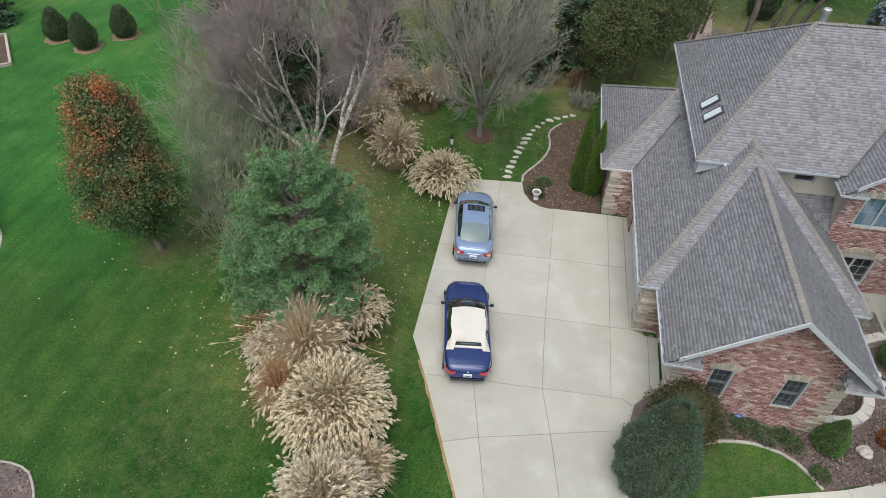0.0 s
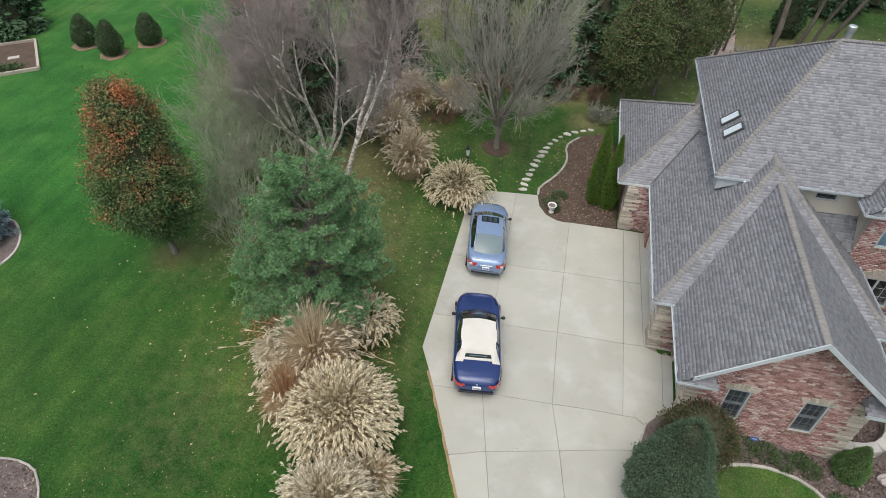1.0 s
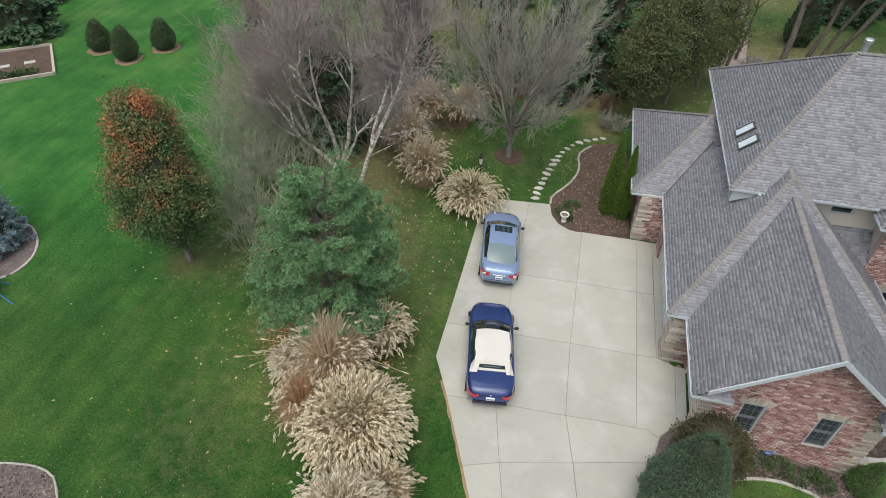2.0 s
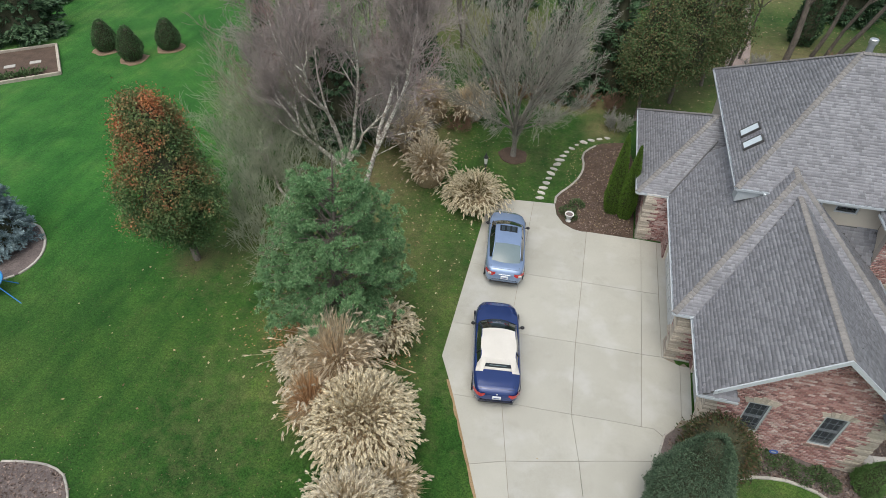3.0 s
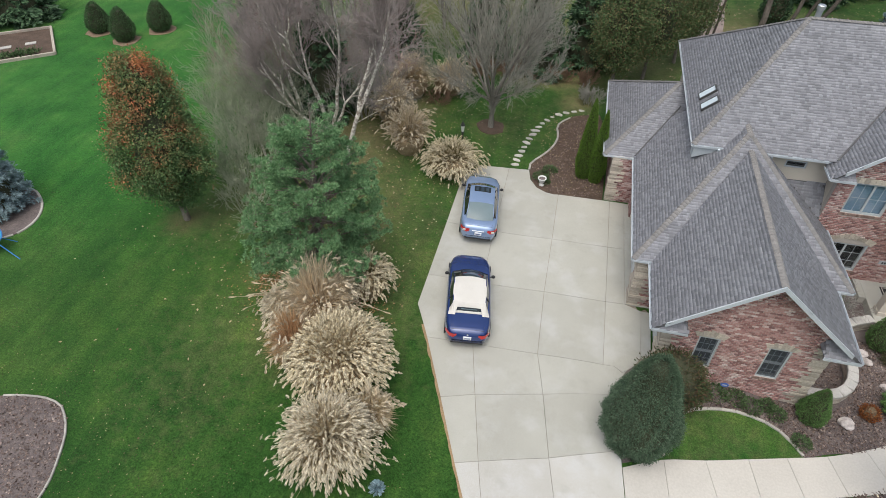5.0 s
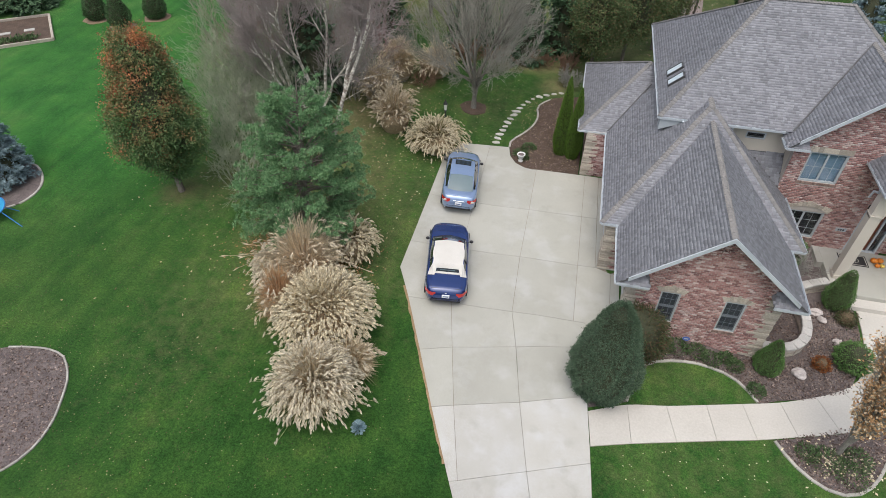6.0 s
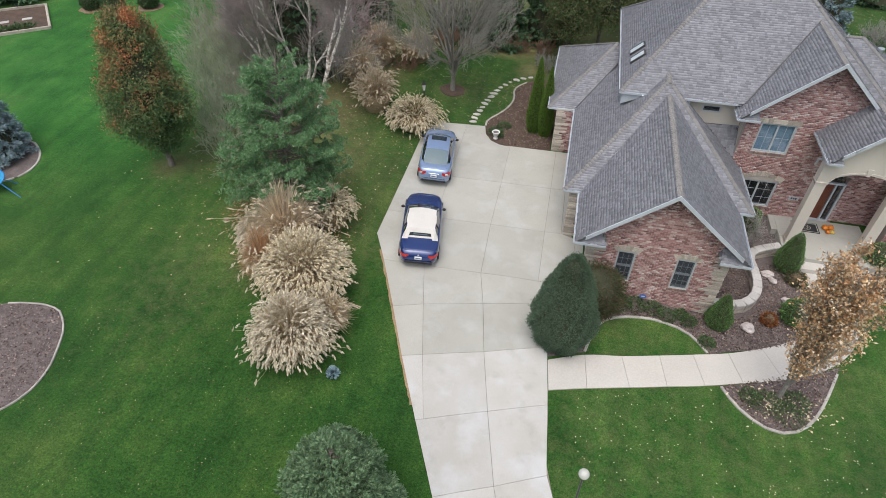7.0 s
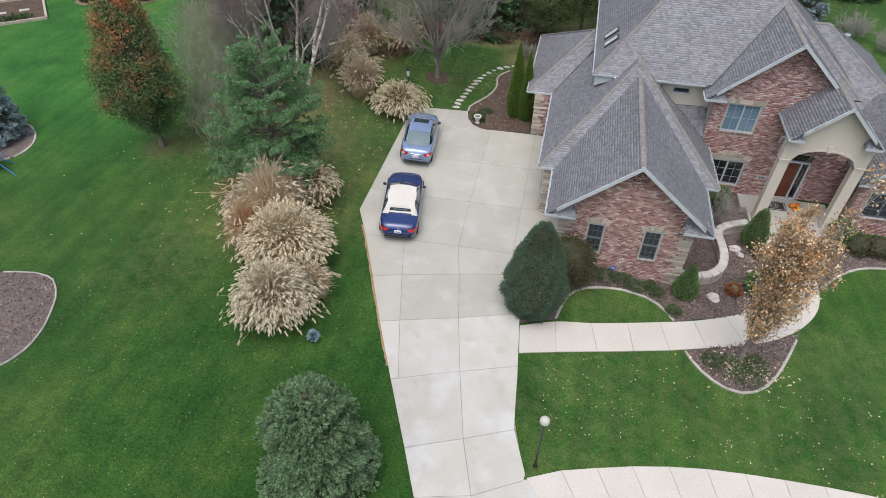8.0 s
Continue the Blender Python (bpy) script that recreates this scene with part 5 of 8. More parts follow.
for x, y, r, c in ((16.2, 7.45, 0.16, "orange"), (16.48, 7.5, 0.15, "orange"), (16.28, 7.15, 0.12, "orange"), (16.5, 7.18, 0.11, "yellow")):
    pk = thing("pumpkin", f"ribbed {c} pumpkin on the porch by the door", "pumpkin", Matrix.Translation((x, y, porch + r * 0.78)), "pumpkins by the door")
    bm = bmesh.new()
    bmesh.ops.create_uvsphere(bm, u_segments=24, v_segments=12, radius=r)
    for v in bm.verts:
        a = math.atan2(v.co.y, v.co.x)
        f = 1 - 0.07 * (1 - abs(math.cos(4 * a)))
        v.co = Vector((v.co.x * f, v.co.y * f, v.co.z * 0.78))
    part("flesh", bm, PUMPKIN if c == "orange" else surface("yellow_gourd_skin", (0.6, 0.38, 0.05), (0.75, 0.55, 0.12), 4, 20, 0.5, 0.1, obj=True), pk, smooth_faces=True)
    bm = bmesh.new()
    tube(bm, [(0, 0, r * 0.7), (0.01, 0, r * 0.9), (0.03, 0.01, r * 1.1)], [0.02, 0.014, 0.012], 6)
    part("stalk", bm, BARK, pk)
plaque = thing("number_plaque", "small pale house plaque fixed to the brick wall", "plaque", Matrix.Translation((14.45, vw, 0.72)))
bm = bmesh.new()
box(bm, -0.24, 0.24, -0.03, -0.002, -0.1, 0.1)
bevelled(bm, 0.012, 1)
part("plate", bm, WHITE, plaque)
for k in (-0.1, 0, 0.1):
    bm = bmesh.new()
    box(bm, k - 0.03, k + 0.03, -0.036, -0.03, -0.05, 0.05)
    part("bar", bm, DARK, plaque)
# right wing front
rwin = (18.95, 20.6, 0.1, 1.6)
wing_gable = wall(house, BRICK, 18.4, 22.2, 6.6, 0.3, -1.0, [(18.4, 2.3), (20.3, 3.9), (22.2, 2.3)], [rwin])
window(house, *rwin, 6.6, 4, 3, bars=SASH, screen=True, label="wide two-light window in the brick wing")
wall(house, BRICK, 6.9, 11.4, 18.4, 0.3, -1.0, 2.3, along_x=False)
wall(house, BRICK, 16.5, 18.4, 8.3, 0.3, -1.0, 2.8)
wall(house, BRICK, 6.9, 20.2, 21.7, 0.3, -1.0, 2.5, along_x=False)
# brick rosettes in the gables
for cx, cz, y in ((7.2, 4.55, gy), (13.75, 6.9, vw)):
    bm = bmesh.new()
    for k in range(10):
        a = 2 * math.pi * k / 10
        box(bm, -0.05, 0.05, -0.035, 0.02, -0.11, 0.11, Matrix.Translation((cx + 0.3 * math.cos(a), y, cz + 0.3 * math.sin(a))) @ Matrix.Rotation(-a + math.pi / 2, 4, "Y"))
    for k in range(4):
        a = math.pi / 4 + math.pi / 2 * k
        box(bm, -0.09, 0.09, -0.04, 0.02, -0.09, 0.09, Matrix.Translation((cx + 0.12 * math.cos(a), y, cz + 0.12 * math.sin(a))) @ Matrix.Rotation(a, 4, "Y"))
    part("brick_rosette", bm, BRICK, house, "raised diamond of laid bricks")


# ---- laid bricks ----
BRICK_TONES = [(0.205, 0.112, 0.11), (0.335, 0.175, 0.158), (0.425, 0.235, 0.212), (0.48, 0.30, 0.272), (0.55, 0.395, 0.36), (0.65, 0.55, 0.515)]


def laid_brick(name, single):
    """Fired brick whose tone differs from brick to brick."""
    m = bpy.data.materials.new(name)
    m.use_nodes = True
    n, l = m.node_tree.nodes, m.node_tree.links
    b = n["Principled BSDF"]
    b.inputs["Roughness"].default_value = 0.9
    ramp = n.new("ShaderNodeValToRGB")
    e = ramp.color_ramp.elements
    while len(e) < len(BRICK_TONES):
        e.new(0.5)
    for k, c in enumerate(BRICK_TONES):
        e[k].position, e[k].color = (0.0, 0.2, 0.45, 0.68, 0.86, 1.0)[k], (*c, 1)
    src = n.new("ShaderNodeObjectInfo").outputs["Random"] if single else n.new("ShaderNodeNewGeometry").outputs["Random Per Island"]
    l.new(src, ramp.inputs[0])
    grain, hsv, rg = n.new("ShaderNodeTexNoise"), n.new("ShaderNodeHueSaturation"), n.new("ShaderNodeMapRange")
    grain.inputs["Scale"].default_value, grain.inputs["Detail"].default_value = 22.0, 5.0
    l.new(n.new("ShaderNodeNewGeometry").outputs["Position"], grain.inputs["Vector"])
    rg.inputs["From Min"].default_value, rg.inputs["From Max"].default_value = 0.3, 0.7
    rg.inputs["To Min"].default_value, rg.inputs["To Max"].default_value = 0.75, 1.25
    l.new(grain.outputs["Fac"], rg.inputs["Value"])
    l.new(rg.outputs[0], hsv.inputs["Value"])
    l.new(ramp.outputs[0], hsv.inputs["Color"])
    l.new(hsv.outputs[0], b.inputs["Base Color"])
    bp = n.new("ShaderNodeBump")
    bp.inputs["Strength"].default_value, bp.inputs["Distance"].default_value = 0.4, 0.006
    l.new(grain.outputs["Fac"], bp.inputs["Height"])
    l.new(bp.outputs[0], b.inputs["Normal"])
    return m


MORTAR = surface("lime_mortar", (0.42, 0.38, 0.345), (0.54, 0.50, 0.455), 1.5, 30.0, 0.95, 0.3, 0.004)
ONE_BRICK, MANY_BRICK = laid_brick("red_brick", True), laid_brick("red_brick_joined", False)


def lay_bricks(owner, x0, x1, y, z0, prof, holes, singles=None):
    """Courses of bricks on a wall face at y under a gabled top; those inside singles (x0, x1, z0, z1) are objects of their own."""
    rng = np.random.default_rng(int(x0 * 10))
    owner.data.materials.clear()
    owner.data.materials.append(MORTAR)
    wide, tall, joint, proud = 0.19, 0.07, 0.016, 0.01
    (xa, za), (xc, zc), (xb, zb) = prof
    unit_brick = bpy.data.meshes.new("brick")
    bm = bmesh.new()
    box(bm, 0, wide, -proud, 0.004, 0, tall)
    bmesh.ops.recalc_face_normals(bm, faces=bm.faces)
    bm.to_mesh(unit_brick)
    bm.free()
    unit_brick.materials.append(ONE_BRICK)
    verts, faces = [], []
    z, row = z0, 0
    while z + tall < zc:
        left, right = x0, x1
        if z + tall > za:
            left, right = max(x0, xa + (xc - xa) * (z + tall - za) / (zc - za)), min(x1, xb - (xb - xc) * (z + tall - zb) / (zc - zb))
        spans = [(left, right)]
        for a, b, c, d in holes:
            if c < z + tall and d > z:
                spans = [q for p0, p1 in spans for q in ((p0, min(p1, a)), (max(p0, b), p1)) if q[1] - q[0] > 0.03]
        for p0, p1 in spans:
            x = x0 + ((row % 2) * 0.5 - 1) * (wide + joint)
            while x < p1:
                a, b = max(x, p0), min(x + wide, p1)
                if b - a > 0.03:
                    whole = b - a > wide - 1e-4
                    if whole and singles and singles[0] < a < singles[1] and singles[2] < z < singles[3]:
                        ob = part("brick", unit_brick, None, owner)
                        ob.location = (a, y - rng.uniform(0, 0.004), z)
                    else:
                        yy, c = y - proud - rng.uniform(0, 0.004), len(verts)
                        verts += [(a, y + 0.004, z), (b, y + 0.004, z), (b, y + 0.004, z + tall), (a, y + 0.004, z + tall), (a, yy, z), (b, yy, z), (b, yy, z + tall), (a, yy, z + tall)]
                        faces += [(c + 4, c + 5, c + 6, c + 7), (c, c + 1, c + 5, c + 4), (c + 1, c + 2, c + 6, c + 5), (c + 2, c + 3, c + 7, c + 6), (c + 3, c, c + 4, c + 7)]
                x += wide + joint
        z += tall + joint
        row += 1
    tagged(part("brickwork", mesh_of("brickwork", verts, faces, MANY_BRICK), None, owner), kind="stuff")


def round_head(x0, x1, z0, z1, rise):
    """The openings that an arched head takes out of the courses."""
    half, cx = (x1 - x0) / 2 + 0.1, (x0 + x1) / 2
    return [(x0, x1, z0 - 0.12, z1)] + [(cx - half * f, cx + half * f, z1 - 0.01, z1 + rise * (1 - f * f) + 0.2) for f in (1.0, 0.8, 0.6, 0.35)]


lay_bricks(front, gw0, gw1, gy, -1.1, [(gw0, EZ + slope * (gw0 - GB[0]) - 0.12), (GB[2], GB[4] - 0.14), (gw1, EZ + slope * (GB[1] - gw1) - 0.12)],
           [h for w in wins for h in round_head(*w, 0.1)], (6.0, 8.6, 2.2, 4.2))
lay_bricks(gable, vx0, vx1, vw, -1.1, [(vx0, VZ + vs * (vx0 - VX0) - 0.12), (VXC, VA - 0.16), (vx1, VZ + vs * (VX1 - vx1) - 0.12)],
           round_head(*uwin, 0.0) + round_head(*lwin, 0.28) + [(15.0, 16.45, -0.46, 2.3)])
lay_bricks(wing_gable, 18.4, 22.2, 6.6, -1.0, [(18.4, 2.3), (20.3, 3.9), (22.2, 2.3)], [(rwin[0], rwin[1], rwin[2] - 0.12, rwin[3])])


# ---- plants ----
RNG = np.random.default_rng(11)


def unit(v):
    return v / np.maximum(1e-9, np.linalg.norm(v, axis=-1, keepdims=True))


def kites(name, c, along_v, length, width, material, parent, flat=0.0, rng=RNG, bend=0.0, face=None, loose=0.45):
    """Small pointed leaves at c, each along its own direction and turned towards face, as one mesh."""
    n = len(c)
    along_v = unit(np.asarray(along_v, float))
    r = rng.normal(size=(n, 3))
    if flat:
        r = r * (1 - flat) + np.array([0, 0, 1.0]) * flat
    if face is not None:
        r = unit(np.asarray(face, float)) + r * loose
    side = unit(np.cross(along_v, r))
    length, width = np.broadcast_to(length, n)[:, None], np.broadcast_to(width, n)[:, None]
    nrm = np.cross(side, along_v) * bend
    v = np.stack([c, c + along_v * length * 0.45 + side * width / 2 + nrm * length, c + along_v * length, c + along_v * length * 0.45 - side * width / 2 + nrm * length], 1).reshape(-1, 3)
    return part(name, mesh_of(name, v, np.arange(4 * n).reshape(-1, 4), material), None, parent)


def rods(name, p0, p1, r0, r1, material, parent, sides=3):
    """Tapered sticks from p0 to p1 as one mesh."""
    p0, p1 = np.asarray(p0, float), np.asarray(p1, float)
    n = len(p0)
    d = unit(p1 - p0)
    ref = np.where(np.abs(d[:, 2:3]) > 0.9, np.array([[1.0, 0, 0]]), np.array([[0, 0, 1.0]]))
    a = unit(np.cross(d, ref))
    b = np.cross(d, a)
    r0, r1 = np.broadcast_to(r0, n)[:, None], np.broadcast_to(r1, n)[:, None]
    ring0 = [p0 + r0 * (math.cos(2 * math.pi * k / sides) * a + math.sin(2 * math.pi * k / sides) * b) for k in range(sides)]
    ring1 = [p1 + r1 * (math.cos(2 * math.pi * k / sides) * a + math.sin(2 * math.pi * k / sides) * b) for k in range(sides)]
    v = np.stack(ring0 + ring1, 1).reshape(-1, 3)
    base = np.arange(n)[:, None] * 2 * sides
    f = np.concatenate([base + np.array([[k, (k + 1) % sides, sides + (k + 1) % sides, sides + k]]) for k in range(sides)])
    return part(name, mesh_of(name, v, f, material), None, parent)


def limbs(rng, p, d, length, radius, level, spec, out):
    """Grows one limb and, from it, the next order; out collects (order, p0, p1, r0, r1)."""
    steps = spec["steps"][level]
    p, d = np.array(p, float), np.array(d, float)
    kids = []
    wander = spec.get("straight", spec["wander"]) if level == 0 else spec["wander"]
    for i in range(steps):
        d = d + rng.normal(0, wander, 3) + np.array([0, 0, spec["lift"][level]])
        d = d / np.linalg.norm(d)
        q = p + d * length / steps
        f0, f1 = i / steps, (i + 1) / steps
        out.append((level, p, q, radius * (1 - 0.7 * f0), radius * (1 - 0.7 * f1)))
        if level + 1 < len(spec["steps"]) and f1 > spec["bare"][level]:
            for _ in range(spec["kids"][level]):
                a = rng.uniform(0, 2 * math.pi)
                side = np.cross(d, [math.cos(a), math.sin(a), 0.3])
                side = side / max(1e-6, np.linalg.norm(side))
                nd = d * math.cos(spec["angle"][level]) + side * math.sin(spec["angle"][level])
                kids.append((q, nd, length * spec["ratio"][level] * rng.uniform(0.7, 1.2) * (1.15 - 0.5 * f1), radius * 0.55 * (1 - 0.5 * f1)))
        p = q
    for k in kids:
        limbs(rng, *k, level + 1, spec, out)


def woody(stems, spec, seed, wood, twig, parent, twigs, twig_len, trunk_name="trunk", crown_name="crown", thin=0.007, leaf=None, up=0.35, bark_to=None):
    """A bare tree: stems and limbs as the trunk, fine twigs as the crown."""
    rng = np.random.default_rng(seed)
    out = []
    for p, d, length, radius in stems:
        limbs(rng, p, d, length, radius, 0, spec, out)
    last = len(spec["steps"]) - 1
    bark_to = last if bark_to is None else bark_to
    pale = 0.031 if bark_to == 1 else 0.0
    big = [o for o in out if o[3] > pale and (o[0] < max(1, bark_to) or bark_to == 1)]
    rods(trunk_name, [o[1] for o in big], [o[2] for o in big], np.array([o[3] for o in big]) * 1.02, [o[4] for o in big], wood, parent, 6)
    mid = [o for o in out if o[0] < last and (o[3] <= pale if bark_to == 1 else o[0] >= bark_to)]
    fine = [o for o in out if o[0] >= last]
    p0, p1 = np.array([o[1] for o in fine]), np.array([o[2] for o in fine])
    r0, r1 = np.array([o[3] for o in fine]), np.array([o[4] for o in fine])
    k = rng.integers(0, len(fine), twigs)
    t = rng.uniform(0, 1, (twigs, 1))
    a = p0[k] * (1 - t) + p1[k] * t
    d = unit(unit(p1[k] - p0[k]) * 0.8 + rng.normal(0, 0.5, (twigs, 3)) + np.array([0, 0, up]))
    b = a + d * rng.uniform(0.4, 1.0, (twigs, 1)) * twig_len
    m = twigs // 2
    k2 = rng.integers(0, twigs, m)
    t2 = rng.uniform(0.2, 1, (m, 1))
    a2 = a[k2] * (1 - t2) + b[k2] * t2
    b2 = a2 + unit(d[k2] + rng.normal(0, 0.55, (m, 3)) + np.array([0, 0, up * 0.5])) * rng.uniform(0.3, 0.8, (m, 1)) * twig_len * 0.7
    crown = rods(crown_name, np.concatenate([p0, a, a2]), np.concatenate([p1, b, b2]), np.concatenate([np.maximum(r0, thin * 1.2), np.full(twigs, thin), np.full(m, thin * 0.8)]), np.concatenate([np.maximum(r1, thin), np.full(twigs, thin * 0.6), np.full(m, thin * 0.5)]), twig, parent)
    if mid:
        rods("limb_wood", [o[1] for o in mid], [o[2] for o in mid], [o[3] for o in mid], [o[4] for o in mid], twig, parent, 4)
    return out, b


BARE = dict(steps=[6, 5, 4, 2], kids=[2, 2, 2], angle=[0.62, 0.6, 0.65], ratio=[0.6, 0.55, 0.5], bare=[0.25, 0.2, 0.2], lift=[0.03, 0.10, 0.08, 0.05], wander=0.09)


def bare_tree(name, label, x, y, height, spread, seed, wood=BARK, twig=TWIG, twigs=7000, radius=0.16, stems=None, group="bare trees", angle=0.6, thin=0.008, sparse=False):
    t = thing(name, label, "tree", Matrix.Translation((x, y, gz(x, y) - 0.05)), group)
    spec = dict(BARE, angle=[angle, 0.6, 0.65], ratio=[spread, 0.55, 0.5])
    if sparse:
        spec["kids"] = [2, 2, 1]
    if stems is None:
        stems = [((0, 0, 0), (0.02, 0.0, 1), height * 0.72, radius)]
    woody(stems, spec, seed, wood, twig, t, twigs, 0.07 * height, thin=thin)
    return t


def crown_points(rng, n, profile, height, base, clump=0.28, clumps=None, hollow=0.45):
    """Points in a crown whose radius at each share of its height is profile(s); gathered in clumps."""
    m = clumps or max(30, n // 45)
    s = rng.uniform(0, 1, m * 4)
    r = np.array([profile(q) for q in s])
    keep = rng.uniform(0, r.max(), m * 4) < r
    s, r = s[keep][:m], r[keep][:m]
    a = rng.uniform(0, 2 * math.pi, len(s))
    f = np.sqrt(rng.uniform(hollow ** 2, 1, len(s)))
    wob = 1 + 0.16 * np.sin(3 * a + 5 * s) + 0.1 * np.sin(7 * a - 11 * s)
    cc = np.stack([r * f * wob * np.cos(a), r * f * wob * np.sin(a), base + s * height], 1)
    k = rng.integers(0, len(cc), n)
    off = rng.normal(0, clump, (n, 3))
    return cc[k] + off, unit(off + unit(cc[k] * np.array([1, 1, 0.3])) * clump * 1.2 + 1e-6)


def inner_mass(profile, low, height, material, parent, share=0.7, seed=0, lean=(0.0, 0.0)):
    """An uneven core for a dense crown, its dark colour standing for inner shade."""
    bm = bmesh.new()
    lathe(bm, [(max(0.02, profile(q) * share), low + q * (height - low)) for q in np.linspace(0.03, 0.93, 14)], 16)
    for v in bm.verts:
        f = v.co.z / height
        g = 1 + 0.35 * noise.noise(v.co * 0.9 + Vector((seed, 0, 0)))
        v.co = Vector((v.co.x * g + lean[0] * f, v.co.y * g + lean[1] * f, v.co.z))
    return part("inner_mass", bm, material, parent)


def leaf_tree(name, label, x, y, height, radius, low, seed, leaves, material, wood=BARK, size=0.12, profile=None, group="leafy trees", clump=0.3, trunk_r=0.14, hollow=0.4, reach=0.85, core=True, lobes=None):
    """A tree in leaf: a tapered trunk with limbs, and a crown of many small leaves in clumps."""
    t = thing(name, label, "tree", Matrix.Translation((x, y, gz(x, y) - 0.05)), group)
    rng = np.random.default_rng(seed)
    profile = profile or (lambda s: radius * math.sin(math.pi * min(1, (0.08 + 0.92 * s)) ** 0.75) ** 0.8)
    out = []
    limbs(rng, (0, 0, 0), (0.01, 0.02, 1), height * reach, trunk_r, 0, dict(steps=[8, 4, 3], kids=[3, 2], angle=[0.75, 0.7], ratio=[radius / height * 0.95, 0.5], bare=[low / height, 0.2], lift=[0.02, 0.08, 0.05], wander=0.06), out)
    rods("trunk", [o[1] for o in out], [o[2] for o in out], np.array([o[3] for o in out]), np.array([o[4] for o in out]), wood, t, 6)
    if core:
        inner_mass(profile, low, height, CORESHADE, t, 0.6, seed)
    c, d = crown_points(rng, leaves, profile, height - low, low, clump, clumps=lobes, hollow=hollow)
    along_v = rng.normal(0, 1, c.shape) + d * 0.5 - np.array([0, 0, 0.4])
    kites("crown", c, along_v, rng.uniform(0.7, 1.3, leaves) * size, rng.uniform(0.6, 1.0, leaves) * size * 0.75, material, t, rng=rng, bend=0.08, face=d)
    return t


def spruce(name, label, x, y, height, radius, seed, material, density=1.0, low=0.15, group="spruces", needle=0.14, rise=0.1, power=0.85, category="tree", per=3, finger=0.0, slim=0.35, even=0.62):
    """A spruce: a straight trunk and whorls of branches hung with short sprays of needles."""
    t = thing(name, label, category, Matrix.Translation((x, y, gz(x, y) - 0.05)), group)
    rng = np.random.default_rng(seed)
    bm = bmesh.new()
    tube(bm, [(0, 0, 0), (0, 0, height * 0.5), (0, 0, height * 0.9)], [0.035 * height * 0.5, 0.02 * height * 0.5, 0.01], 8)
    part("trunk", bm, BARK, t)
    n = int(height * 46 * density)
    z = low + (height - low) * (1 - rng.uniform(0, 1, n) ** even)
    s = (z - low) / (height - low)
    ln = radius * (1 - s) ** power * rng.uniform(0.75, 1.08, n) + 0.06
    a = rng.uniform(0, 2 * math.pi, n)
    slope = -0.28 + 0.85 * s + rng.normal(0, 0.06, n)
    d = unit(np.stack([np.cos(a), np.sin(a), slope], 1))
    p0 = np.stack([np.zeros(n), np.zeros(n), z], 1)
    tip = p0 + d * ln[:, None] + np.array([0, 0, rise]) * ln[:, None]
    tagged(rods("branch_wood", p0, p0 + (tip - p0) * 0.85, 0.010 + 0.004 * ln, 0.004, BARK, t), kind="stuff")
    m = np.maximum(6, (ln * 26 * density)).astype(int)
    k = np.repeat(np.arange(n), m)
    f = np.sqrt(rng.uniform(0.08, 1, len(k)))[:, None]
    lat = unit(np.cross(d[k], np.array([0, 0, 1.0])))
    w = (0.30 * ln[k] * (1.08 - f[:, 0]) + 0.05)[:, None] * rng.uniform(-1, 1, (len(k), 1))
    c = p0[k] * (1 - f) + tip[k] * f + lat * w + np.array([0, 0, 1.0]) * rng.normal(-0.02, 0.05, (len(k), 1))
    dirs = unit(d[k] * 0.8 + lat * np.sign(w) * 0.6 + rng.normal(0, 0.2, (len(k), 3)))
    q = np.repeat(np.arange(len(k)), per)
    jd = unit(dirs[q] + rng.normal(0, 0.3, (len(q), 3)))
    # Dark solid core in place of the shade between the whorls.
    inner_mass(lambda v: radius * (1 - v) ** max(power, 0.6), low + 0.1, height * 0.92, CORESHADE, t, 0.62, seed)
    kites("needles", c[q] + dirs[q] * rng.uniform(0, finger + 1e-6, (len(q), 1)) + rng.normal(0, 0.012, (len(q), 3)), jd, rng.uniform(0.75, 1.25, len(q)) * needle, rng.uniform(0.8, 1.2, len(q)) * slim * needle, material, t, rng=rng, face=d[k][q] * 0.7 + np.array([0, 0, 0.8]), loose=0.4)
    return t


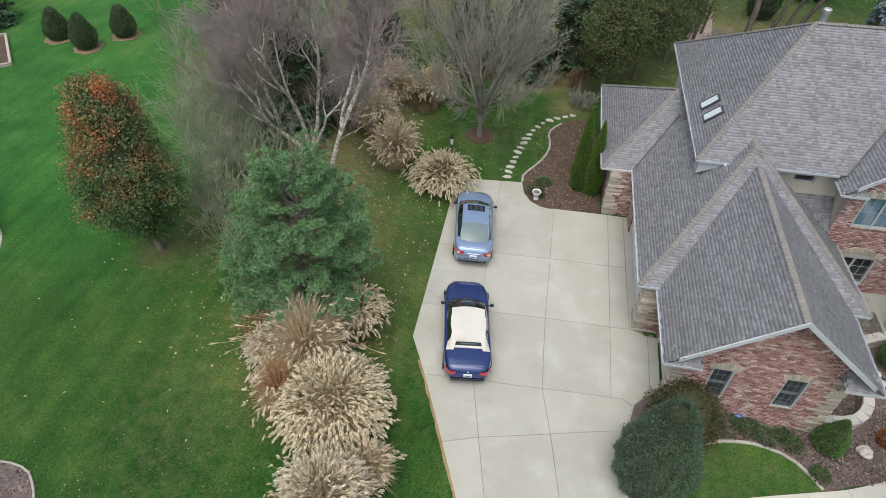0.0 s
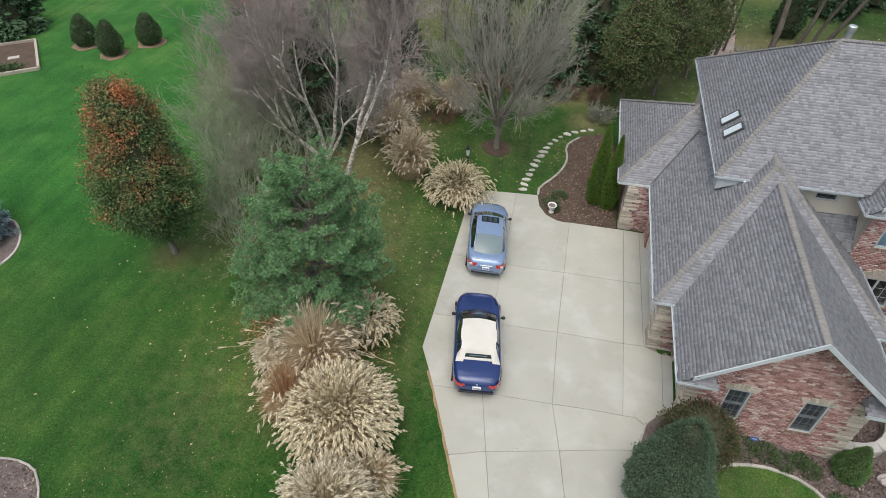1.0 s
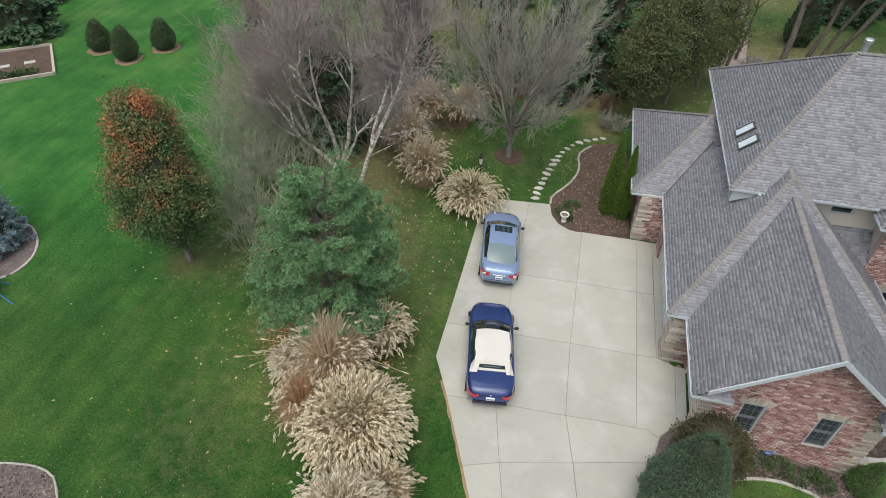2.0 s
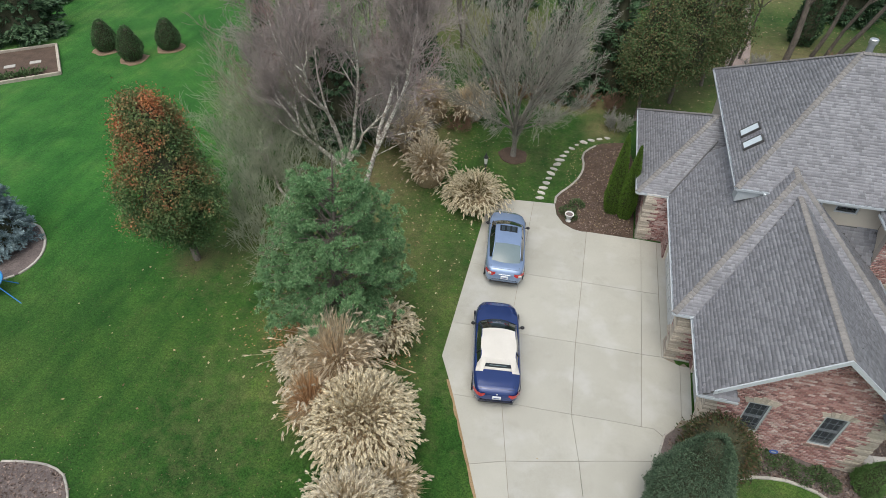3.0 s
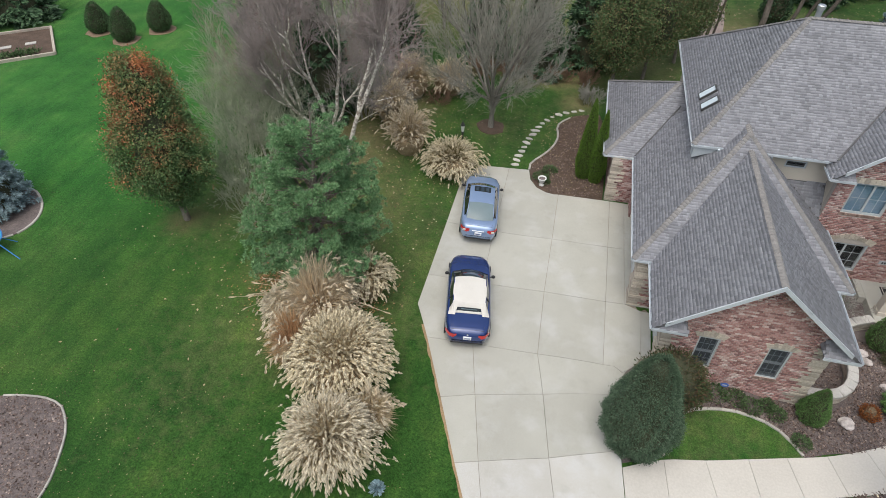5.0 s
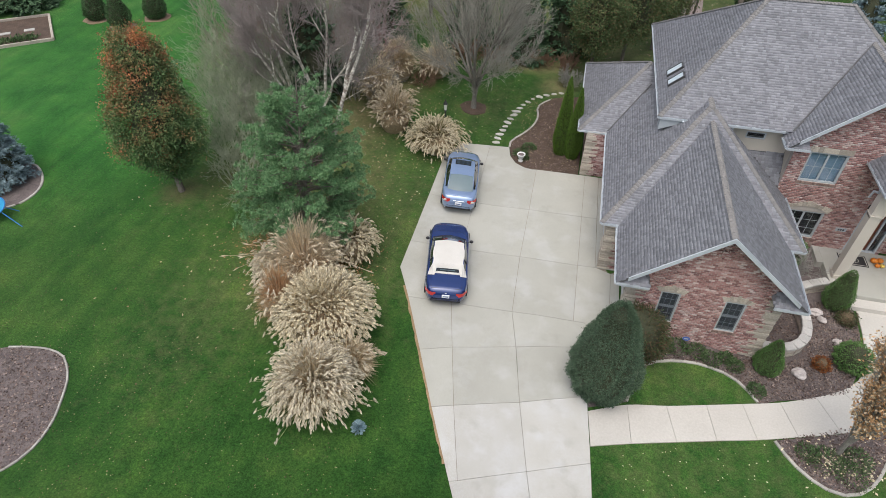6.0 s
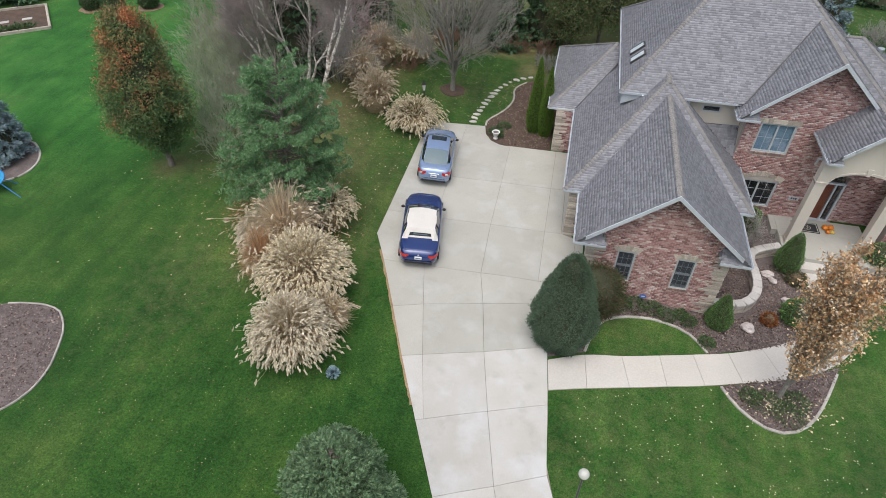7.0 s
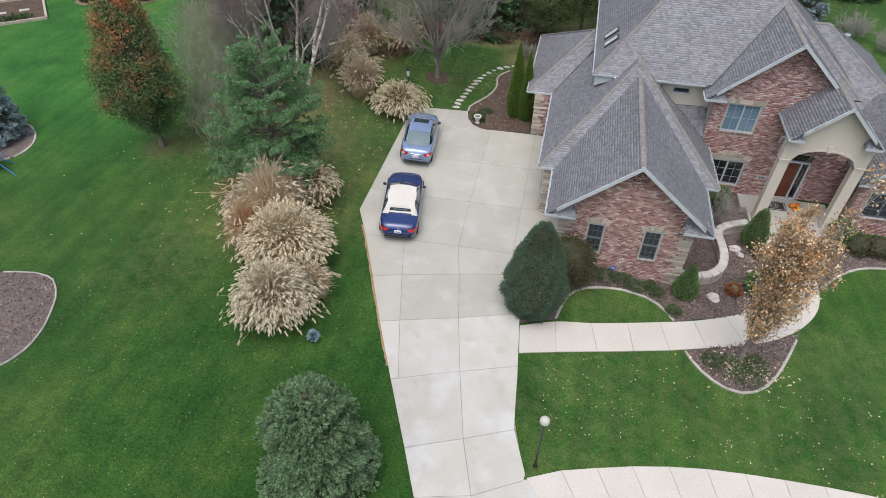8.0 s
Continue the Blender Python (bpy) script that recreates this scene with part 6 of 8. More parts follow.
def clipped_shrub(name, label, x, y, height, radius, seed, leaves, material, profile=None, size=0.07, category="shrub", group="", lean=(0, 0), core=None, rough=0.05, upward=0.3, low=0.0):
    """A dense evergreen shrub: a core coloured dark for inner shade under a shell of small sprays."""
    t = thing(name, label, category, Matrix.Translation((x, y, gz(x, y) - 0.04)), group)
    rng = np.random.default_rng(seed)
    profile = profile or (lambda s: radius * math.sqrt(max(0, 1 - (2 * s - 0.9) ** 2 / 1.22)))
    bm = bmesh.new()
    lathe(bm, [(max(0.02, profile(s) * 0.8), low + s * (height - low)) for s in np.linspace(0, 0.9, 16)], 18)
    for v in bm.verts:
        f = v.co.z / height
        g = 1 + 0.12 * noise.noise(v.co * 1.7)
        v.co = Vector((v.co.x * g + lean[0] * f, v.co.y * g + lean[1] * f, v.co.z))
    part("inner_mass", bm, core or CORESHADE, t)
    s = rng.uniform(0, 1, leaves * 3)
    r = np.array([profile(q) for q in s])
    keep = rng.uniform(0, r.max(), len(s)) < r + 0.12 * r.max()
    s, r = s[keep][:leaves], r[keep][:leaves]
    n = len(s)
    a = rng.uniform(0, 2 * math.pi, n)
    bump = 1 + 0.05 * np.sin(5 * a + 9 * s) + 0.06 * np.sin(11 * a - 17 * s) + rng.normal(0, rough, n)
    c = np.stack([r * bump * np.cos(a) * 0.97 + lean[0] * s, r * bump * np.sin(a) * 0.97 + lean[1] * s, low + s * (height - low) + rng.normal(0, rough * radius, n)], 1)
    top = np.clip((s - 0.75) * 3, 0, 1)
    d = np.stack([np.cos(a), np.sin(a), upward + top * 1.5], 1) + rng.normal(0, 0.45, (n, 3))
    kites("foliage", c - unit(d) * size * 0.4, d, rng.uniform(0.7, 1.4, n) * size, rng.uniform(0.4, 0.65, n) * size, material, t, rng=rng, face=np.stack([np.cos(a), np.sin(a), 0.5 + top], 1), loose=0.4)
    return t


def plume_grass(name, label, x, y, height, radius, seed, blades, plumes, blade_mat, plume_mat, arch=0.55, plume_len=0.34, plume_w=0.085, group="ornamental grasses", wild=0.12, upright=0.0, low_dome=0.2, core=None, strays=0):
    """A clump of tall grass: arching blades with feathery plumes at the ends."""
    t = thing(name, label, "ornamental grass", Matrix.Translation((x, y, gz(x, y) - 0.03)), group)
    rng = np.random.default_rng(seed)
    plumes, plume_w = int(plumes * 1.2), plume_w * 0.46

    def stalks(n, reach):
        a = rng.uniform(0, 2 * math.pi, n)
        f = np.sqrt(rng.uniform(0.0, 1, n)) * (1 - upright)
        base = np.stack([np.cos(a), np.sin(a), np.zeros(n)], 1) * (0.22 * radius * np.sqrt(rng.uniform(0, 1, n)))[:, None]
        out = radius * f * reach * (1 + rng.normal(0, wild, n))
        h = height * np.sqrt(np.maximum(low_dome ** 2, 1 - (f * 0.93) ** 2)) * (1 + rng.normal(0, wild, n)) * (0.94 + 0.06 * reach)
        tip = np.stack([np.cos(a) * out, np.sin(a) * out, h], 1)
        mid = base + (tip - base) * 0.5 + np.stack([np.zeros(n), np.zeros(n), 0.28 * h * f + 0.1], 1) - np.stack([np.cos(a), np.sin(a), np.zeros(n)], 1) * (0.12 * out)[:, None]
        return base, mid, tip

    bm = bmesh.new()
    core_r = radius * (1 - 0.9 * upright)
    lathe(bm, [(core_r * 0.3, -0.1)] + [(core_r * (0.46 + 0.30 * math.sin(2 * q)) * math.cos(q) ** 0.5, height * (0.03 + 0.72 * math.sin(q))) for q in np.linspace(0, 1.5, 9)], 18)
    for v in bm.verts:
        v.co *= 1 + 0.15 * noise.noise(v.co * 1.6 + Vector((seed, 0, 0)))
    part("inner_stems", bm, core or CORESTRAW, t)
    b, m, e = stalks(blades, 0.82)
    side = unit(np.cross(e - b, rng.normal(size=b.shape))) * rng.uniform(0.009, 0.018, (blades, 1))
    v = np.stack([b - side, b + side, m - side, m + side, e], 1).reshape(-1, 3)
    o = np.arange(blades)[:, None] * 5
    f = np.concatenate([o + np.array([[0, 1, 3]]), o + np.array([[0, 3, 2]]), o + np.array([[2, 3, 4]])])
    part("blades", mesh_of("blades", v, f, blade_mat), None, t)
    if plumes:
        b, m, e = stalks(plumes, 1.0)
        out2 = unit(e * np.array([1, 1, 0]) + 1e-6)
        f2 = np.linalg.norm(e[:, :2], axis=1, keepdims=True) / radius
        d = unit(out2 * (0.25 + 0.75 * f2) + np.array([0, 0, 1.0]) * (1.15 - 1.9 * f2 ** 1.5) + rng.normal(0, 0.22, e.shape))
        k = np.repeat(np.arange(plumes), 20)
        n = len(k)
        dd = unit(d[k] + rng.normal(0, 0.11, (n, 3)))
        kites("plumes", e[k] - d[k] * plume_len * rng.uniform(0.1, 0.8, (n, 1)) + rng.normal(0, 0.015, (n, 3)), dd, rng.uniform(0.3, 0.58, n) * plume_len, rng.uniform(0.65, 1.1, n) * plume_w, plume_mat, t, rng=rng, face=e[k] + np.array([0, 0, 1.0]), loose=0.7)
        rods("stalks", m, e, 0.005, 0.004, blade_mat, t)
    if strays:
        # long bent stalks that hang out of the clump
        a = rng.uniform(0, 2 * math.pi, strays)
        out = np.stack([np.cos(a), np.sin(a), np.zeros(strays)], 1)
        p = out * radius * 0.5 + np.array([0, 0, height * 0.75])
        q = out * radius * rng.uniform(1.2, 1.75, (strays, 1)) + np.array([0, 0, 1.0]) * height * rng.uniform(0.35, 0.9, (strays, 1))
        rods("stray_stems", p, q, 0.012, 0.009, plume_mat, t)
        k = np.repeat(np.arange(strays), 7)
        d = unit(q - p)[k] + rng.normal(0, 0.14, (len(k), 3))
        kites("stray_plumes", q[k] - unit(d) * 0.1, d, rng.uniform(0.25, 0.4, len(k)), 0.05, plume_mat, t, rng=rng)
    return t


# Fill of the crown cores; the dark colour stands for shade among leaves.
CORESHADE = surface("crown_inner_shade", (0.035, 0.042, 0.022), (0.075, 0.075, 0.042), 3, 20, 0.95, 0.3)
CORESTRAW = surface("straw_inner_stems", (0.23, 0.17, 0.10), (0.40, 0.31, 0.20), 3, 26, 0.95, 0.5)
CORETAN = surface("dry_inner_stems", (0.10, 0.07, 0.04), (0.2, 0.15, 0.09), 3, 20, 0.95, 0.3)
L_PEAR = leafy("turning_pear_leaves", [(0.080, 0.150, 0.058), (0.115, 0.185, 0.072), (0.150, 0.190, 0.075), (0.255, 0.175, 0.080), (0.420, 0.160, 0.080), (0.540, 0.230, 0.095)], by_height=(1.5, 12.5, 0.72, -0.5, 0.0), glow=0.2)
L_OAK = leafy("dark_green_bronze_leaves", [(0.070, 0.125, 0.050), (0.095, 0.155, 0.060), (0.120, 0.170, 0.066), (0.150, 0.150, 0.070), (0.210, 0.150, 0.075)])
L_PINE = leafy("pine_needles", [(0.098, 0.205, 0.092), (0.145, 0.280, 0.128), (0.195, 0.345, 0.160), (0.270, 0.415, 0.210)], glow=0.2)
L_SPRUCE = leafy("spruce_needles", [(0.070, 0.130, 0.062), (0.118, 0.198, 0.098), (0.190, 0.282, 0.152)], glow=0.1)
L_BLUE = leafy("blue_spruce_needles", [(0.13, 0.19, 0.205), (0.20, 0.28, 0.30), (0.30, 0.39, 0.42)], glow=0.1)
L_DARK = leafy("dark_conifer_needles", [(0.040, 0.083, 0.043), (0.071, 0.133, 0.066), (0.101, 0.170, 0.084)], glow=0.05)
L_YEW = leafy("yew_sprays", [(0.052, 0.092, 0.056), (0.085, 0.135, 0.082), (0.130, 0.185, 0.118)], glow=0.1)
L_ARB = leafy("bright_arborvitae_sprays", [(0.085, 0.155, 0.028), (0.135, 0.235, 0.040), (0.190, 0.310, 0.062)], glow=0.15)
L_DWARF = leafy("dwarf_spruce_sprays", [(0.075, 0.150, 0.045), (0.120, 0.225, 0.066), (0.170, 0.290, 0.095)], glow=0.1)
L_BEECH = leafy("dry_orange_beech_leaves", [(0.44, 0.23, 0.11), (0.62, 0.38, 0.19), (0.76, 0.56, 0.35), (0.86, 0.76, 0.60)], glow=0.35)
L_SHRUB = leafy("bronze_shrub_leaves", [(0.050, 0.085, 0.036), (0.085, 0.110, 0.048), (0.130, 0.082, 0.050), (0.120, 0.125, 0.062)])
L_RUST = leafy("rust_barberry_leaves", [(0.160, 0.045, 0.015), (0.260, 0.090, 0.030), (0.320, 0.150, 0.050)])
G_TAN = leafy("tan_grass_blades", [(0.54, 0.43, 0.27), (0.68, 0.57, 0.38), (0.80, 0.69, 0.50)], glow=0.4)
G_STRAW = leafy("straw_grass_blades", [(0.70, 0.57, 0.40), (0.80, 0.69, 0.52), (0.88, 0.79, 0.64)], glow=0.55)
G_RED = leafy("russet_grass_blades", [(0.54, 0.33, 0.17), (0.66, 0.45, 0.27), (0.76, 0.58, 0.39)], glow=0.55)
G_GREEN = leafy("olive_grass_blades", [(0.100, 0.110, 0.035), (0.200, 0.170, 0.070), (0.320, 0.260, 0.130)], glow=0.25)
P_CREAM = leafy("cream_grass_plumes", [(0.54, 0.47, 0.32), (0.71, 0.63, 0.46), (0.84, 0.77, 0.60)], glow=0.3, rough=0.9)
P_PALE = leafy("silvery_grass_plumes", [(0.52, 0.45, 0.33), (0.68, 0.61, 0.47), (0.82, 0.76, 0.62)], glow=0.3, rough=0.9)
P_PINK = leafy("pinkish_grass_plumes", [(0.50, 0.42, 0.30), (0.66, 0.57, 0.43), (0.78, 0.70, 0.56)], glow=0.3, rough=0.9)

# ornamental grasses by the driveway
plume_grass("plume_grass", "large mounded plume grass with dense cream seed heads", -7.05, -3.0, 2.5, 2.05, 21, 3000, 1700, G_TAN, P_CREAM, plume_len=0.24, plume_w=0.095, wild=0.09)
plume_grass("plume_grass", "big shaggy plume grass with silvery flopped plumes", -6.3, -6.1, 2.2, 1.6, 22, 6000, 1500, G_TAN, P_PALE, wild=0.16, plume_len=0.27, plume_w=0.075)
plume_grass("plume_grass", "tall dry tan grass with upright wispy stems", -8.65, -0.95, 2.65, 1.85, 23, 7000, 320, G_STRAW, P_PINK, wild=0.24, upright=0.08, strays=14)
plume_grass("plume_grass", "low pale tuft with drooping silvery plumes", -10.0, -1.1, 1.5, 1.0, 32, 1600, 420, G_STRAW, P_PALE, plume_len=0.24, plume_w=0.075, wild=0.15)
plume_grass("plume_grass", "small mounded grass with olive blades and pale plumes", -7.45, 1.3, 1.8, 1.2, 24, 1800, 520, G_GREEN, P_CREAM, plume_len=0.27)
plume_grass("plume_grass", "low tawny grass tuft at the edge of the group", -5.35, -4.6, 1.35, 1.0, 25, 3200, 160, G_TAN, P_PINK, wild=0.25)
plume_grass("plume_grass", "tall tawny stems behind the cream grass", -8.95, -2.85, 2.05, 1.1, 26, 4200, 120, G_RED, P_PINK, wild=0.25)
plume_grass("plume_grass", "mounded grass with cream plumes beside the parked car", -5.95, 11.0, 1.5, 1.75, 27, 2600, 800, G_GREEN, P_CREAM, plume_len=0.3, plume_w=0.06, wild=0.14)
plume_grass("plume_grass", "pinkish dry grass clump by the garden edge", -8.6, 11.9, 1.9, 1.6, 28, 3400, 520, G_TAN, P_PINK, wild=0.25, upright=0.25)
plume_grass("plume_grass", "greyish dry grass clump by the garden edge", -10.2, 14.2, 1.9, 1.5, 29, 3400, 520, G_TAN, P_PINK, wild=0.25, upright=0.25)
plume_grass("plume_grass", "pale dry grass clump behind the garden lawn", -10.0, 17.8, 2.0, 1.6, 30, 2600, 420, G_TAN, P_PINK, wild=0.25, upright=0.2)
plume_grass("plume_grass", "pale dry grass clump behind the garden lawn", -7.9, 19.3, 1.8, 1.5, 31, 2000, 220, G_TAN, P_PINK, wild=0.2)

# trees left of the driveway
leaf_tree("ornamental_pear_tree", "dense egg-shaped pear tree turning from green to orange-red", -17.15, 3.41, 8.15, 2.0, 1.2, 41, 52000, L_PEAR, size=0.098, clump=0.2, hollow=0.68, lobes=620, trunk_r=0.17, reach=0.72,
          profile=lambda s: 1.85 * (min(1, (s + 0.04) / 0.36) ** 0.6) * (1 - max(0, s - 0.42) / 0.62) ** 0.55 if s < 1.0 else 0.05)



def pine(x, y, height, radius, low, seed, lean):
    """A pine: whorls of upturned branches that end in round tufts of needles."""
    t = thing("pine_tree", "broad conical blue-green pine with round needle tufts", "tree", Matrix.Translation((x, y, gz(x, y) - 0.05)))
    rng = np.random.default_rng(seed)
    axis = lambda z: np.stack([lean * z / height, 0.0 * z, z], -1)
    zs = np.array([0, height * 0.4, height * 0.75, height])
    rods("trunk", axis(zs[:-1]), axis(zs[1:]), np.array([0.17, 0.11, 0.055]), np.array([0.11, 0.055, 0.015]), BARK, t, 8)
    n = 210
    s = 1 - np.sqrt(rng.uniform(0.0, 1, n))
    z = low + (height - low) * s
    a = rng.uniform(0, 2 * math.pi, n)
    ln = (radius * np.minimum(1, (1.02 - s) / 0.75) ** 0.66 * (0.82 + 0.18 * np.minimum(1, s / 0.15)) * rng.uniform(0.72, 1.08, n)) + 0.1
    d = unit(np.stack([np.cos(a), np.sin(a), 0.12 + 0.75 * s + rng.normal(0, 0.1, n)], 1))
    p0 = axis(z)
    p1 = p0 + d * ln[:, None]
    tagged(rods("branch_wood", p0, p1, 0.012 + 0.008 * ln, 0.006, BARK, t, 4), kind="stuff")
    m = np.maximum(3, (ln * 8.0)).astype(int)
    k = np.repeat(np.arange(n), m)
    f = rng.uniform(0.42, 1.03, (len(k), 1))
    lat = unit(np.cross(d[k], np.array([0, 0, 1.0])))
    c = p0[k] + d[k] * ln[k][:, None] * f + lat * rng.uniform(-1, 1, (len(k), 1)) * (0.34 * ln[k][:, None] * (1.25 - f)) + np.array([0, 0, 1.0]) * rng.uniform(-0.03, 0.16, (len(k), 1))
    q = np.repeat(np.arange(len(c)), 38)
    out = unit(d[k] * 0.55 + np.array([0, 0, 0.55]))
    dd = unit(out[q] * 0.6 + unit(rng.normal(0, 1, (len(q), 3))))
    size = rng.uniform(0.8, 1.25, len(c))[q]
    tagged(kites("needles", c[q] + dd * 0.02, dd, rng.uniform(0.10, 0.145, len(q)) * size, rng.uniform(0.02, 0.03, len(q)), L_PINE, t, rng=rng, face=out[q] + np.array([0, 0, 0.5]), loose=0.7), kind="stuff")
    return t


pine(-9.75, 1.7, 8.3, 2.95, 1.15, 51, 0.75)

# birches: pale leaning stems under a haze of brown twigs
BIRCHSPEC = dict(steps=[9, 5, 4, 3], kids=[1, 2, 2], angle=[0.55, 0.6, 0.6], ratio=[0.42, 0.6, 0.55], bare=[0.38, 0.15, 0.15], lift=[0.03, 0.10, 0.09, 0.06], wander=0.1)


def birch(label, x, y, stems, seed, twigs):
    """Pale stems, each given by its foot, a point it passes and its length, under a haze of twigs."""
    t = thing("birch_tree", label, "tree", Matrix.Translation((x, y, gz(x, y) - 0.05)), "birches")
    rows = [(a, tuple(Vector(b) - Vector(a)), length, r) for a, b, length, r in stems]
    woody([q for q in rows if q[3] > 0.06 and q[2] > 4.1], BIRCHSPEC, seed, BIRCH, PURPLE, t, twigs, 0.9, thin=0.0095, bark_to=1, up=0.4)
    low = [q for q in rows if q[3] <= 0.06 or q[2] <= 4.1]
    if low:
        rods("limb", [q[0] for q in low], [tuple(Vector(q[0]) + Vector(q[1]).normalized() * q[2]) for q in low], [q[3] for q in low], [q[3] * (0.62 if q[3] > 0.06 else 0.3) for q in low], BIRCH, t, 6)


birch("multi-stemmed birch with white bark and bare purplish twigs", -13.36, 11.8,
      [((-0.1, 0, 0), (-3.0, -0.2, 3.6), 5.8, 0.13), ((-1.6, -0.05, 1.9), (-3.0, 0.3, 4.7), 4.6, 0.095), ((-1.3, 0, 1.5), (-2.0, 0.4, 6.0), 7.0, 0.1), ((0, 0.1, 0), (-0.25, 0.3, 5.3), 9.0, 0.115), ((-0.35, 0.1, 2.4), (-1.0, 0.6, 5.0), 5.0, 0.065), ((0.12, 0, 0), (2.2, 0.3, 5.5), 9.0, 0.11), ((0.2, -0.1, 0), (2.1, -0.6, 3.6), 6.5, 0.09)], 61, 2400)
birch("leaning birch with white bark and bare purplish twigs", -11.59, 9.89,
      [((0, 0, 0), (1.2, 0, 3.6), 4.0, 0.145), ((1.05, 0, 3.2), (3.05, 0.2, 6.8), 6.8, 0.09), ((1.05, 0, 3.3), (1.66, 0.3, 6.7), 6.6, 0.09), ((0.7, 0, 2.1), (2.3, -0.4, 5.6), 5.6, 0.06), ((1.2, 0, 3.5), (3.2, -0.1, 4.3), 2.5, 0.026), ((0.8, 0, 2.4), (2.5, 0.2, 3.5), 2.2, 0.024)], 62, 1800)
dead = thing("birch_tree", "low dead birch stem leaning over the ground", "tree", Matrix.Translation((-15.0, 8.5, gz(-15.0, 8.5) - 0.05)), "birches")
woody([((0, 0, 0), (-1.6, 0.1, 1.25), 2.6, 0.085)], dict(BIRCHSPEC, kids=[1, 1, 1]), 63, BIRCH, PURPLE, dead, 120, 0.5, thin=0.006, bark_to=1)

# bare trees
GREYBARK = surface("pale_grey_bark", (0.15, 0.14, 0.12), (0.30, 0.28, 0.245), 3.0, 24.0, 0.95, 0.8, 0.02, stretch=(1, 1, 0.25))
TWIGRED = surface("red_brown_twigs", (0.17, 0.10, 0.065), (0.30, 0.19, 0.13), 2.0, 20.0, 0.9, 0.2)
OLIVETWIG = surface("olive_brown_twigs", (0.23, 0.255, 0.175), (0.40, 0.43, 0.31), 2.0, 20.0, 0.9, 0.2)
PURPLETWIG = surface("reddish_purple_twigs", (0.25, 0.155, 0.155), (0.40, 0.27, 0.265), 2.0, 20.0, 0.9, 0.2)
PALETWIG = surface("pale_grey_twigs", (0.22, 0.215, 0.18), (0.40, 0.385, 0.33), 2.0, 20.0, 0.9, 0.2)
gt = thing("bare_tree", "bare spreading garden tree with grey upswept limbs in a mulch ring", "tree", Matrix.Translation((-4.74, 16.1, gz(-4.74, 16.1) - 0.05)), "bare trees")
woody([((0, 0, 0), (0.02, 0, 1), 2.0, 0.2)] + [((0, 0, 1.2 + 0.1 * k), (0.5 * math.cos(2.4 * k), 0.5 * math.sin(2.4 * k), 1), 6.9, 0.085) for k in range(9)] + [((0, 0, 1.6 + 0.06 * k), (1.0 * math.cos(2.4 * k + 1), 1.0 * math.sin(2.4 * k + 1), 0.62), 4.4, 0.05) for k in range(8)],
      dict(BARE, kids=[2, 2, 1], angle=[0.42, 0.5, 0.55], ratio=[0.42, 0.55, 0.5], lift=[0.035, 0.09, 0.08, 0.06], bare=[0.22, 0.15, 0.2], wander=0.05), 71, GREYBARK, PALETWIG, gt, 800, 0.7, thin=0.008, up=0.4, bark_to=2)
for i, (x, y, h, tw, kind) in enumerate([(-16.4, 16.8, 9.2, 2200, 2), (-18.4, 19.6, 8.4, 1800, 0), (-12.2, 20.4, 10.0, 2200, 1), (-15.8, 24.5, 10.5, 1800, 0), (-20.5, 26.5, 10.0, 1400, 2), (-10.4, 28.0, 10.5, 1600, 0), (-6.0, 29.5, 10.0, 1400, 1), (-24.5, 33, 11, 1200, 0), (-17, 34, 11, 1200, 1), (-8, 36, 11, 1200, 0), (-0.5, 32.0, 10.0, 1600, 2), (5.5, 38, 11, 1000, 1), (-3, 42, 11, 1000, 0), (-13, 43, 11.5, 1000, 1)]):
    label = ("bare grey-brown woodland tree with fine twigs", "bare pinkish-brown woodland tree with fine twigs", "bare tree with reddish purple twigs", "bare bushy tree with fine olive-brown twigs")[kind]
    bare_tree("bare_tree", label, x, y, h, 0.42, 80 + i, twig=(TWIG, PURPLE, PURPLETWIG, OLIVETWIG)[kind], twigs=tw // 2,
              stems=[((0, 0, 0), (0.13 * math.cos(i * 2 + k * 2.2), 0.13 * math.sin(i * 2 + k * 2.2), 0.6), h * (0.78 - 0.06 * k), 0.05 + 0.004 * h) for k in range(3)], thin=0.010 if i < 4 else 0.013, sparse=True, angle=0.55)
# tall bare trunks behind the house
DARKBARK = surface("dark_furrowed_bark", (0.07, 0.06, 0.05), (0.17, 0.145, 0.12), 3.0, 24.0, 0.95, 0.8, 0.02, stretch=(1, 1, 0.25))
for i, (x, y, r, lx) in enumerate([(12.3, 32.4, 0.3, 0.16), (14.6, 34.6, 0.2, 0.28), (15.6, 34.9, 0.17, 0.4), (16.6, 35.4, 0.22, 0.62), (8.6, 31.5, 0.16, 0.12), (9.4, 33.0, 0.12, 0.25), (22.5, 38, 0.2, 0.1)]):
    bare_tree("bare_tree", "tall bare tree trunk leaning behind the house", x, y, 14, 0.45, 120 + i, wood=DARKBARK, twigs=500, thin=0.013, stems=[((0, 0, 0), (lx, 0.05, 1), 12.5, r * 0.8)], sparse=True)
# leafy dark trees behind the wing
for x, y, h, r, s in ((2.1, 22.3, 8.2, 1.65, 131), (4.2, 25.0, 8.8, 2.1, 132), (6.4, 28.0, 8.4, 1.8, 133)):
    leaf_tree("leafy_tree", "dense dark green tree with bronze-tinged leaves", x, y, h, r, 2.1, s, 24000, L_OAK, size=0.125, clump=0.26, hollow=0.6, lobes=330)
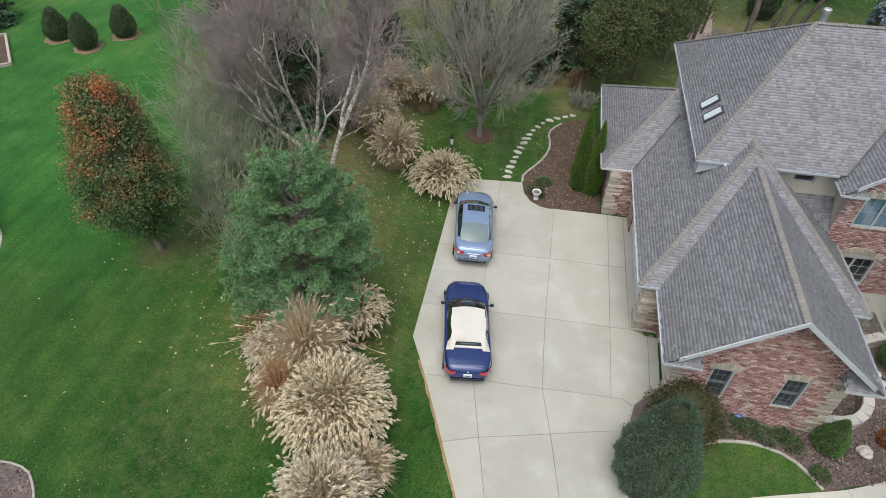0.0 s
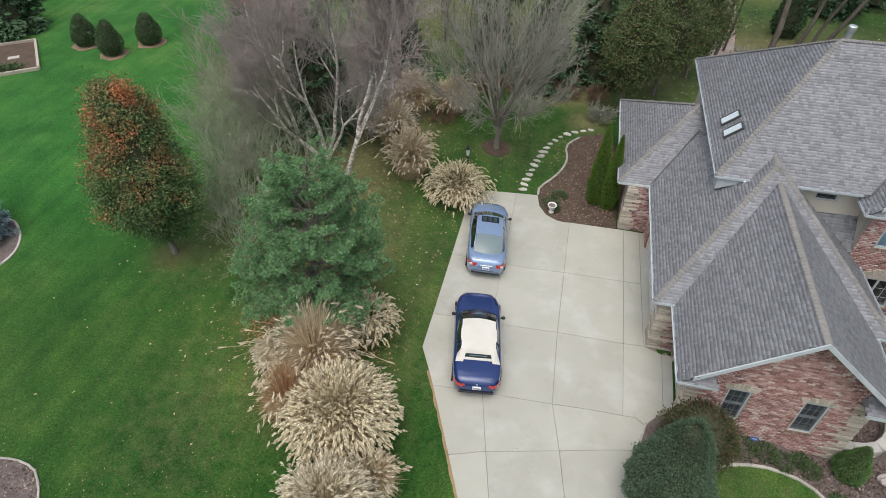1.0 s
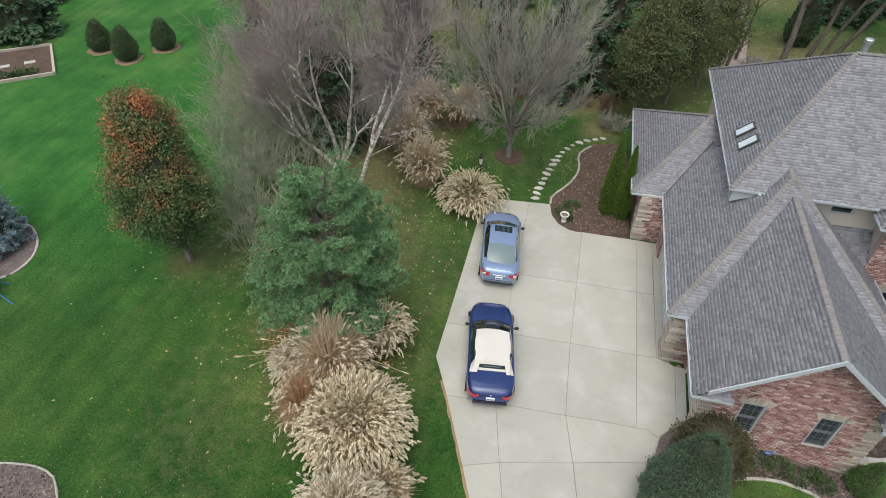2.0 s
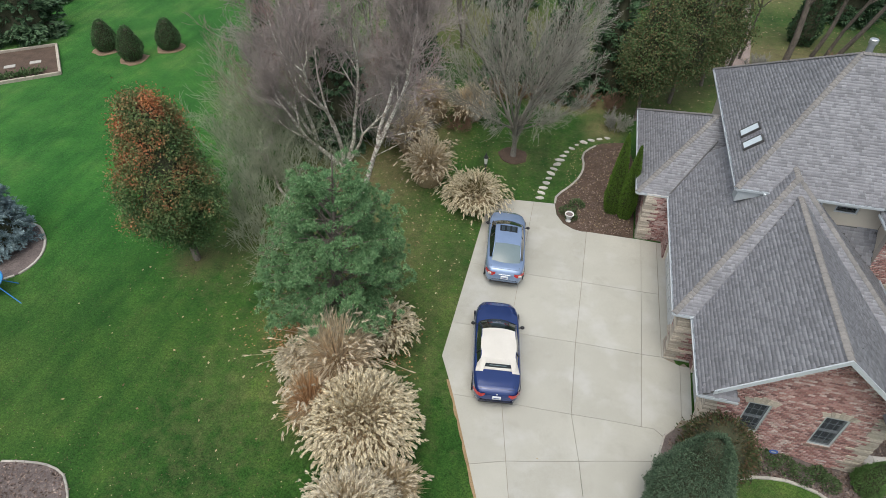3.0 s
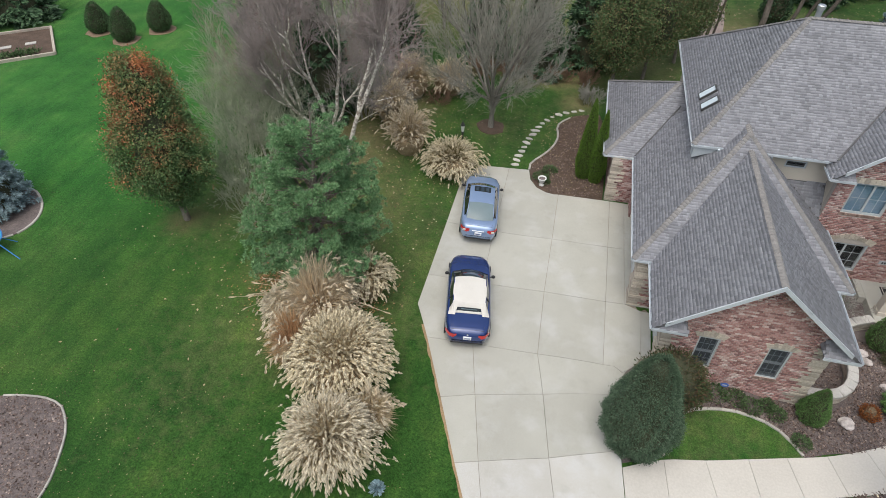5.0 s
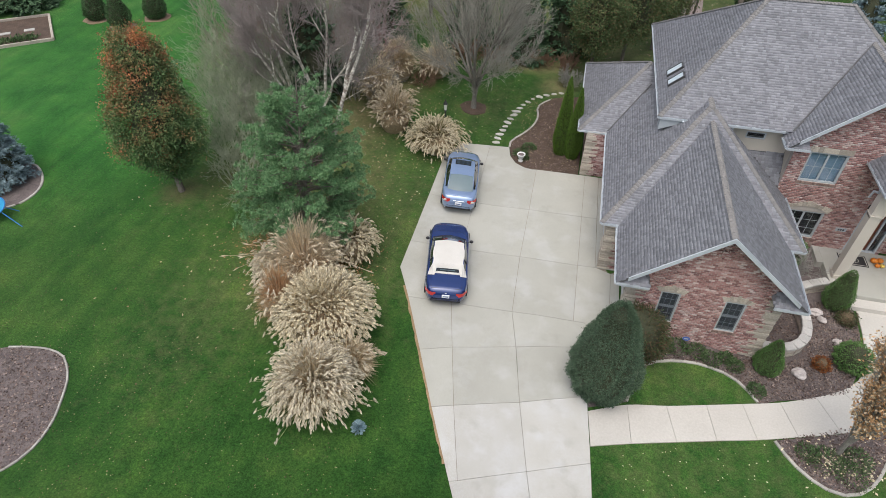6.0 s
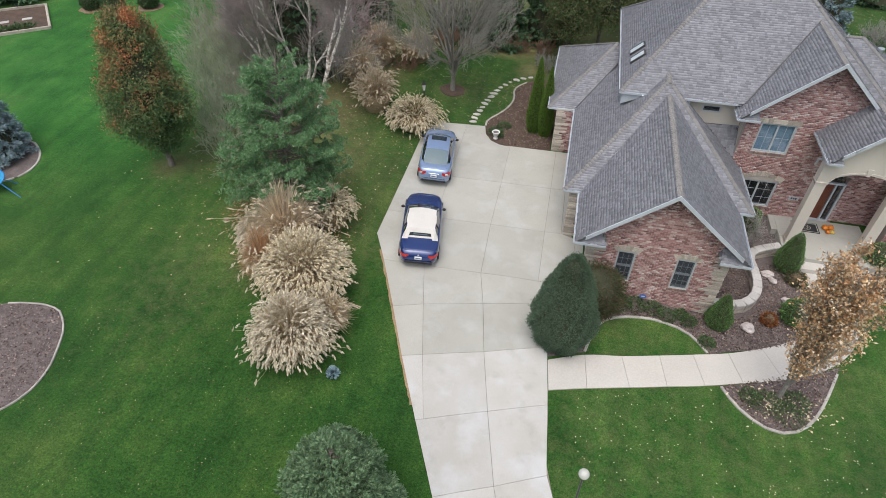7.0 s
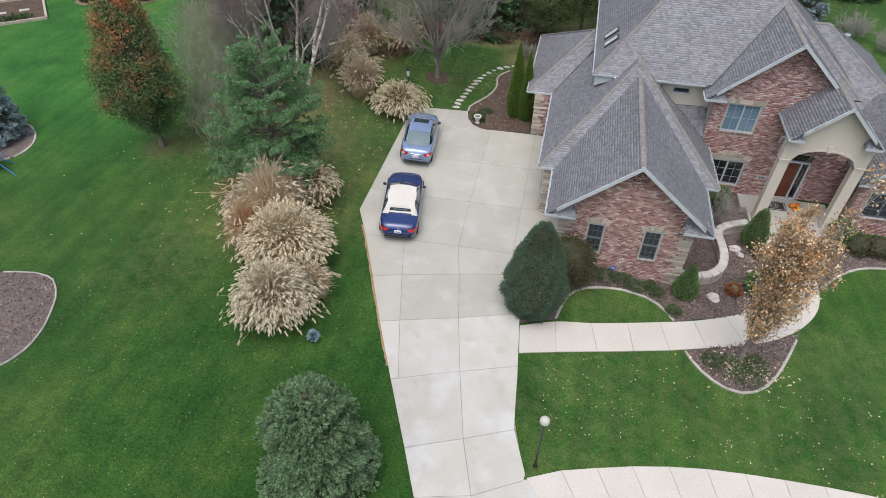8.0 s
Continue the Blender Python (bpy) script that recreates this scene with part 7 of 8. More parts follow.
# conifers
spruce("spruce_tree", "broad grey-green spruce on the front lawn", -2.22, -11.8, 4.15, 2.04, 141, L_SPRUCE, 2.3, needle=0.095, per=6, finger=0.07, power=0.46, slim=0.4, even=0.95)
spruce("blue_spruce_tree", "small blue spruce in a mulched ring", -26.35, 2.2, 6.6, 1.55, 142, L_BLUE, 1.1, needle=0.12, per=6, finger=0.15, slim=0.28)
for i, (x, y, h, r) in enumerate([(-42.2, 22.2, 7.5, 3.2), (-46, 29, 8, 3), (-3.0, 24.6, 7.0, 2.4), (0.2, 26.2, 7.6, 2.2), (-6.6, 24.8, 7.0, 2.0), (-14.4, 14.4, 7.0, 2.3), (-19.6, 17.2, 6.5, 1.9), (-12.6, 23.2, 8.0, 2.2), (-9, 38, 9.5, 3), (-19, 39, 9.5, 3), (2, 44, 10, 3.2), (-29, 44, 9.5, 3), (18.5, 43, 8.5, 2.8), (22, 46, 8, 2.8), (27, 40, 7, 2.6)]):
    spruce("dark_spruce_tree", "dark green conifer among the bare trees", x, y, h, r, 150 + i, L_DARK, 0.5, needle=0.34)
spruce("blue_spruce_tree", "blue-grey spruce far behind the house", 21.6, 33.5, 4.2, 1.9, 170, L_BLUE, 0.6, needle=0.26)


def column(radius):
    return lambda s: radius * (min(1, (s + 0.12) / 0.3) ** 0.5) * (1 - max(0, s - 0.25) / 0.76) ** 0.75


for x, y, h, r, s in ((0.95, 12.6, 4.7, 0.47, 181), (1.6, 12.3, 4.3, 0.42, 182)):
    clipped_shrub("arborvitae", "tall bright green columnar arborvitae beside the wing", x, y, h, r, s, 14000, L_ARB, column(r), 0.085, "evergreen", "arborvitae pair", upward=1.2)
clipped_shrub("arborvitae", "dark columnar evergreen behind the house", 14.2, 37.0, 5.0, 1.1, 183, 2500, L_DARK, column(1.1), 0.2, "evergreen", upward=1.0)
L_YOUNG = leafy("young_evergreen_sprays", [(0.055, 0.105, 0.048), (0.090, 0.160, 0.070), (0.130, 0.210, 0.095)], glow=0.1)


def egg(radius):
    return lambda s: radius * (min(1, (s + 0.1) / 0.35) ** 0.5) * (1 - max(0, s - 0.42) / 0.59) ** 0.55


for i, (x, y, h) in enumerate(((-34.8, 21.3, 2.2), (-32.1, 20.4, 2.4), (-30.6, 22.6, 2.2))):
    clipped_shrub("young_evergreen", "young dark egg-shaped evergreen in a mulch ring", x, y, h, 0.78, 190 + i, 5200, L_YOUNG, egg(0.8), 0.1, "evergreen", "young evergreens", upward=0.8, lean=(0.1, 0))
# shrubs at the front
clipped_shrub("yew_shrub", "large rounded dark green yew beside the driveway", 3.75, -2.75, 4.5, 1.3, 201, 50000, L_YEW, lambda s: 1.3 * (min(1, (s + 0.16) / 0.42) ** 0.55) * max(0.0, 1 - max(0, s - 0.33) / 0.69) ** 0.58, 0.06, lean=(0.1, 0.25))
clipped_shrub("deciduous_shrub", "bronze-green rounded shrub against the garage", 5.05, -0.35, 2.1, 1.15, 202, 6500, L_SHRUB, None, 0.1, rough=0.12)
clipped_shrub("dwarf_spruce", "bright green conical dwarf spruce in the mulch bed", 10.42, 0.15, 1.85, 0.56, 203, 9500, L_DWARF, lambda s: 0.56 * (min(1, (s + 0.15) / 0.35) ** 0.5) * (1 - max(0, s - 0.2) / 0.81) ** 0.7, 0.05, "evergreen", "dwarf spruces", upward=0.6)
clipped_shrub("dwarf_spruce", "bright green conical dwarf spruce by the portico", 13.95, 4.5, 2.25, 0.56, 204, 9500, L_DWARF, lambda s: 0.58 * (min(1, (s + 0.15) / 0.35) ** 0.5) * (1 - max(0, s - 0.3) / 0.71) ** 0.6, 0.05, "evergreen", "dwarf spruces", upward=0.6)
clipped_shrub("globe_shrub", "low rounded green evergreen in the mulch bed", 13.85, 1.15, 1.05, 0.72, 205, 4500, L_DWARF, None, 0.07)
clipped_shrub("rust_shrub", "small rust-coloured barberry in the mulch bed", 12.62, 0.75, 0.5, 0.32, 206, 1400, L_RUST, None, 0.07, rough=0.15, core=CORETAN)
clipped_shrub("brown_shrub", "small brownish dormant shrub in the mulch bed", 14.25, 3.6, 0.55, 0.4, 207, 1500, L_SHRUB, None, 0.07, rough=0.15, core=CORETAN)
clipped_shrub("green_shrub", "dark green rounded shrub by the porch", 18.1, 5.6, 1.4, 0.6, 208, 2500, L_DWARF, None, 0.08)
for i, (x, y) in enumerate(((18.9, 5.2), (19.9, 5.2), (20.9, 5.1), (22.0, 5.2))):
    clipped_shrub("olive_shrub", "low olive-brown shrub under the wing window", x, y, 0.75, 0.65, 210 + i, 1800, L_SHRUB, None, 0.08, rough=0.14, group="shrubs under the window")
clipped_shrub("bay_shrub", "green shrub in the nook beside the lower window", 12.5, 6.9, 1.5, 0.45, 216, 1800, L_DWARF, None, 0.08, rough=0.12)


def beech(x, y, height, seed):
    """A narrow tree of steep stems whose twigs still hold dry leaves."""
    t = thing("beech_tree", "narrow tree with dry orange and cream leaves", "tree", Matrix.Translation((x, y, gz(x, y) - 0.05)))
    rng = np.random.default_rng(seed)
    stems = [((0, 0, 0), (0.01, 0.02, 1), height * 0.92, 0.09)]
    for k in range(20):
        a = 2.4 * k
        stems.append(((0, 0, 0.55 + 0.17 * k), (0.24 * math.cos(a), 0.24 * math.sin(a), 1), height * (0.5 - 0.008 * k), 0.035))
    spec = dict(steps=[7, 4, 3], kids=[2, 2], angle=[0.4, 0.5], ratio=[0.2, 0.55], bare=[0.12, 0.2], lift=[0.06, 0.12, 0.1], wander=0.05)
    out, tips = woody(stems, spec, seed, GREYBARK, PALETWIG, t, 4200, 0.34, thin=0.006, up=0.6, bark_to=1)
    q = np.repeat(np.arange(len(tips)), 4)
    c = tips[q] + rng.normal(0, 0.07, (len(q), 3))
    o = unit(c * np.array([1, 1, 0]) + np.array([0, 0, 0.5]))
    kites("leaves", c, rng.normal(0, 1, c.shape) - np.array([0, 0, 0.3]), rng.uniform(0.08, 0.13, len(q)), rng.uniform(0.05, 0.085, len(q)), L_BEECH, t, rng=rng, bend=0.1, face=o, loose=0.8)


beech(12.36, -3.28, 9.2, 220)


def brush(label, x, y, h, r, seed, n, material, fan=0.8):
    """A bare shrub: many twigs fanning from the ground, each with side twigs."""
    b = thing("brush_shrub", label, "shrub", Matrix.Translation((x, y, gz(x, y) - 0.03)), "bare shrubs")
    rng = np.random.default_rng(seed)
    out = []
    spec = dict(steps=[5, 4, 2], kids=[2, 2], angle=[0.55, 0.6], ratio=[0.5, 0.5], bare=[0.2, 0.2], lift=[0.05, 0.06, 0.03], wander=0.16)
    for _ in range(n):
        a, f = rng.uniform(0, 2 * math.pi), math.sqrt(rng.uniform(0, 1))
        foot = (0.4 * r * f * math.cos(a), 0.4 * r * f * math.sin(a), 0)
        limbs(rng, foot, (math.cos(a) * r * f * fan / h, math.sin(a) * r * f * fan / h, 0.85), h * rng.uniform(0.55, 1.0), 0.010 + 0.004 * h, 0, spec, out)
    rods("twig_mass", [o[1] for o in out], [o[2] for o in out], [max(0.008, o[3]) for o in out], [max(0.006, o[4]) for o in out], material, b)


# brown brush at the rear of the garden
for i, (x, y, h, r, c) in enumerate([(-4.6, 23.2, 1.0, 1.0, 0), (-2.9, 23.5, 0.9, 1.1, 0), (-1.1, 23.6, 1.0, 1.1, 0), (0.6, 23.2, 1.0, 0.9, 0), (0.9, 20.6, 1.2, 0.8, 1), (-6.3, 22.0, 1.3, 1.2, 0), (-8.2, 17.4, 0.9, 0.9, 0), (10.5, 31.2, 1.0, 1.3, 1), (12.8, 31.0, 0.9, 1.2, 0), (15.5, 32.6, 1.0, 1.4, 0), (7.6, 36, 1.2, 1.2, 1), (24.6, 30.5, 1.5, 1.3, 1), (27.0, 28.0, 1.5, 1.4, 1), (12.15, 5.9, 1.8, 0.9, 2)]):
    brush("low bare brown shrub of tangled twigs" if c == 0 else "low bare greyish shrub of tangled twigs", x, y, h, r, 300 + i, int((26, 24, 12)[c] * r), TWIGRED if c == 0 else TWIG)
# thicket of bare shrubs under and behind the birches
for i, (x, y, h, r, c) in enumerate([(-14.7, 4.6, 2.6, 1.7, 1), (-15.8, 7.0, 3.2, 2.0, 1), (-17.2, 9.8, 4.0, 2.1, 1), (-14.6, 9.8, 3.2, 1.8, 1), (-17.6, 13.2, 5.2, 2.3, 1), (-15.6, 13.0, 4.4, 1.9, 1), (-12.2, 14.6, 4.2, 1.9, 0), (-18.3, 16.2, 5.5, 2.2, 2), (-12.4, 17.6, 4.6, 2.0, 2), (-15.2, 17.4, 5.4, 2.4, 0), (-10.6, 14.6, 2.0, 1.3, 0)]):
    brush(("tall bare grey thicket shrub with fine twigs", "tall bare olive-brown shrub with fine twigs", "tall bare purplish shrub with fine twigs")[c], x, y, h, r, 330 + i, int(15 * r), (TWIG, OLIVETWIG, PURPLETWIG)[c], 1.25)


# ---- cars ----
def curve_at(table, s):
    """Smooth value between the knots of a table of (s, value)."""
    for (a, va), (b, vb) in zip(table, table[1:]):
        if s <= b:
            f = (s - a) / (b - a)
            f = f * f * (3 - 2 * f) * 0.5 + f * 0.5
            return va + (vb - va) * f
    return table[-1][1]


def sheet(bm, rows):
    """Quads over a grid of points."""
    grid = [[bm.verts.new(p) for p in row] for row in rows]
    for a, b in zip(grid, grid[1:]):
        for i in range(len(a) - 1):
            bm.faces.new((a[i], a[i + 1], b[i + 1], b[i]))
    return grid


def across(y, w, z, crown, n=9, y_bow=0.0):
    return [(w * t, y + y_bow * (1 - t * t), z - crown * t * t) for t in np.linspace(-1, 1, n)]


TYRE = surface("tyre_rubber", (0.012, 0.012, 0.013), (0.025, 0.025, 0.026), 4, 40, 0.85, 0.1, obj=True)
ALLOY = gloss("alloy_rim", (0.42, 0.43, 0.45), 0.3, 0.9)
TINT = gloss("tinted_car_glass", (0.012, 0.018, 0.02), 0.05, 0.0, 0.6)
# Base colour lightened to stand for the sky reflected in it.
REARGLASS = gloss("sky_painted_glass", (0.10, 0.15, 0.165), 0.05, 0.0, 0.8)
BLACKTRIM = gloss("black_trim", (0.015, 0.015, 0.017), 0.4)
CHROME = gloss("chrome", (0.7, 0.72, 0.74), 0.12, 1.0)
REDLENS = gloss("red_tail_lens", (0.55, 0.012, 0.014), 0.15, 0.0, 0.6)
CLEARLENS = gloss("clear_lens", (0.62, 0.55, 0.5), 0.12, 0.0, 0.6)
PLATE = gloss("white_plate", (0.68, 0.70, 0.74), 0.4)
SOFTTOP = surface("cream_canvas", (0.56, 0.535, 0.49), (0.65, 0.625, 0.58), 2, 70, 0.9, 0.15, 0.002, obj=True)


def car(name, label, m, L, W, H, paint, soft=False):
    t = thing(name, label, "car", m)
    h = L / 2
    k = W / 1.8
    hw = [(0, 0.52 * k), (0.02, 0.70 * k), (0.06, 0.805 * k), (0.13, 0.875 * k), (0.25, 0.9 * k), (0.5, 0.895 * k), (0.72, 0.9 * k), (0.82, 0.875 * k), (0.89, 0.81 * k), (0.945, 0.70 * k), (0.975, 0.56 * k), (0.99, 0.42 * k), (1, 0.28 * k)]
    if soft:
        deck = [(0, 0.62), (0.02, 0.86), (0.05, 0.95), (0.12, 0.985), (0.3, 0.96), (0.7, 0.93), (0.78, 0.90), (0.9, 0.80), (0.965, 0.68), (1, 0.5)]
    else:
        deck = [(0, 0.66), (0.02, 0.92), (0.045, 1.02), (0.1, 1.05), (0.3, 1.02), (0.7, 0.98), (0.78, 0.94), (0.9, 0.83), (0.965, 0.70), (1, 0.5)]
    low = [(0, 0.36), (0.04, 0.26), (0.1, 0.2), (0.9, 0.19), (0.96, 0.22), (1, 0.3)]
    rows = []
    for s in np.concatenate([np.linspace(0, 0.1, 7), np.linspace(0.13, 0.87, 26), np.linspace(0.9, 1, 7)]):
        w, d, z0 = curve_at(hw, s), curve_at(deck, s), curve_at(low, s)
        y = -h + s * L
        # a fuller flank above each wheel
        arch = max(0, 1 - abs(s - 0.19) / 0.09, 1 - abs(s - 0.81) / 0.09)
        wb = w + 0.012 * arch
        half = [(w * 0.8, z0), (w * 0.965, z0 + 0.04), (wb, z0 + 0.2), (wb * 1.0, 0.60 if d > 0.72 else d * 0.8), (wb * 0.975, d - 0.16 if d > 0.7 else d * 0.88), (wb * 0.93, d - 0.055), (wb * 0.86, d - 0.012), (wb * 0.6, d + 0.006), (wb * 0.28, d + 0.012)]
        rows.append([(-a, y, b) for a, b in half] + [(0, y, d + 0.014)] + [(a, y, b) for a, b in half[::-1]])
    bm = bmesh.new()
    grid = sheet(bm, rows)
    bm.faces.new(grid[0][::-1])
    bm.faces.new(grid[-1])
    for a, b in zip(grid, grid[1:]):
        bm.faces.new((a[-1], a[0], b[0], b[-1]))
    # hood or deck crease lines are soft ridges in the sheet
    for v in bm.verts:
        if v.co.y > 0.25 * L and abs(abs(v.co.x) - 0.25 * W) < 0.15 and v.co.z > 0.7:
            v.co.z += 0.008
    body = part("body", bm, paint, t, smooth_faces=True)
    s2y = lambda s: -h + s * L
    if soft:
        rw, rr, rf, wb = 0.215, 0.275, 0.555, 0.71
        zr, zf, zb, zc = H - 0.06, H, 0.94, 0.93
    else:
        rw, rr, rf, wb = 0.13, 0.31, 0.57, 0.735
        zr, zf, zb, zc = H - 0.05, H, 1.03, 0.98
    wt, wl = (0.62 if soft else 0.575) * k, 0.76 * k
    # windscreen, roof, rear window
    bm = bmesh.new()
    sheet(bm, [across(s2y(wb) - 0.02 + 0.0, wl * 0.93, zc, 0.03, 9, 0.16)] + [across(s2y(wb + (rf - wb) * f), wl * 0.93 + (wt - wl * 0.93) * f, zc + (zf - zc) * (f ** 0.85), 0.03, 9, 0.16 - 0.1 * f) for f in (0.33, 0.66, 1.0)])
    part("windscreen", bm, TINT, t, "dark windscreen", True)
    bm = bmesh.new()
    n = 9
    sheet(bm, [across(s2y(rf + (rr - rf) * f), wt * (1 + 0.05 * math.sin(math.pi * f) + (0.03 * f if soft else 0.0)), zf + (zr - zf) * f + 0.035 * math.sin(math.pi * f), 0.05, 11, 0.06 * (1 - f)) for f in np.linspace(0, 1, n)])
    roof = part("roof", bm, SOFTTOP if soft else paint, t, "cream canvas soft top" if soft else "", True)
    if soft:
        # rear quarters of the canvas top that run down to the deck on both sides
        for sx in (-1, 1):
            bm = bmesh.new()
            sheet(bm, [[(sx * wt * a, s2y(rr + (0.19 - rr) * f), zr + (0.985 - zr) * f - 0.045 * a * a + 0.03) for a in (0.66 + 0.20 * f, 0.77 + 0.17 * f, 0.87 + 0.13 * f, 0.96 + 0.10 * f, 1.04 + 0.07 * f)] for f in np.linspace(0, 1, 6)])
            part("quarter_canvas", bm, SOFTTOP, t, "cream canvas quarter", True)
            bm = bmesh.new()
            sheet(bm, [[(sx * wt * 0.99, s2y(rr + (0.19 - rr) * f), zr + (0.985 - zr) * f + 0.0) for f in np.linspace(0, 1, 5)], [(sx * wl * (1.0 + 0.06 * f), s2y(rr + (0.19 - rr) * f), 0.93 + 0.04 * f) for f in np.linspace(0, 1, 5)]])
            part("quarter_side", bm, SOFTTOP, t, "", True)
        bm = bmesh.new()
        sheet(bm, [across(s2y(rr), wt * 0.98, zr, 0.05, 9), across(s2y(rr - 0.012), wt * 0.98, zr - 0.03, 0.04, 9), across(s2y(rw + 0.032), wt * 0.94, 1.15, 0.02, 9)])
        part("rear_canvas", bm, SOFTTOP, t, "", True)
        bm = bmesh.new()
        sheet(bm, [across(s2y(rw + 0.033), wt * 0.72, 1.152, 0.015, 7), across(s2y(rw + 0.024), wt * 0.74, 1.09, 0.015, 7), across(s2y(rw + 0.015), wt * 0.76, 1.02, 0.015, 7)])
        part("rear_window", bm, TINT, t, "narrow dark rear window", True)
        bm = bmesh.new()
        box(bm, -wt * 0.9, wt * 0.9, s2y(rw - 0.004), s2y(rw + 0.02), 0.95, 1.02)
        bevelled(bm, 0.02, 2)
        part("rear_band", bm, SOFTTOP, t, "", True)
        bm = bmesh.new()
        box(bm, -wt * 0.5, wt * 0.5, s2y(rw + 0.022), s2y(rw + 0.03), 1.07, 1.1)
        part("window_strip", bm, REARGLASS, t)
    else:
        bm = bmesh.new()
        sheet(bm, [across(s2y(rr + (rw - rr) * f), wt * 0.97 + (wl * 0.84 - wt * 0.97) * f, zr + (zb + 0.02 - zr) * f + 0.03 * math.sin(math.pi * f), 0.04, 9, -0.08 * f) for f in np.linspace(0, 1, 5)])
        part("rear_window", bm, REARGLASS, t, "rear window with the sky's reflection in its pale colour", True)
        bm = bmesh.new()
        box(bm, -0.4, 0.4, s2y(0.47), s2y(0.555), H - 0.005, H + 0.022)
        bevelled(bm, 0.01, 2)
        part("sunroof", bm, TINT, t, "dark glass sunroof")
        # Three paler patches laid on the one dark sunroof for its reflections.
        for i in range(3):
            bm = bmesh.new()
            box(bm, -0.33 + i * 0.24, -0.18 + i * 0.24, s2y(0.48), s2y(0.545), H + 0.0225, H + 0.026)
            part("sunroof_reflection", bm, gloss("sunroof_reflection_tint", (0.03, 0.045, 0.06), 0.05, 0.0, 0.8), t)
    for sx in (-1, 1):
        # side glass from the belt to the roof's edge
        bm = bmesh.new()
        lo = rr - 0.03 if soft else rw + 0.05
        ss = np.linspace(lo, wb - 0.03, 9)
        belt = [(sx * wl * (1.06 - 0.06 * abs(2 * (s - lo) / (wb - lo) - 1)), s2y(s), curve_at(deck, s) - 0.03) for s in ss]
        top = []
        for s in ss:
            if s > rf:
                f = (s - rf) / (wb - rf)
                top.append((sx * (wt + (wl * 0.97 - wt) * f), s2y(s), zf - 0.05 + (zc - zf + 0.05) * f))
            elif s < rr:
                f = (rr - s) / max(1e-6, rr - rw)
                top.append((sx * (wt + (wl * 0.86 - wt) * f), s2y(s), zr - 0.05 + (zb - zr + 0.05) * f))
            else:
                top.append((sx * wt * 1.03, s2y(s), zr + (zf - zr) * (s - rr) / (rf - rr) - 0.04))
        sheet(bm, [belt, top])
        part("side_window", bm, TINT, t, "dark side glass", True)
        # window surround along the roof's edge and pillar
        bm = bmesh.new()
        tube(bm, top, 0.022, 6)
        part("roof_rail", bm, paint, t, "", True)
        bm = bmesh.new()
        y = s2y(0.465 if not soft else 0.37)
        tube(bm, [(sx * wl * 1.03, y, 0.95), (sx * wt * 1.045, y - 0.06, zr - 0.03)], 0.026, 6)
        part("door_pillar", bm, BLACKTRIM, t)
        # mirror
        bm = bmesh.new()
        bmesh.ops.create_uvsphere(bm, u_segments=14, v_segments=8, radius=1)
        for v in bm.verts:
            v.co = Vector((sx * (W / 2 + 0.06) + v.co.x * 0.09, s2y(wb - 0.05) + v.co.y * 0.07, 0.98 + v.co.z * 0.075))
        mirror = part("mirror", bm, BLACKTRIM, t, "", True)
        bm = bmesh.new()
        tube(bm, [(sx * (wl + 0.03), s2y(wb - 0.05), 0.93), (sx * (W / 2 + 0.02), s2y(wb - 0.05), 0.96)], 0.02, 6)
        part("mirror_arm", bm, BLACKTRIM, mirror)
        # lamps
        bm = bmesh.new()
        ya, yb = s2y(0.008), s2y(0.075)
        xs = [0.42, 0.56, 0.70, 0.80, 0.855]
        zt = 0.86 if soft else 0.93
        sheet(bm, [[(sx * x * k, ya + (yb - ya) * max(0, (x - 0.62) / 0.24) ** 1.4 - 0.012 + (0.02 if x < 0.5 else 0), z) for x in xs] for z in (zt - 0.2, zt - 0.1, zt)])
        lens = part("tail_lamp", bm, REDLENS, t, "red tail lamp", True)
        if not soft:
            bm = bmesh.new()
            box(bm, *sorted((sx * 0.60 * k, sx * 0.74 * k)), ya - 0.02, ya + 0.03, zt - 0.13, zt - 0.05)
            part("reverse_lens", bm, CLEARLENS, lens)
        bm = bmesh.new()
        at = lambda x: next(q for q in np.linspace(1, 0.8, 200) if curve_at(hw, q) >= x * k)
        sheet(bm, [[(sx * x * k * 1.01, s2y(at(x)) + 0.006, z) for x in (0.48, 0.56, 0.64, 0.71)] for z in (0.47, 0.52, 0.56)])
        part("head_lamp", bm, CLEARLENS, t, "clear head lamp", True)
        for s in (0.19, 0.81):
            R_ = 0.33
            cx, cy = sx * (W / 2 - 0.15), s2y(s)
            bm = bmesh.new()
            lathe(bm, [(0.2, -0.105), (R_ - 0.03, -0.105), (R_, -0.07), (R_, 0.07), (R_ - 0.03, 0.108), (0.22, 0.108)], 28)
            for v in bm.verts:
                v.co = Vector((cx + sx * v.co.z, cy + v.co.x, R_ + v.co.y))
            wheel = part("wheel", bm, TYRE, t, "", True)
            bm = bmesh.new()
            lathe(bm, [(0.05, 0.09), (0.06, 0.112), (0.2, 0.1), (0.225, 0.112), (0.23, 0.08)], 28)
            for i in range(5):
                a = 2 * math.pi * i / 5
                box(bm, -0.02, 0.02, 0.04, 0.21, 0.095, 0.112, Matrix.Rotation(a, 4, "Z"))
            for v in bm.verts:
                v.co = Vector((cx + sx * v.co.z, cy + v.co.x, R_ + v.co.y))
            part("rim", bm, ALLOY, wheel)
            bm = bmesh.new()
            ring = [(sx * (W / 2 - 0.022), cy + 0.385 * math.cos(a), 0.33 + 0.385 * math.sin(a)) for a in np.linspace(-0.25, math.pi + 0.25, 14)]
            tube(bm, ring, 0.022, 6)
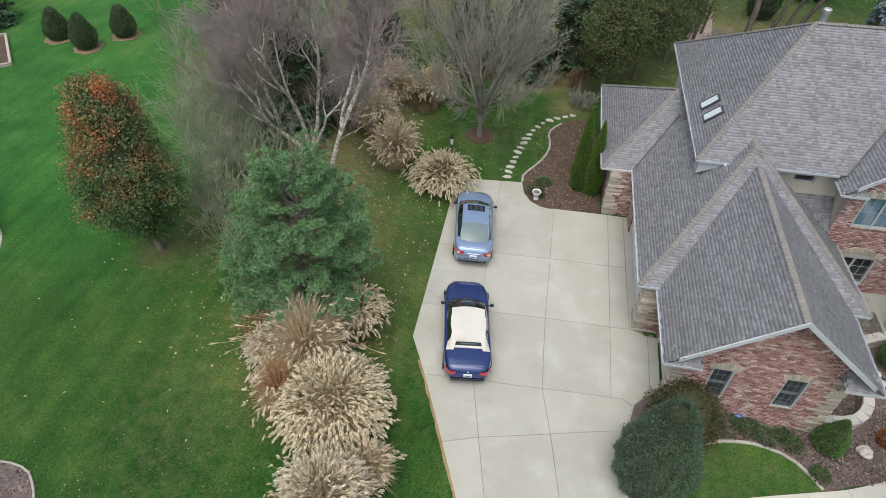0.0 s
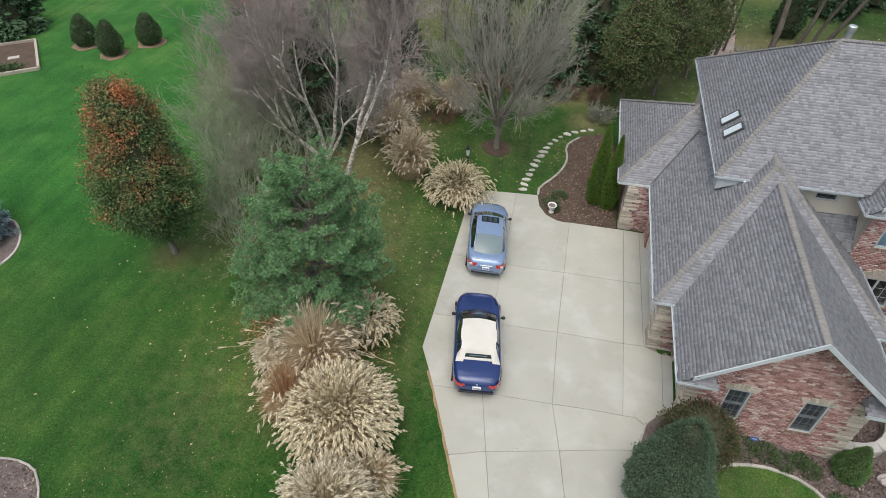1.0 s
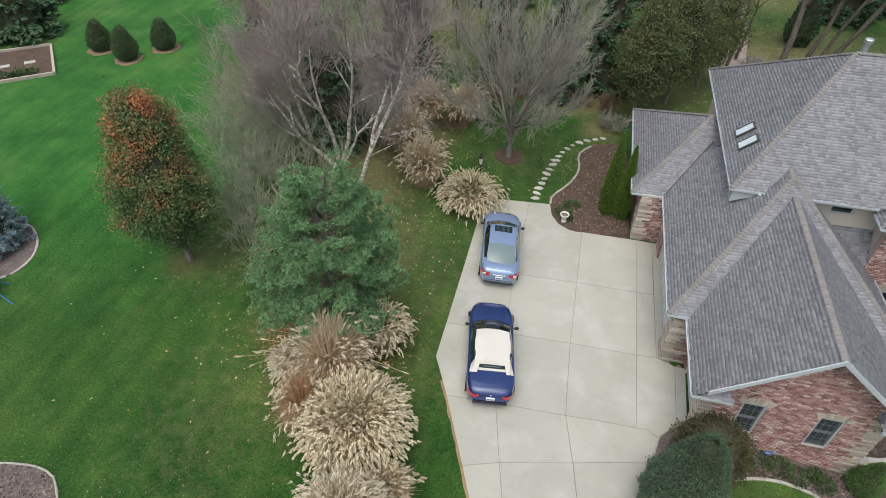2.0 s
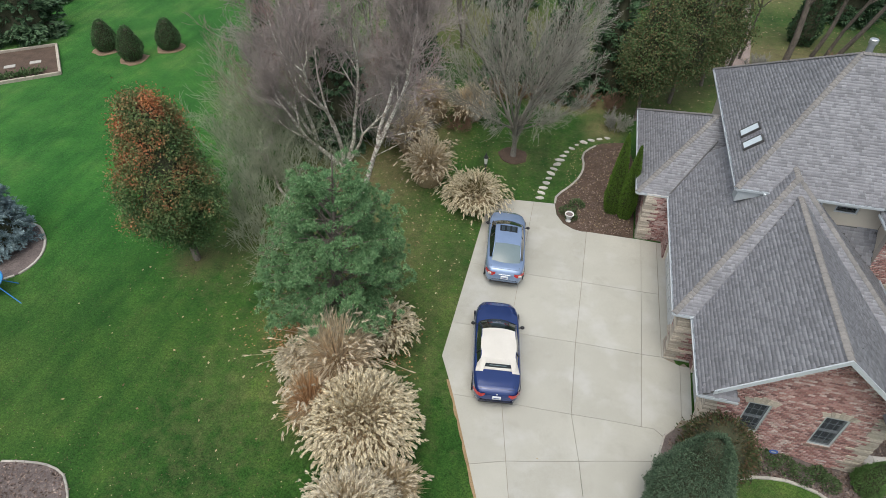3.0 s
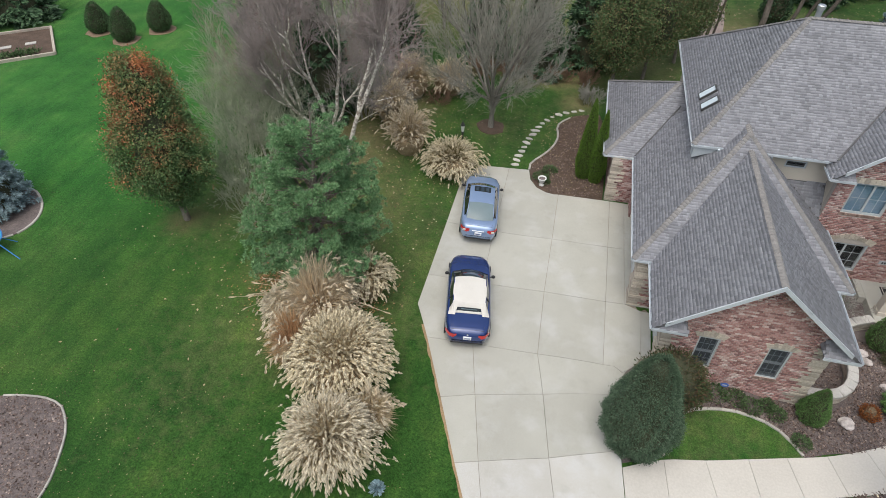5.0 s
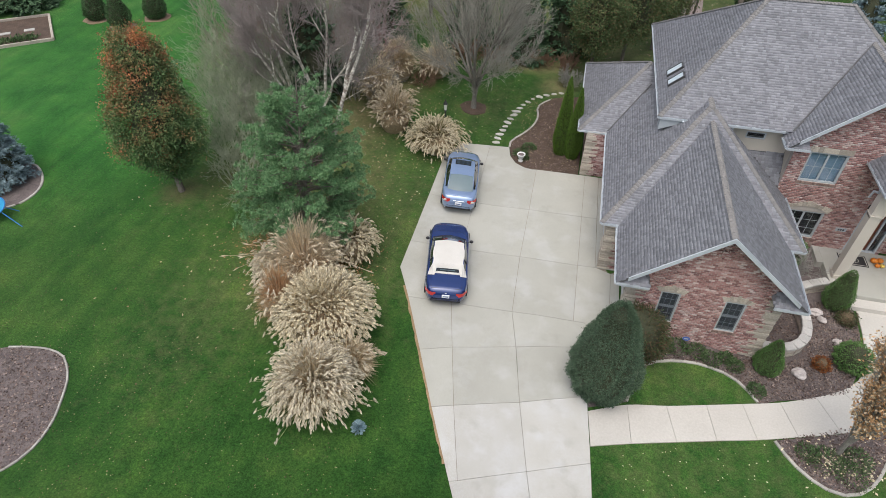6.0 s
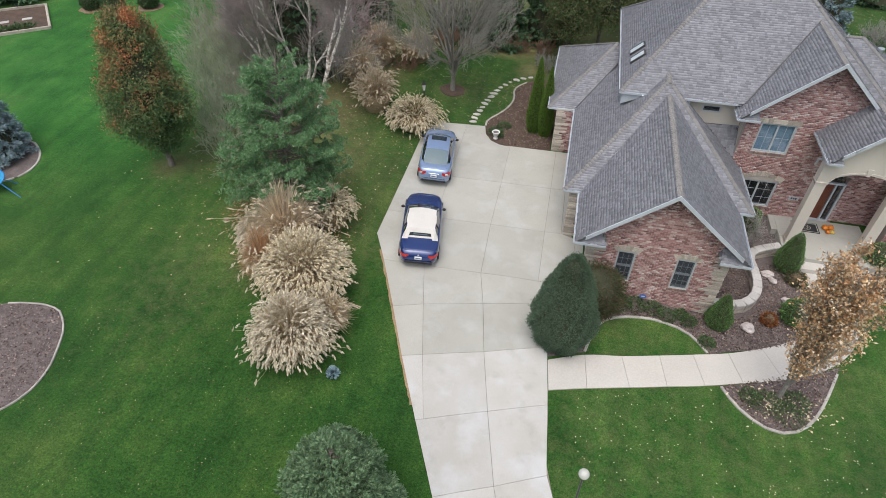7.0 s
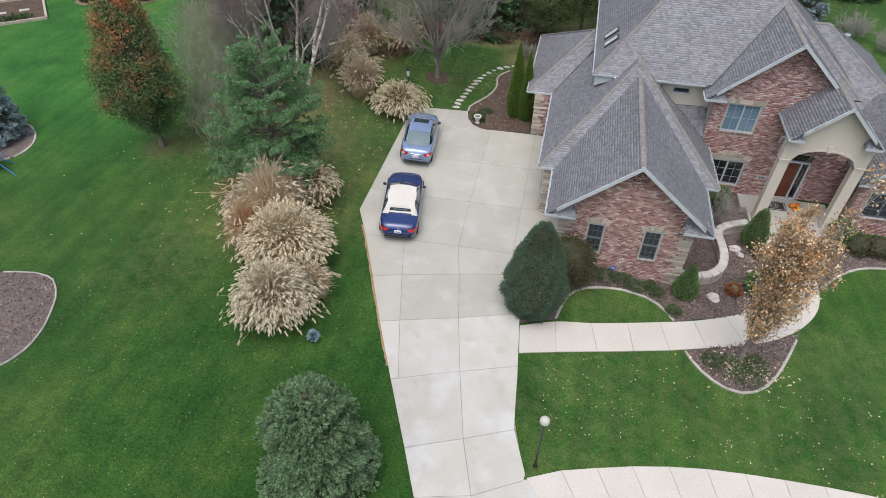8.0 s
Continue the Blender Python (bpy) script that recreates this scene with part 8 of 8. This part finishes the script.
            part("arch_lip", bm, BLACKTRIM, body)
            # Flat dark disc on the uncut flank stands for the shaded arch opening.
            bm = bmesh.new()
            lathe(bm, [(0.37, -0.03), (0.37, 0.0)], 24)
            for v in bm.verts:
                v.co = Vector((sx * (W / 2 - 0.03 + v.co.z), cy + v.co.x, 0.34 + v.co.y))
            part("wheel_well_shade", bm, BLACKTRIM, body)
    # bumper strip, plate, badge, shut lines
    bm = bmesh.new()
    box(bm, -0.62 * k, 0.62 * k, s2y(0) - 0.01, s2y(0.02), 0.36, 0.44)
    bevelled(bm, 0.015, 2)
    part("rear_diffuser", bm, BLACKTRIM, body)
    bm = bmesh.new()
    box(bm, -0.16, 0.16, s2y(0) - 0.035, s2y(0) + 0.02, 0.62, 0.77)
    bevelled(bm, 0.008, 1)
    plate = part("number_plate", bm, PLATE, t, "white number plate")
    bm = bmesh.new()
    box(bm, -0.11, 0.11, s2y(0) - 0.038, s2y(0) - 0.035, 0.67, 0.72)
    part("bar", bm, gloss("plate_ink", (0.1, 0.14, 0.3), 0.5), plate)
    bm = bmesh.new()
    if soft:
        lathe(bm, [(0.04, 0), (0.04, 0.012), (0.03, 0.016)], 16, (0, 0, 0))
        for v in bm.verts:
            v.co = Vector((v.co.x, s2y(0.012) - v.co.z, 0.83 + v.co.y))
    else:
        box(bm, -0.28, 0.28, s2y(0.004), s2y(0.022), 0.80, 0.84)
        bevelled(bm, 0.008, 1)
    part("badge", bm, CHROME, body)
    bm = bmesh.new()
    for sx in (-1, 1):
        tube(bm, [(sx * 0.62 * k, s2y(0.06), curve_at(deck, 0.06) + 0.004), (sx * 0.64 * k, s2y(0.2), curve_at(deck, 0.2) + 0.004)], 0.006, 4)
    tube(bm, [(-0.62 * k, s2y(0.045), curve_at(deck, 0.045) + 0.003), (0.62 * k, s2y(0.045), curve_at(deck, 0.045) + 0.003)], 0.006, 4)
    part("shut_line", bm, BLACKTRIM, body)
    bm = bmesh.new()
    for gx in (-0.11, 0.11):
        box(bm, gx - 0.09, gx + 0.09, s2y(0.985), s2y(1.002), 0.36, 0.46)
    part("grille", bm, BLACKTRIM, body)
    return t


NAVY = gloss("navy_metallic_paint", (0.016, 0.038, 0.15), 0.22, 0.2, 1.0)
STEEL = gloss("steel_blue_metallic_paint", (0.235, 0.325, 0.50), 0.22, 0.3, 1.0)


def ground_pose(x, y, turn):
    a = radians(turn)
    f = Vector((-math.sin(a), math.cos(a), 0))
    p, q = Vector((x, y, 0)) + f * 1.4, Vector((x, y, 0)) - f * 1.4
    r = Vector((math.cos(a), math.sin(a), 0))
    u, w = Vector((x, y, 0)) + r * 0.8, Vector((x, y, 0)) - r * 0.8
    pitch = math.atan2(gz(p.x, p.y) - gz(q.x, q.y), 2.8)
    roll = math.atan2(gz(w.x, w.y) - gz(u.x, u.y), 1.6)
    zc = (gz(p.x, p.y) + gz(q.x, q.y) + gz(u.x, u.y) + gz(w.x, w.y)) / 4 + 0.036
    return Matrix.Translation((x, y, zc)) @ Matrix.Rotation(a, 4, "Z") @ Matrix.Rotation(pitch, 4, "X") @ Matrix.Rotation(roll, 4, "Y")


car("convertible_car", "navy blue convertible with a cream canvas top parked on the driveway", ground_pose(-3.24, 1.92, 9.8), 4.82, 1.855, 1.36, NAVY, True)
car("sedan_car", "steel blue four-door sedan with a sunroof parked on the driveway", ground_pose(-3.88, 7.97, 7.2), 4.66, 1.795, 1.47, STEEL)


# ---- small things outdoors ----
BLACKPAINT = gloss("black_lamp_paint", (0.02, 0.022, 0.022), 0.4)
lamp = thing("post_lamp", "black lawn lamp post with a white globe", "lamp post", Matrix.Translation((4.74, -9.88, gz(4.74, -9.88))))
bm = bmesh.new()
lathe(bm, [(0.09, -0.05), (0.09, 0.05), (0.06, 0.1), (0.038, 0.16), (0.036, 2.55), (0.06, 2.58), (0.08, 2.62), (0.05, 2.66)], 16)
part("post", bm, BLACKPAINT, lamp)
bm = bmesh.new()
bmesh.ops.create_uvsphere(bm, u_segments=24, v_segments=14, radius=0.165)
for v in bm.verts:
    v.co.z += 2.83
part("globe", bm, gloss("white_globe_glass", (0.50, 0.50, 0.45), 0.2), lamp, "white glass globe", True)
plamp = thing("path_lamp", "small black lantern on a post behind the grass", "lamp post", Matrix.Translation((-5.7, 12.35, gz(-5.7, 12.35))) @ Matrix.Diagonal((1, 1, 1.3, 1)))
bm = bmesh.new()
lathe(bm, [(0.05, -0.05), (0.045, 1.25), (0.09, 1.28), (0.09, 1.32)], 12)
part("post", bm, BLACKPAINT, plamp)
bm = bmesh.new()
lathe(bm, [(0.07, 1.32), (0.11, 1.58), (0.1, 1.6)], 8)
part("lantern_glass", bm, gloss("lantern_glass", (0.6, 0.62, 0.58), 0.2), plamp)
bm = bmesh.new()
lathe(bm, [(0.14, 1.6), (0.05, 1.72), (0.02, 1.78), (0.025, 1.82)], 8)
part("lantern_cap", bm, BLACKPAINT, plamp)
pot = thing("flower_pot", "white pedestal urn with dark soil at the bed's corner", "flower pot", Matrix.Translation((-1.12, 11.25, gz(-1.12, 11.25) + 0.03)) @ Matrix.Scale(0.85, 4))
bm = bmesh.new()
lathe(bm, [(0.16, 0), (0.17, 0.06), (0.09, 0.12), (0.09, 0.18), (0.17, 0.26), (0.22, 0.46), (0.27, 0.5), (0.27, 0.55), (0.22, 0.55), (0.2, 0.46)], 24)
part("urn", bm, surface("white_urn_stone", (0.62, 0.62, 0.6), (0.76, 0.76, 0.74), 4, 30, 0.7, 0.2, obj=True), pot, "", True)
bm = bmesh.new()
lathe(bm, [(0.205, 0.47), (0.2, 0.5)], 20)
part("soil", bm, MULCH, pot)
# curved stone planter wall at the garage corner
planter = thing("planter_wall", "curved low stone planter wall with pale cap stones", "garden wall")
PL = rounded([(10.2, 1.0), (10.8, 0.95), (11.5, 1.1), (12.1, 1.7), (12.35, 2.6), (12.3, 3.6), (12.15, 4.4), (12.5, 4.95), (13.2, 5.3), (13.9, 5.6)], 2, False)
pts = along(PL, 0.46)
PALESTONE = surface("pale_cap_stone", (0.40, 0.385, 0.36), (0.53, 0.51, 0.48), 2, 20, 0.9, 0.3, single=0.08)
for a, b in zip(pts, pts[1:]):
    t = (b - a).normalized()
    n = Vector((-t.y, t.x))
    zb = -0.42
    bm = bmesh.new()
    v = prism(bm, [(*(a + n * 0.2 + t * 0.004), zb - 0.02), (*(a - n * 0.2 + t * 0.004), zb - 0.02), (*(b - n * 0.2 - t * 0.004), zb - 0.02), (*(b + n * 0.2 - t * 0.004), zb - 0.02)], (0, 0, 0.13))
    bmesh.ops.bevel(bm, geom=list(bm.edges), offset=0.025, segments=1, affect="EDGES")
    part("cap_stone", bm, PALESTONE, planter)
    z = zb - 0.02
    while z > gz(*a) - 0.05:
        h_ = random.uniform(0.09, 0.15)
        bm = bmesh.new()
        o = random.uniform(0.14, 0.17)
        prism(bm, [(*(a + n * o), z - h_ + 0.008), (*(a - n * o), z - h_ + 0.008), (*(b - n * o), z - h_ + 0.008), (*(b + n * o), z - h_ + 0.008)], (0, 0, h_ - 0.008))
        part("wall_stone", bm, STONE, planter)
        z -= h_
# boulders in the bed
ROCK = surface("pale_boulder", (0.40, 0.355, 0.33), (0.64, 0.58, 0.55), 2.5, 14, 0.9, 0.6, 0.02, obj=True)
for i, (x, y, sx, sy, sz) in enumerate(((11.72, 0.12, 0.30, 0.22, 0.22), (13.65, 2.25, 0.19, 0.16, 0.14), (13.08, 3.85, 0.28, 0.2, 0.18), (13.25, 3.4, 0.19, 0.17, 0.17))):
    bm = bmesh.new()
    bmesh.ops.create_icosphere(bm, subdivisions=3, radius=1)
    for v in bm.verts:
        f = 1 + 0.42 * noise.noise(v.co * 1.3 + Vector((i * 7, 0, 0))) + 0.08 * noise.noise(v.co * 4 + Vector((i, 3, 0)))
        v.co = Vector((v.co.x * sx * f, v.co.y * sy * f, v.co.z * sz * f))
    ob = part("boulder", bm, ROCK)
    ob.location = (x, y, gz(x, y) + sz * 0.45)
    tagged(ob, "pale rough boulder lying in the mulch", "rock", "boulders")
# blue sign in the bed by the garage wall
sign = thing("garden_sign", "small blue oval sign on a stake by the wall", "sign", Matrix.Translation((7.15, 0.35, gz(7.15, 0.35))))
bm = bmesh.new()
tube(bm, [(0, 0, -0.05), (0, 0, 0.5)], 0.012, 6)
part("stake", bm, BLACKPAINT, sign)
bm = bmesh.new()
lathe(bm, [(0.15, 0), (0.15, 0.02)], 20)
for v in bm.verts:
    v.co = Vector((v.co.x, v.co.z - 0.03, 0.55 + v.co.y * 0.75))
face = part("face", bm, gloss("blue_sign_paint", (0.08, 0.16, 0.5), 0.4), sign)
bm = bmesh.new()
box(bm, -0.08, 0.08, -0.036, -0.03, 0.52, 0.58)
part("bar", bm, WHITE, face)
# blue saucer swing at the lawn's edge
swing = thing("saucer_chair", "blue mesh saucer chair on bent metal legs", "garden chair", Matrix.Translation((-24.4, -0.45, 0.9)))
BLUE = gloss("blue_enamel", (0.02, 0.16, 0.45), 0.35)
bm = bmesh.new()
tube(bm, [(0.55 * math.cos(a), 0.5 * math.sin(a), 0.62 + 0.2 * math.sin(a)) for a in np.linspace(0, 2 * math.pi, 25)], 0.025, 8)
part("hoop", bm, BLUE, swing)
bm = bmesh.new()
rows = [[(r * 0.55 * math.cos(a), r * 0.5 * math.sin(a), 0.62 + r * 0.2 * math.sin(a) - 0.22 * (1 - r * r)) for a in np.linspace(0, 2 * math.pi, 25)] for r in (0.05, 0.4, 0.7, 1.0)]
sheet(bm, rows)
part("seat", bm, gloss("turquoise_mesh", (0.03, 0.28, 0.5), 0.5), swing, "turquoise mesh seat", True)
for px, py in ((-0.7, -0.5), (1.55, -0.35), (-0.6, 0.6), (0.6, 0.6)):
    bm = bmesh.new()
    tube(bm, [(px * 0.35, py * 0.4, 0.5), (px, py, 0.02)], 0.022, 6)
    part("leg", bm, BLUE, swing)
# blue-grey succulent by the grasses
suc = thing("blue_spurge", "small blue-grey rosette plant in the lawn", "plant", Matrix.Translation((-4.45, -6.85, gz(-4.45, -6.85))))
n = 260
a, f = RNG.uniform(0, 2 * math.pi, n), RNG.uniform(0, 1, n)
kites("leaves", np.stack([0.12 * f * np.cos(a), 0.12 * f * np.sin(a), 0.1 + 0.3 * (1 - f)], 1), np.stack([np.cos(a), np.sin(a), 1.2 - f], 1), 0.2, 0.07, leafy("blue_grey_leaves", [(0.20, 0.30, 0.35), (0.30, 0.42, 0.47), (0.42, 0.54, 0.58)]), suc)


# ---- litter ----
def litter(name, label, n, place, material, size=0.09, lift=0.012, flat=0.9):
    pts = []
    while len(pts) < n:
        x, y = place()
        pts.append((x, y, gz(x, y) + lift))
    a = RNG.uniform(0, 2 * math.pi, n)
    d = np.stack([np.cos(a), np.sin(a), RNG.normal(0, 0.25, n)], 1)
    ob = kites(name, np.array(pts), d, RNG.uniform(0.6, 1.4, n) * size, RNG.uniform(0.5, 0.9, n) * size, material, None, flat=flat)
    return tagged(ob, label, "leaves", kind="stuff")


L_FALL = leafy("fallen_leaves", [(0.16, 0.11, 0.06), (0.26, 0.20, 0.11), (0.40, 0.33, 0.20), (0.13, 0.08, 0.04)], glow=0.0)
L_PALE = leafy("pale_fallen_leaves", [(0.50, 0.42, 0.26), (0.66, 0.60, 0.44)], glow=0.0)
L_DULL = leafy("dull_fallen_leaves", [(0.02, 0.022, 0.01), (0.05, 0.04, 0.018), (0.14, 0.11, 0.06)], glow=0.0)
U = RNG.uniform
litter("fallen_leaves", "scattered brown fallen leaves on the lawn", 3600, lambda: (U(-26, -5), U(-17, 10)), L_DULL, 0.055)
litter("fallen_leaves", "scattered pale fallen leaves on the front lawn", 260, lambda: (U(4.6, 20), U(-8.4, -4.0)), L_PALE, 0.06)
litter("fallen_leaves", "pale fallen leaves on the rear garden grass", 260, lambda: (U(-10.5, -2.0), U(3.0, 22)), L_PALE, 0.075)
litter("fallen_leaves", "pale fallen leaves on the mulch round the tree", 260, lambda: (RNG.normal(12.5, 0.75), RNG.normal(-3.6, 0.4)), L_PALE, 0.10, 0.05)
litter("fallen_leaves", "scattered tan fallen leaves on the open lawn", 900, lambda: (U(-20, -3), U(-18, -5)), L_FALL, 0.05)
litter("fallen_leaves", "brown leaf litter under the trees", 2200, lambda: (RNG.normal(-12, 4.0), RNG.normal(12, 6)), L_FALL, 0.11)
litter("fallen_leaves", "leaf litter along the rear beds", 700, lambda: (U(-1.6, 2.0), U(11, 19.2)), L_FALL, 0.08, 0.045)
litter("fallen_leaves", "leaf litter in the woods behind", 4000, lambda: (U(-26, 28), U(24, 48)), L_FALL, 0.16)
L_CHIP = leafy("mulch_chips", [(0.045, 0.03, 0.024), (0.10, 0.068, 0.055), (0.18, 0.13, 0.11), (0.30, 0.24, 0.205)], glow=0.0)


def in_loop(loop):
    xs, ys = [p[0] for p in loop], [p[1] for p in loop]

    def pick():
        while True:
            x, y = U(min(xs), max(xs)), U(min(ys), max(ys))
            if inside(loop, np.array([[x, y]]))[0]:
                return x, y
    return pick


BEDLOOP = LAWN_RIM + [(10.7, -1.35), (12.2, -0.9), (13.45, -0.36), (13.9, 0.5), (14.35, 1.5), (14.65, 3.0), (14.7, 4.6), (12.5, 4.4), (12.6, 2.2), (11.8, 0.9), (11.2, 0.6), (10.0, 0.6), (4.6, 0.6), (3.6, 0.0), (3.3, -2.0), (4.8, -3.0)]
litter("mulch_chips", "loose bark chips on the front bed", 9000, in_loop(BEDLOOP), L_CHIP, 0.085, 0.04, 0.6)
litter("mulch_chips", "loose bark chips inside the stone planter", 1200, in_loop([(10.4, 1.4), (11.4, 1.4), (11.95, 2.0), (12.1, 3.2), (11.9, 4.6), (11.0, 5.0), (10.5, 3.0)]), L_CHIP, 0.085, 0.045, 0.6)
litter("mulch_chips", "loose bark chips under the wing window", 2200, in_loop([(17.0, 2.6), (18.4, 3.8), (19.3, 4.1), (22.8, 4.2), (22.8, 6.4), (17.0, 5.6)]), L_CHIP, 0.085, 0.045, 0.6)
litter("mulch_chips", "loose bark chips on the rear bed", 3500, in_loop([(-0.39, 10.7), (-1.6, 11.6), (-1.8, 13.0), (-0.8, 15.1), (-0.6, 16.3), (-0.7, 17.6), (1.6, 19.2), (2.0, 17), (2.0, 10.8)]), L_CHIP, 0.085, 0.045, 0.6)
litter("mulch_chips", "loose bark chips on the island bed", 5000, in_loop(ISLAND), L_CHIP, 0.085, 0.04, 0.6)
litter("mulch_chips", "loose bark chips round the orange tree", 2600, in_loop(TREE_RIM), L_CHIP, 0.085, 0.04, 0.6)
L_COVER = leafy("ground_cover_leaves", [(0.05, 0.09, 0.035), (0.09, 0.15, 0.06), (0.15, 0.21, 0.10)])


def perennials(x, y, r, n, h, seed):
    t = thing("perennial_plant", "low green perennial in the mulch", "plant", Matrix.Translation((x, y, gz(x, y) + 0.03)), "perennials")
    rng = np.random.default_rng(seed)
    a, f = rng.uniform(0, 2 * math.pi, n), np.sqrt(rng.uniform(0, 1, n))
    c = np.stack([r * f * np.cos(a), r * f * np.sin(a), h * rng.uniform(0.1, 1, n) * (1.1 - f * 0.6)], 1)
    kites("leaves", c, np.stack([np.cos(a), np.sin(a), np.full(n, 0.7)], 1) + rng.normal(0, 0.5, (n, 3)), rng.uniform(0.06, 0.13, n), rng.uniform(0.03, 0.06, n), L_COVER, t, rng=rng)


for i, (x, y, r, h) in enumerate(((6.2, 0.1, 0.55, 0.3), (6.9, 0.2, 0.45, 0.35), (7.7, 0.2, 0.4, 0.3), (8.3, 0.05, 0.4, 0.25), (9.2, -0.05, 0.35, 0.25), (8.9, 0.25, 0.3, 0.3), (9.9, -1.1, 0.35, 0.25), (11.9, -3.7, 0.6, 0.3), (12.6, -4.1, 0.6, 0.3), (13.0, -3.4, 0.5, 0.3), (11.3, -3.5, 0.4, 0.25), (-1.2, 11.9, 0.45, 0.3), (-0.8, 12.6, 0.4, 0.3), (-1.0, 11.5, 0.3, 0.25))):
    perennials(x, y, r, 420, h, 400 + i)

DRY = surface("dead_turf", (0.20, 0.14, 0.07), (0.40, 0.28, 0.16), 3.0, 24.0, 0.95, 0.6, 0.02, spread=0.1)
edge_turf = thing("dead_turf_strip", "strip of dry orange turf along the driveway edge", "turf", kind="structure")
side_line = [tuple(p) for p in along([(-4.75, 0.3), (-3.9, -1.5), (-2.22, -5.26), (-1.2, -7.4)], 0.22)]
outer = [(x + 0.03, y) for x, y in side_line]
inner = [(x - random.choice((0.06, 0.08, 0.1)) * random.uniform(0.8, 1.1), y - 0.03) for x, y in side_line]
part("turf", draped(outer + inner[::-1], 0.022, 0.05), DRY, edge_turf)
# paving blocks and a cloche in the vegetable bed
for x, y in ((-38.2, 18.2), (-39.4, 17.2), (-40.6, 16.2)):
    bm = bmesh.new()
    box(bm, -0.35, 0.35, -0.2, 0.2, 0, 0.06)
    bevelled(bm, 0.015, 1)
    ob = part("paving_block", bm, FLAG)
    ob.matrix_basis = pose(x, y, gz(x, y) + 0.045, 0, 0, 38)
    tagged(ob, "pale paving block lying in the vegetable bed", "paving block", "paving blocks")
n = 700
t_ = RNG.uniform(0, 1, n)
kites_at = np.stack([-36.6 - 3.2 * t_ + RNG.normal(0, 0.2, n), 16.95 - 2.5 * t_ + RNG.normal(0, 0.2, n), 1.0 + RNG.uniform(0, 0.25, n)], 1)
veg = thing("vegetable_row", "row of low green vegetables in the timber-edged bed", "plant")
kites("leaves", kites_at, RNG.normal(0, 0.5, (n, 3)) + np.array([0, 0, 0.8]), 0.2, 0.12, L_COVER, veg)
L_STRAW = leafy("fallen_pine_needles", [(0.24, 0.115, 0.05), (0.36, 0.19, 0.09), (0.46, 0.28, 0.15)], glow=0.0)
litter("pine_needle_litter", "orange-brown fallen needles under the pine", 5200, lambda: (RNG.normal(-9.6, 1.2), RNG.normal(0.7, 0.8)), L_STRAW, 0.08, 0.02)
